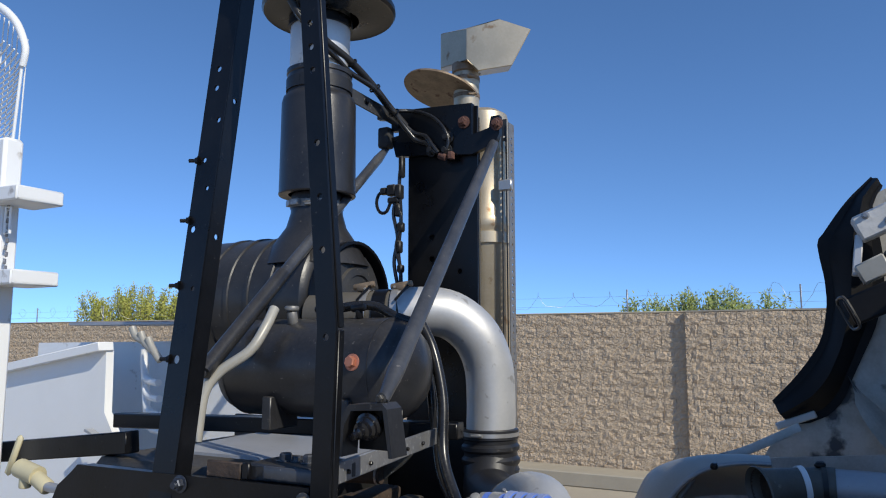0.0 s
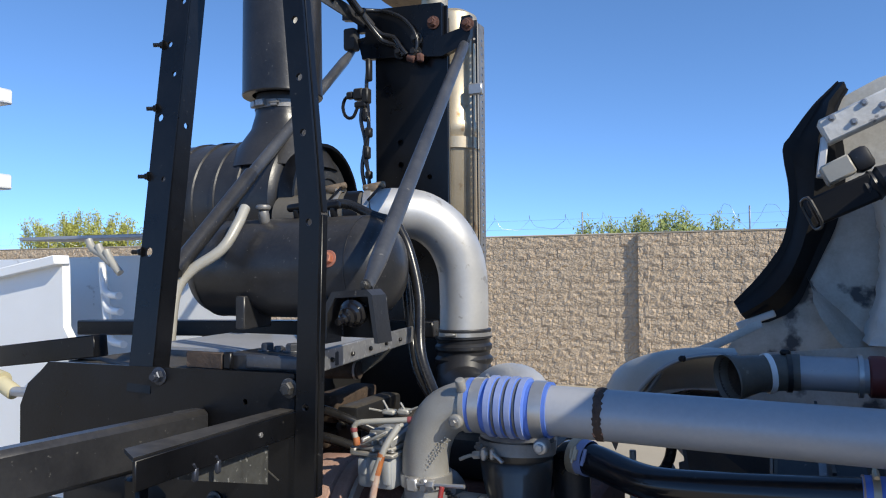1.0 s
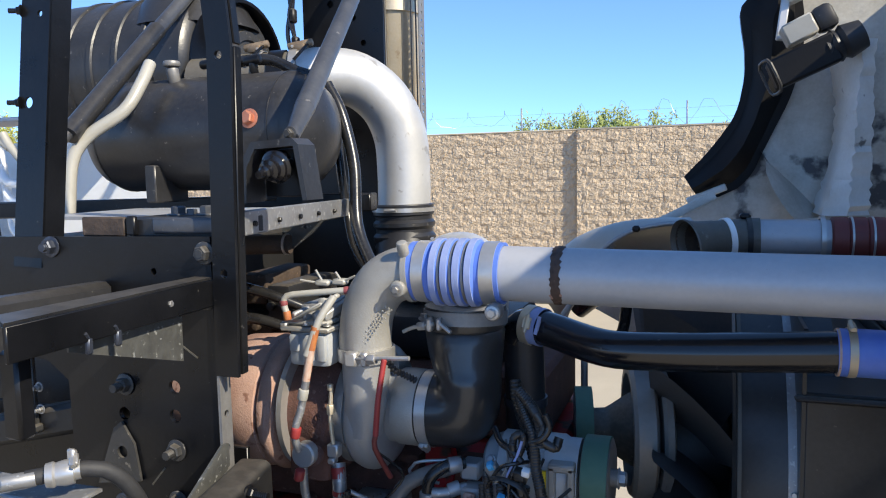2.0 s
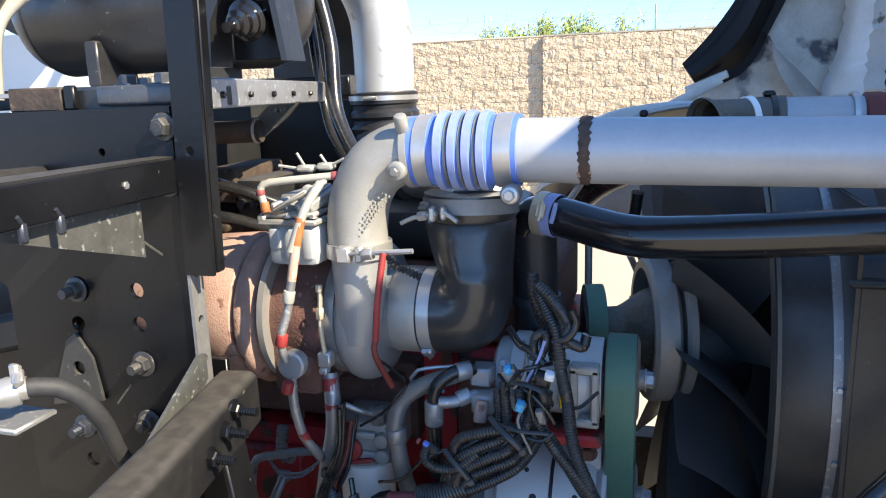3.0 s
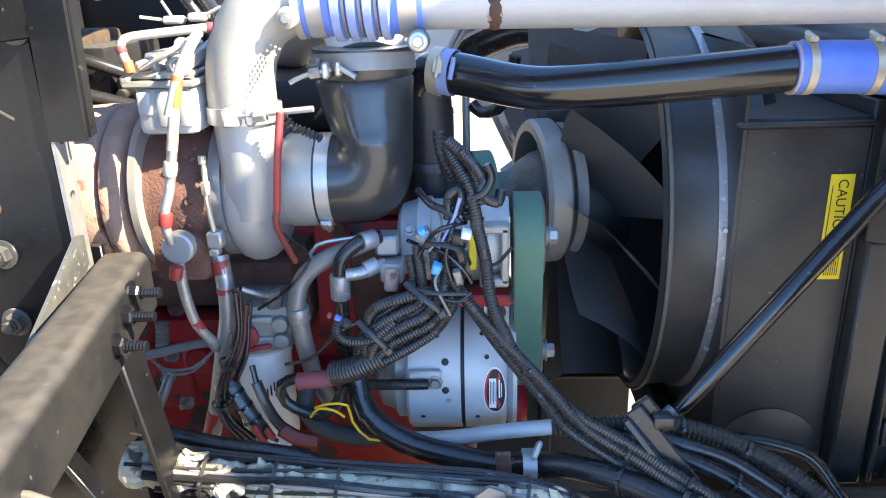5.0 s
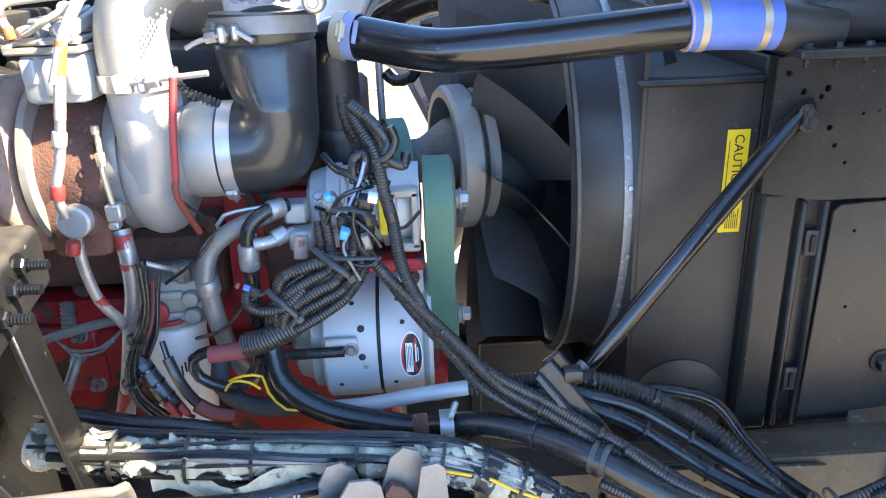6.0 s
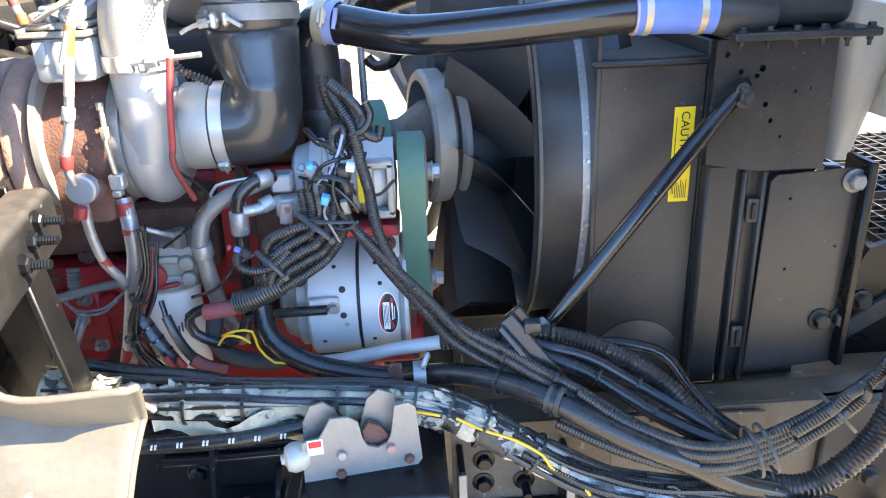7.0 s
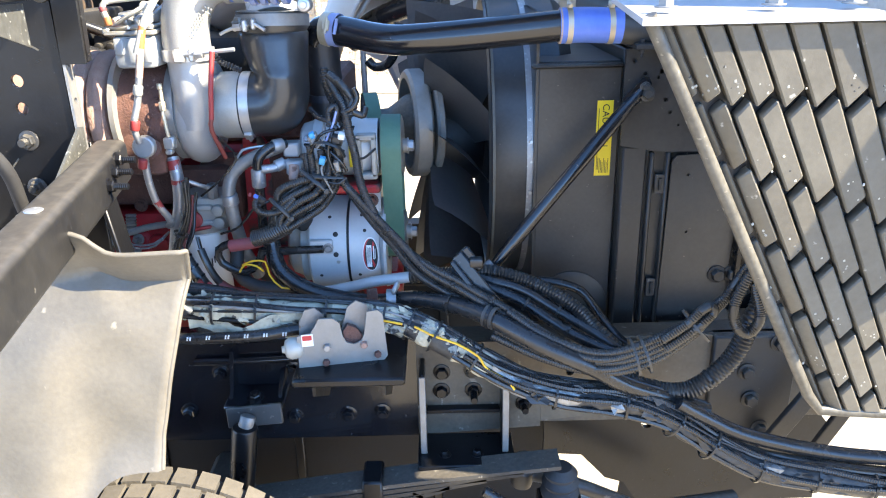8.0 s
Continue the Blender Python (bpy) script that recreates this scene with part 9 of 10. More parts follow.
part("top_shell", bm, WHITE_WORN, hood, "white shell")
bm = fresh()
rows = []
rough_edge = random.Random(12)
for i in range(34):
    u = i / 33
    z = 1.80 + 0.62 * u
    rows.append([bm.verts.new((x + rough_edge.uniform(-0.006, 0.006), y + rough_edge.uniform(-0.008, 0.008), z + rough_edge.uniform(-0.004, 0.004))) for x, y in ((0.215 + 0.03 * u + 0.05 * math.sin(3 * u), 3.40), (0.225 + 0.035 * u + 0.05 * math.sin(3 * u), 3.20), (0.30 + 0.03 * u, 3.14), (0.375 + 0.0 * u, 3.18), (0.39, 3.42))])
for a, b in zip(rows, rows[1:]):
    for j in range(4):
        bm.faces.new((a[j], a[j + 1], b[j + 1], b[j]))
bmesh.ops.solidify(bm, geom=bm.faces[:], thickness=0.008)
part("stiffener", bm, FIBRE, hood, "white moulded stiffener")
bm = fresh()
rows = []
for i in range(12):
    u = i / 11
    rows.append([bm.verts.new((0.02 + 0.32 * u + 0.02 * math.sin(5 * u + v * 2), 3.44 - 0.16 * v - 0.05 * math.sin(3 * v) * (1 - u), 2.06 - 0.32 * u ** 0.7 - 0.10 * v)) for v in (0, 0.33, 0.66, 1.0)])
for a, b in zip(rows, rows[1:]):
    for j in range(3):
        bm.faces.new((a[j], a[j + 1], b[j + 1], b[j]))
bmesh.ops.solidify(bm, geom=bm.faces[:], thickness=0.006)
part("flared_lip", bm, WHITE_WORN, hood)
bm = fresh()
m = Matrix.Translation((0.235, 3.25, 2.69)) @ Matrix.Rotation(radians(-24), 4, "Y")
box(bm, (-0.17, -0.05, -0.055), (0.25, 0.05, 0.045), 0.008, m)
bracket = part("white_bracket", bm, FIBRE, hood, "white painted bent bracket")
for u, v in ((-0.12, 0.03), (-0.06, -0.02), (0.0, 0.03), (0.05, -0.01)):
    bolt(bracket, m @ Vector((u, -0.05, v)), (0, -1, 0), 0.010, ZINC)
bm = fresh()
beam(bm, (0.09, 3.24, 2.60), (0.07, 3.22, 2.44), 0.03, 0.02, Y)
part("hanger", bm, SILVER_PIPE, hood)

# unseen panel added to keep the sun off the radiator's side plates
bm = fresh()
box(bm, (1.35, 0.76, 0.70), (1.37, 2.0, 2.42), 0.006)
part("nose_panel", bm, WHITE_WORN, hood, "unseen white panel added to shade the radiator side")

# rubber seal: a thick curved flap swept along the hood's edge
seal = thing("hood_seal", (0.0, 3.4, 1.88), "thick black moulded rubber flap along the hood edge", "rubber flap")
outer = spline([(x, 3.46, z) for x, z in ((0.15, 2.86), (0.055, 2.765), (-0.035, 2.64), (-0.06, 2.59), (-0.04, 2.437), (-0.042, 2.316), (-0.076, 2.185), (-0.168, 2.052), (-0.264, 1.947))], 0.03)
inner = spline([(x, 3.46, z) for x, z in ((0.19, 2.82), (0.15, 2.74), (0.165, 2.62), (0.175, 2.52), (0.165, 2.38), (0.13, 2.25), (0.095, 2.17), (0.035, 2.04), (-0.01, 1.945), (-0.09, 1.875), (-0.20, 1.85))], 0.03)
bm = fresh()
nn = 26
rows = []
for i in range(nn + 1):
    o = outer[min(len(outer) - 1, round(i / nn * (len(outer) - 1)))]
    q = inner[min(len(inner) - 1, round(i / nn * (len(inner) - 1)))]
    row = []
    for j in range(7):
        v = j / 6
        row.append(bm.verts.new(o.lerp(q, v) + Vector((0, -0.03 - 0.045 * math.sin(math.pi * v) + 0.02 * math.sin(3 * math.pi * v), 0))))
    for j in range(6, -1, -1):
        row.append(bm.verts.new(o.lerp(q, j / 6) + Vector((0, 0.03, 0))))
    rows.append(row)
for a, b in zip(rows, rows[1:]):
    for j in range(14):
        bm.faces.new((a[j], a[(j + 1) % 14], b[(j + 1) % 14], b[j]))
bm.faces.new(rows[0]), bm.faces.new(rows[-1][::-1])
part("flap", bm, FLAP_RUBBER, seal)
bm = fresh()
beam(bm, (-0.25, 3.40, 1.845), (-0.10, 3.38, 1.905), 0.03, 0.012, Y)
part("end_clip", bm, SILVER_PIPE, seal)

block = thing("hood_latch_block", (0.1, 3.15, 2.25), "black rubber latch block with a bright metal cap on the hood", "latch")
m = Matrix.Translation((0.15, 3.12, 2.352)) @ Matrix.Rotation(radians(-24), 4, "Y")
bm = fresh()
box(bm, (-0.125, -0.05, -0.055), (0.10, 0.05, 0.05), 0.008, m)
part("block", bm, FLAP_RUBBER, block)
bm = fresh()
mouth = [(0.05, 0.04), (0.035, 0.056), (0, 0.06), (-0.035, 0.056), (-0.05, 0.04), (-0.053, 0), (-0.05, -0.045), (-0.035, -0.062), (0, -0.066), (0.035, -0.062), (0.05, -0.045), (0.053, 0), (0.05, 0.04)]
tube(bm, [m @ Vector((-0.128 - 0.3 * u, u, v)) for u, v in mouth], 0.006, 8, straight=True)
part("face_ring", bm, BLACK_WORN, block)
bm = fresh()
lathe(bm, [(0.06, 0.04), (0.07, 0.055), (0.085, 0.05), (0.10, 0.06), (0.115, 0.05), (0.13, 0.062), (0.19, 0.05), (0.19, 0)], m @ Vector((0.0, 0, 0)), m.to_3x3() @ X, 24)
part("rubber_bellows", bm, RUBBER, block)
bm = fresh()
m2 = Matrix.Translation((0.155, 3.15, 2.47)) @ Matrix.Rotation(radians(-26), 4, "Y")
box(bm, (-0.085, -0.05, -0.035), (0.02, 0.05, 0.04), 0.006, m2)
part("bright_cap", bm, CREAM, block, "cream metal cap")
bm = fresh()
box(bm, (0.02, -0.045, -0.045), (0.09, 0.045, 0.045), 0.02, m2, 2)
part("dark_end", bm, RUBBER, block)

# ---- slatted grille leaning on the near side ----
grille = thing("side_grille", (0.45, 0.9, 0.75), "weathered grey slatted grille with a pale top plate", "grille")
GO = Vector((0.055, 0.815, 1.70))
ga = (Vector((0.455, 0.927, 0.974)) - GO).normalized()          # down along the leaning edge
gb = Vector((1, 0.0, -0.02)).normalized()
gn = ga.cross(gb).normalized()
if gn.y > 0:
    gn = -gn
gb = gn.cross(ga).normalized()
if gb.x < 0:
    gb = -gb
GM = Matrix((gb, ga, gn)).transposed().to_4x4()
GM.translation = GO
# skew so that the top edge stays level
def on_grille(u, v, w):
    """u along the level top edge, v down the leaning edge, w out of the face."""
    return GO + Vector((1, 0.02, 0.0)) * u + ga * v + gn * w
bm = fresh()
def skew_box(bm, u0, u1, v0, v1, w0, w1, lean=0.0):
    vs = [bm.verts.new(on_grille(u, v + (lean if u == u1 else 0), w)) for w in (w0, w1) for u, v in ((u0, v0), (u1, v0), (u1, v1), (u0, v1))]
    for f in ((0, 1, 2, 3), (7, 6, 5, 4), (0, 4, 5, 1), (1, 5, 6, 2), (2, 6, 7, 3), (3, 7, 4, 0)):
        bm.faces.new([vs[i] for i in f])
skew_box(bm, 0.004, 0.62, 0.012, 0.86, -0.037, -0.027)
part("back_sheet", bm, BLACK_DUSTY, grille, "dark dusty back sheet")
bm = fresh()
tube(bm, [on_grille(-0.006, -0.01, -0.01), on_grille(-0.006, 0.80, -0.01), on_grille(0.004, 0.845, -0.01), on_grille(0.62, 0.93, -0.01)], 0.011, 10, 0.05, straight=True)
part("edge_bar", bm, SCRATCHED, grille, "worn edge bar")
COLUMNS = (0.002, 0.023, 0.057, 0.096, 0.139, 0.186, 0.234, 0.284, 0.334, 0.384, 0.434, 0.484, 0.534, 0.584)
BREAKS = ((0.0, 0.0), (0.138, 0.02), (0.245, 0.50), (0.405, 0.62), (0.56, 0.70), (0.72, 0.70), (0.88, 0.50), (1.02, 0.3))
splash = random.Random(5)


def slat(bm, c, top, low):
    """One slat between two breaks; its ends slope, and the columns draw together towards the foot."""
    u0, u1 = COLUMNS[c] + 0.003, COLUMNS[c + 1] - 0.003
    w = u1 - u0
    corners = []
    for u in (u0, u1):
        slope = -0.85 * (u - (u0 + u1) / 2)
        a = top[0] + top[1] * (u0 + u1) / 2 + (slope + 0.009 if top[0] > 0 else 0.004)
        b = low[0] + low[1] * (u0 + u1) / 2 + slope - 0.009
        corners.append((u, a, min(b, 0.835 + 0.13 * u)))
    pts = [(corners[0][0], corners[0][1]), (corners[1][0], corners[1][1]), (corners[1][0], corners[1][2]), (corners[0][0], corners[0][2])]
    if min(pts[3][1] - pts[0][1], pts[2][1] - pts[1][1]) < 0.012:
        return False
    vs = [bm.verts.new(on_grille(u * (1 - 0.14 * v), v, d - 0.020 * max(0.0, 1 - u / 0.055))) for d in (-0.024, 0.0) for u, v in pts]
    for f in ((0, 1, 2, 3), (7, 6, 5, 4), (0, 4, 5, 1), (1, 5, 6, 2), (2, 6, 7, 3), (3, 7, 4, 0)):
        bm.faces.new([vs[i] for i in f])
    bmesh.ops.recalc_face_normals(bm, faces=bm.faces)
    bmesh.ops.bevel(bm, geom=bm.edges[:], offset=0.0028, segments=1, affect="EDGES")
    return True


for c in range(len(COLUMNS) - 1):
    for top, low in zip(BREAKS, BREAKS[1:]):
        bm = fresh()
        if slat(bm, c, top, low):
            part("slat", bm, GRILLE, grille)
        else:
            bm.free()
        if c < 8 and splash.random() < 0.75:
            bm = fresh()
            for _ in range(splash.randint(4, 9)):
                u = (COLUMNS[c] + COLUMNS[c + 1]) / 2 + splash.gauss(0, 0.007)
                v = low[0] + low[1] * u - 0.035 + splash.gauss(0, 0.011)
                if 0.02 < v < 0.8:
                    p = on_grille(u * (1 - 0.14 * v), v, -0.001 - 0.020 * max(0.0, 1 - u / 0.055))
                    s = splash.uniform(0.0012, 0.0034)
                    bmesh.ops.create_icosphere(bm, subdivisions=1, radius=s, matrix=Matrix.Translation(p) @ Matrix.Diagonal((1, 0.5, 1.2, 1)))
            if bm.verts:
                part("cement_splash", bm, TAPE, grille, "dried pale cement splashes")
            else:
                bm.free()
bm = fresh()
vs = []
for u, v in ((-0.02, -0.012), (0.335, -0.012), (0.40, 0.02)):
    vs.append((on_grille(u, v, 0.014), on_grille(u, v, 0.014) + Vector((0.05, 0.42, 0.012))))
for (a, a2), (b, b2) in zip(vs, vs[1:]):
    bm.faces.new([bm.verts.new(p) for p in (a, b, b2, a2)])
bmesh.ops.remove_doubles(bm, verts=bm.verts, dist=1e-5)
bmesh.ops.solidify(bm, geom=bm.faces[:], thickness=0.010)
top = part("top_plate", bm, GREY_PIPE, grille, "pale top plate with bolts")
for u in (0.02, 0.18, 0.30):
    bolt(top, on_grille(u, -0.012, 0.0) + Vector((0.01, 0.05, 0.008)), (0, 0, 1), 0.012, DULL_STEEL)
bm = fresh()
tube(bm, [on_grille(0.335, -0.01, 0.005), on_grille(0.365, 0.015, 0.01), on_grille(0.40, 0.10, 0.01), on_grille(0.52, 0.55, 0.005)], 0.012, 10)
part("corner_bead", bm, GRILLE, grille)
bm = fresh()
beam(bm, on_grille(0.50, 0.05, -0.05), (0.74, 1.0, 1.72), 0.06, 0.03, Z)
beam(bm, on_grille(0.55, 0.7, -0.05), (0.78, 1.0, 1.38), 0.05, 0.03, Z)
part("stay", bm, BLACK, grille)

# pieces beyond the radiator
bm = fresh()
tube(bm, [(0.67, 1.97, 1.76), (0.668, 1.95, 1.62), (0.667, 1.95, 1.52), (0.665, 1.95, 1.42), (0.657, 1.95, 1.33), (0.65, 1.95, 1.245)], lambda k: 0.09 - 0.018 * k - 0.038 * k * k, 24)
single("overflow_hose", bm, CREAM, "pale grey moulded hose beside the radiator tank", "hose")
arm_r = thing("hinge_arm", (0.75, 1.9, 0.68), "black hood hinge arm beside the radiator foot", "hinge arm")
bm = fresh()
plate(bm, [(0.63, 0.68), (1.0, 0.68), (1.0, 1.06), (0.86, 1.08), (0.72, 1.04), (0.66, 0.92)], facing(0, 1.86, 0), 0.02, [(0.80, 0.95, 0.02)])
part("plate", bm, BLACK, arm_r)
bm = fresh()
beam(bm, (0.66, 1.84, 0.80), (0.98, 1.82, 1.02), 0.02, 0.05, Z)
part("flange", bm, BLACK_WORN, arm_r)
bolt(arm_r, (0.72, 1.838, 0.90), r=0.02, mat=BLACK_DUSTY)
step = thing("grating_step", (1.0, 2.3, 0.5), "black expanded-metal step grating on steel brackets", "step")
for z, x in ((1.12, 0.80), (0.98, 0.86), (0.84, 0.92)):
    bm = fresh()
    for k in range(14):
        beam(bm, (x, 2.0 + 0.045 * k, z), (x + 0.4, 2.0 + 0.045 * k, z), 0.006, 0.02, Z, 0)
    for k in range(9):
        beam(bm, (x + 0.05 * k, 2.0, z + 0.002), (x + 0.05 * k, 2.6, z + 0.002), 0.006, 0.02, Z, 0)
    part("tread", bm, BLACK_DUSTY, step)
for x in (0.78, 1.25):
    bm = fresh()
    beam(bm, (x, 2.2, 0.5), (x + 0.02, 2.2, 1.15), 0.05, 0.04, Y)
    part("stringer", bm, BLACK, step)

# ---- struts seen behind the engine towards the far side ----
for a, b in (((-0.445, 2.72, 1.41), (-0.355, 2.70, 1.22)), ((-0.62, 2.62, 1.50), (-0.46, 2.66, 1.74)), ((-0.515, 2.40, 1.27), (-0.515, 2.40, 1.52))):
    bm = fresh()
    tube(bm, [a, b], 0.0105, 10, 0.1)
    single("stay_rod", bm, BARE_ALU, "pale slim steel stay behind the engine", "rod", group="stays behind the engine")

bm = fresh()
tube(bm, [(-0.385, 2.36, 1.60), (-0.40, 2.38, 1.51), (-0.43, 2.39, 1.46), (-0.475, 2.40, 1.45), (-0.50, 2.40, 1.475)], 0.0165, 14)
single("breather_pipe", bm, CABLE, "black breather pipe with a curled end behind the engine", "pipe")

# ---- white machine body, ladder and cage at the cab end ----
body = thing("mixer_body", (-4.0, 2.8, -LIFT), "white painted machine body with a broad rim and ribs", "machine body")
bm = fresh()
plate(bm, [(-4.9, -LIFT), (-3.50, -LIFT), (-3.52, 1.66), (-3.62, 1.80), (-3.63, 2.14), (-4.9, 1.94)], facing(0, 2.86, 0), 0.05)
part("side", bm, WHITE, body)
bm = fresh()
beam(bm, (-4.9, 2.80, 1.965), (-3.62, 2.80, 2.165), 0.10, 0.05, Z)
part("rim", bm, WHITE, body)
bm = fresh()
plate(bm, [(-4.9, -LIFT), (-2.75, -LIFT), (-2.75, 2.20), (-4.9, 2.18)], facing(0, 3.3, 0), 0.05)
part("rear_panel", bm, WHITE, body)
for k in range(4):
    bm = fresh()
    z = 2.15 - 0.085 * k
    x = -3.43 + 0.012 * k
    tube(bm, [(x, 2.9, z), (x + 0.005, 2.9, z - 0.09), (x + 0.03, 2.89, z - 0.15), (x + 0.08, 2.88, z - 0.175), (x + 0.17, 2.86, z - 0.18)], 0.02, 10)
    part("rib", bm, WHITE, body)
for k, (x, z) in enumerate(((-3.44, 2.22), (-3.37, 2.19), (-3.31, 2.16))):
    bm = fresh()
    tube(bm, [(x, 2.82, z + 0.05), (x + 0.03, 2.82, z), (x + 0.10, 2.82, z - 0.03 - 0.02 * k)], 0.02, 10)
    part("hinge_bar", bm, CREAM, body, "cream hinge bar")
bm = fresh()
beam(bm, (-4.3, 3.2, 2.30), (-2.8, 3.1, 2.29), 0.30, 0.02, Z)
part("top_sheet", bm, GREY_PIPE, body, "pale reflective top sheet")
for k in range(3):
    bm = fresh()
    beam(bm, (-3.6 + 0.06 * k, 2.7, 1.72 - 0.02 * k), (-3.05 + 0.06 * k, 2.6, 1.58 - 0.02 * k), 0.05, 0.015, Z)
    part("lower_sheet", bm, SILVER_PIPE, body)
valve = thing("drain_valve", (-2.75, 1.65, 1.70), "cream plastic tap on the side beam", "valve")
bm = fresh()
tube(bm, [(-2.56, 1.66, 1.755), (-2.46, 1.66, 1.735)], 0.033, 16)
drum(bm, (-2.48, 1.66, 1.735), (-2.40, 1.66, 1.70), 0.026)
drum(bm, (-2.52, 1.655, 1.69), (-2.52, 1.655, 1.745), 0.02)
part("body", bm, TAP, valve)
bm = fresh()
beam(bm, (-2.60, 1.64, 1.73), (-2.535, 1.64, 1.87), 0.028, 0.022, Y, 0.01)
part("handle", bm, TAP, valve)
bm = fresh()
tube(bm, [(-2.41, 1.66, 1.705), (-2.25, 1.60, 1.72), (-2.10, 1.50, 1.745), (-1.95, 1.40, 1.75)], 0.016, 12)
part("feed_pipe", bm, GREY_PIPE, valve, "grey feed pipe")
ladder = thing("access_ladder", (-2.85, 1.7, -LIFT), "white ladder with projecting treads and a wire cage", "ladder")
bm = fresh()
box(bm, (-2.98, 1.66, -LIFT), (-2.79, 1.74, 2.98), 0.012)
part("stile", bm, WHITE, ladder)
for z in (2.455, 2.765):
    bm = fresh()
    box(bm, (-2.80, 1.62, z - 0.055), (-2.615, 1.80, z - 0.040), 0.005)
    box(bm, (-2.80, 1.61, z - 0.055), (-2.615, 1.625, z), 0.006)
    box(bm, (-2.63, 1.61, z - 0.055), (-2.615, 1.80, z), 0.006)
    part("tread", bm, WHITE, ladder)
bm = fresh()
for k in range(11):
    tube(bm, [(-2.772 + 0.008 * (k % 2), 1.68, 2.71 - 0.026 * k), (-2.764 + 0.008 * (k % 2), 1.675, 2.695 - 0.026 * k)], 0.006, 6)
part("chain", bm, ZINC, ladder)
bm = fresh()
tube(bm, [(-2.775, 1.675, 2.70), (-2.745, 1.675, 2.70), (-2.745, 1.675, 2.60), (-2.775, 1.675, 2.60), (-2.775, 1.675, 2.70)], 0.006, 8, 0.05, straight=True)
part("hasp", bm, WHITE, ladder)
bm = fresh()
tube(bm, [(-3.085, 1.70, 3.63), (-2.998, 1.70, 3.574), (-2.915, 1.70, 3.525), (-2.835, 1.70, 3.455), (-2.78, 1.70, 3.37), (-2.767, 1.70, 3.325), (-2.78, 1.70, 3.27)], lambda k: 0.021 - 0.008 * k, 12)
part("cage_rim", bm, WHITE, ladder)
bm = fresh()
tube(bm, [(-2.783, 1.70, 3.28), (-2.798, 1.70, 3.10), (-2.812, 1.70, 2.93)], 0.006, 8)
part("cage_edge", bm, WHITE, ladder)
for k in range(24):
    z = 2.93 + 0.0235 * k
    end = -2.815 + (z - 2.93) * 0.097 if z < 3.28 else -2.783 - 0.30 * ((z - 3.28) / 0.2) ** 1.6
    bm = fresh()
    tube(bm, [(-3.06, 1.74, z - 0.055), (end - 0.1, 1.72, z - 0.028), (end, 1.70, z)], 0.0036, 6, 0.1)
    part("cage_wire", bm, WHITE, ladder)
for k in range(8):
    x = -3.065 + 0.034 * k
    bm = fresh()
    tube(bm, [(x, 1.735, 2.93), (x + 0.012, 1.735, 3.56 - 0.16 * (k / 7) ** 1.3)], 0.0030, 6, 0.3)
    part("cage_wire", bm, WHITE, ladder)

# ---- bushes and wire beyond the wall ----
def build_bush(at, size, mat, label, seed, n):
    rnd = random.Random(seed)
    t = thing("bush", at, label, "bush")
    bm = fresh()
    tips = []
    for k in range(110):
        a, s = rnd.uniform(0, 2 * math.pi), rnd.uniform(0.1, 1.0) ** 0.7
        tip = Vector((size[0] * s * math.cos(a), size[1] * s * math.sin(a), size[2] * (1.0 - 0.07 * s * s) * rnd.uniform(0.87, 1.05)))
        tips.append(tip)
        low = Vector(at) + Vector((tip.x * 0.75, tip.y * 0.75, tip.z * 0.6))
        tube(bm, [Vector(at) + Vector((tip.x * 0.2, tip.y * 0.2, -0.1)), low, Vector(at) + tip], lambda k: 0.022 * (1 - 0.85 * k), 5, 0.3)
    part("trunk", bm, BARK, t)
    verts, faces = [], []
    for i in range(n):
        tip = rnd.choice(tips)
        u = rnd.uniform(0.55, 1.0)
        thin = 0.05 + 0.10 * (1 - u)
        p = Vector(at) + Vector((tip.x * (0.75 + 0.25 * (u - 0.6) / 0.4), tip.y * (0.75 + 0.25 * (u - 0.6) / 0.4), tip.z * u)) + Vector((rnd.gauss(0, thin), rnd.gauss(0, thin), rnd.gauss(0, 0.05)))
        d = Vector((rnd.gauss(0, 1), rnd.gauss(0, 1), rnd.gauss(0.7, 0.8))).normalized()
        s = d.orthogonal().normalized()
        L, W = rnd.uniform(0.05, 0.11), rnd.uniform(0.010, 0.018)
        b = len(verts)
        verts += [p, p + d * L * 0.5 + s * W, p + d * L, p + d * L * 0.5 - s * W]
        faces.append((b, b + 1, b + 2, b + 3))
    me = bpy.data.meshes.new("crown")
    base = Vector(at)
    me.from_pydata([v - base for v in verts], [], faces)
    me.materials.append(mat)
    ob = new("crown", me)
    ob.parent = t
    tagged(ob, kind="stuff")


build_bush((-2.2, 14.4, -LIFT), (1.75, 0.9, 3.2), LEAF, "pale green leafy bush behind the block wall", 3, 32000)
build_bush((-18.6, 15.2, -LIFT), (2.3, 1.2, 3.9), LEAF_YELLOW, "yellow-green bush behind the block wall", 5, 30000)
build_bush((0.5, 14.6, -LIFT), (0.8, 0.6, 2.95), LEAF, "small green bush behind the block wall", 8, 3500)

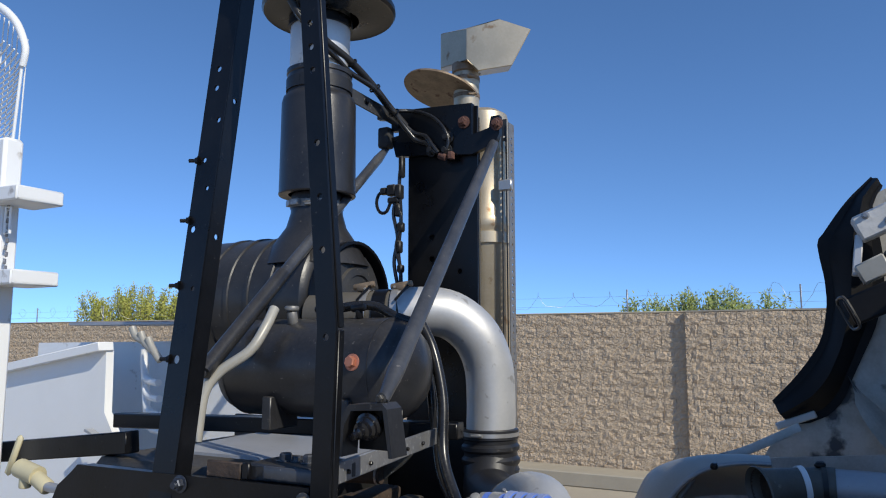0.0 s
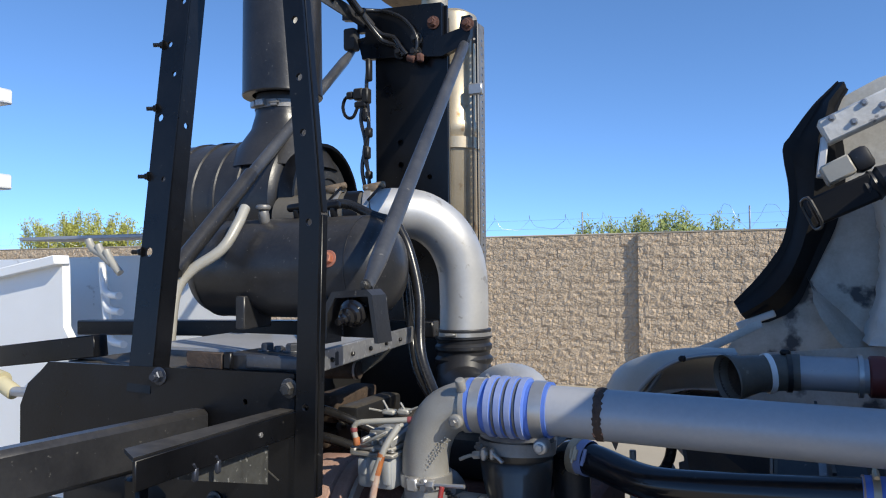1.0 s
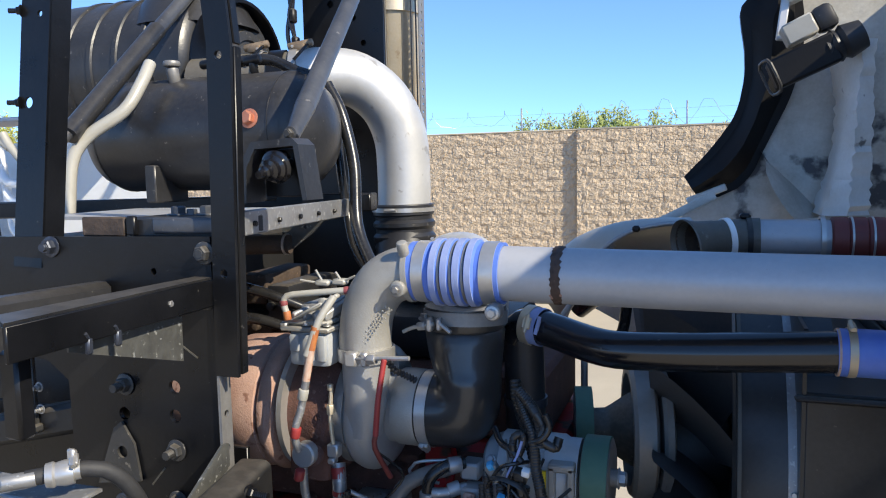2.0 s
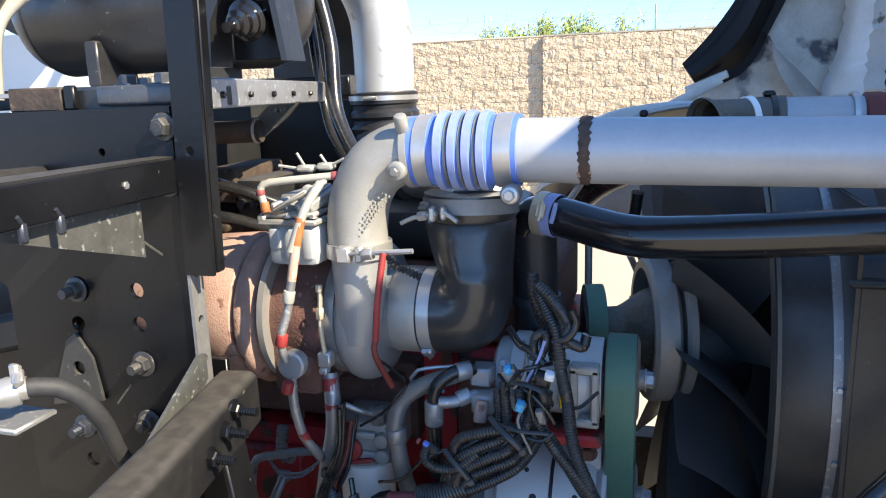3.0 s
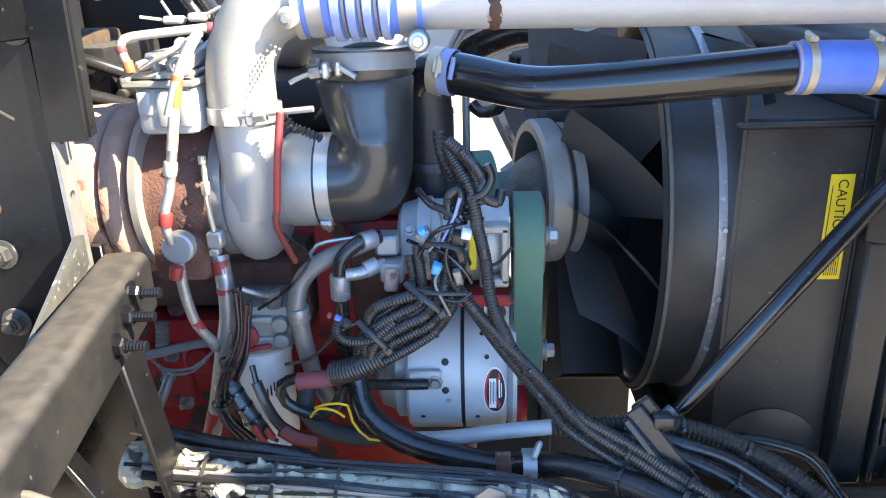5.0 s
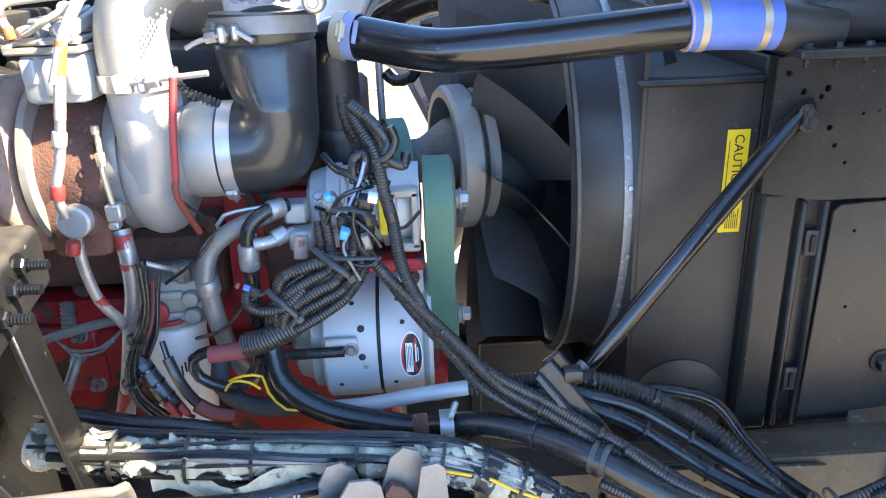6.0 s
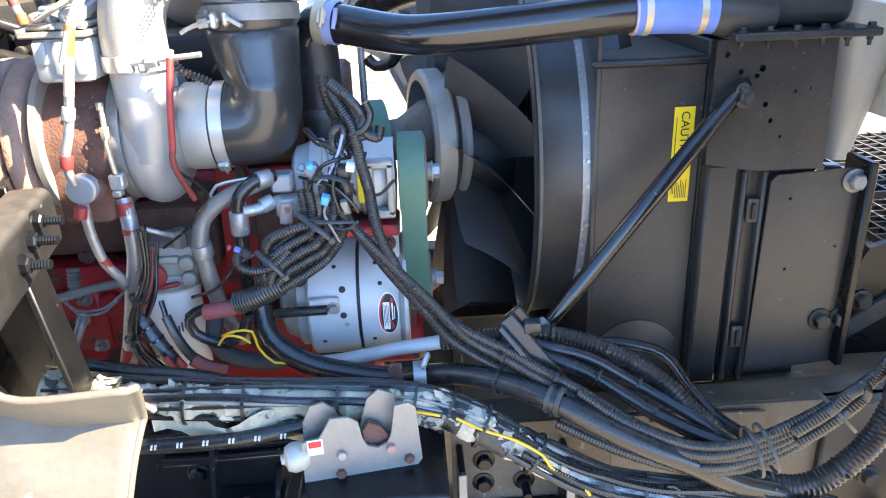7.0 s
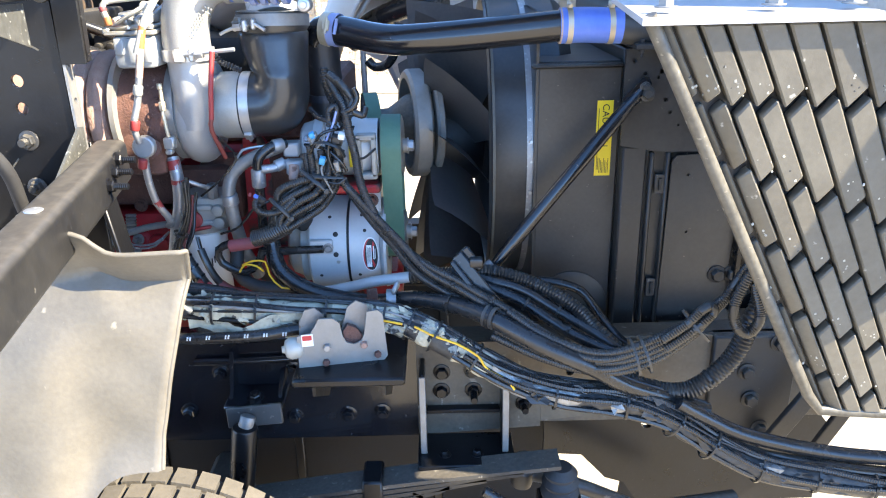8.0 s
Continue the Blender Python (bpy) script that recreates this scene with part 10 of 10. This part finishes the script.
wire_t = thing("razor_wire", (-8, WALL_Y + 0.1, WALL_TOP), "thin coil of razor wire on posts along the wall top", "razor wire")
bm = fresh()
pts = []
for k in range(620):
    a = k * 0.42
    x = -24 + 28 * k / 620
    pts.append((x + (0.03 + 0.05 * math.sin(k * 0.031)) * math.cos(a), WALL_Y + 0.12 + 0.16 * math.cos(a), WALL_TOP + 0.26 + (0.17 + 0.05 * math.sin(k * 0.053)) * math.sin(a) + 0.02 * math.sin(k * 1.7)))
tube(bm, pts, 0.0026, 4, straight=True)
part("coil", bm, ZINC, wire_t)
for z in (0.14, 0.30):
    bm = fresh()
    tube(bm, [(-24, WALL_Y + 0.1, WALL_TOP + z), (4, WALL_Y + 0.1, WALL_TOP + z)], 0.002, 4, 2.0)
    part("strand", bm, DULL_STEEL, wire_t)
for k in range(10):
    bm = fresh()
    x = -22.5 + 2.75 * k
    beam(bm, (x, WALL_Y + 0.1, WALL_TOP - 0.3), (x, WALL_Y + 0.1, WALL_TOP + 0.42), 0.025, 0.025, X)
    part("post", bm, ZINC, wire_t)

# ---- boundary wall of split-face blocks ----
wall = thing("wall_north", (-8, WALL_Y, -LIFT), "tan split-face concrete block wall in running bond", "wall", kind="structure")
bm = fresh()
box(bm, (-40, WALL_Y + 0.022, -LIFT), (JOG_X, WALL_Y + 0.18, WALL_TOP - 0.005), 0)
part("mortar", bm, MORTAR, wall)
bm = fresh()
box(bm, (JOG_X, WALL_Y - 0.088, -LIFT), (30, WALL_Y + 0.18, WALL_TOP - 0.005), 0)
part("mortar", bm, MORTAR, wall)
bm = fresh()
box(bm, (-40, WALL_Y - 0.005, WALL_TOP - 0.004), (JOG_X, WALL_Y + 0.19, WALL_TOP + 0.025), 0.008)
part("coping", bm, KERB, wall, "pale flat coping")
bm = fresh()
box(bm, (JOG_X + 0.002, WALL_Y - 0.115, WALL_TOP - 0.004), (30, WALL_Y + 0.19, WALL_TOP + 0.027), 0.008)
part("coping", bm, KERB, wall, "pale flat coping")
BL, BH = 0.406, 0.203


def block_mesh(seed, length):
    """One split-face block: rough front towards -y."""
    rnd = random.Random(seed)
    nx, nz = 7, 4
    verts, faces = [], []
    w, h = length - 0.002, BH - 0.002
    for j in range(nz + 1):
        for i in range(nx + 1):
            edge = i in (0, nx) or j in (0, nz)
            y = -0.008 - (0.018 if edge else 0.028) * rnd.random()
            verts.append((-w / 2 + w * i / nx + (0 if i in (0, nx) else rnd.uniform(-0.024, 0.024)), y, -h / 2 + h * j / nz + (0 if j in (0, nz) else rnd.uniform(-0.017, 0.017))))
    for j in range(nz):
        for i in range(nx):
            a = j * (nx + 1) + i
            faces.append((a, a + 1, a + nx + 2, a + nx + 1))
    b = len(verts)
    verts += [(-w / 2, 0.024, -h / 2), (w / 2, 0.024, -h / 2), (w / 2, 0.024, h / 2), (-w / 2, 0.024, h / 2)]
    n1 = nx + 1
    ring_i = [0, nx, nz * n1 + nx, nz * n1]
    for k in range(4):
        faces.append((ring_i[k], b + k, b + (k + 1) % 4, ring_i[(k + 1) % 4]))
    me = bpy.data.meshes.new("block")
    me.from_pydata(verts, [], faces)
    me.materials.append(STONE)
    return me


VARIANTS = [block_mesh(s, BL) for s in range(14)]
HALVES = [block_mesh(40 + s, BL / 2) for s in range(3)]
rnd = random.Random(77)
singles, rest = 0, ([], [])
for course in range(14):
    z = WALL_TOP - 0.008 - BH * (course + 0.5)
    for side in (0, 1):
        y = WALL_Y if side == 0 else WALL_Y - 0.11
        shift = BL / 2 if course % 2 else 0.0
        n = 86 if side == 0 else 26
        if shift:
            x = JOG_X + (-1 if side == 0 else 1) * BL / 4
            me = rnd.choice(HALVES)
            todo = [(x, me)]
        else:
            todo = []
        for k in range(n):
            x = JOG_X + (-1 if side == 0 else 1) * (shift + BL * (k + 0.5))
            todo.append((x, rnd.choice(VARIANTS)))
        for x, me in todo:
            if -5.9 < x < 2.6 and z > 0.0 and singles < 300:
                ob = new("block", me)
                ob.parent = wall
                ob.location = Vector((x, y, z)) - BASE[wall.name]
                singles += 1
            else:
                b = len(rest[0])
                rest[0].extend([tuple(Vector(v.co) + Vector((x, y, z)) - BASE[wall.name]) for v in me.vertices])
                rest[1].extend([tuple(i + b for i in p.vertices) for p in me.polygons])
me = bpy.data.meshes.new("far_blocks")
me.from_pydata(rest[0], [], rest[1])
me.materials.append(STONE)
ob = new("far_blocks", me)
ob.parent = wall
tagged(ob, kind="stuff")
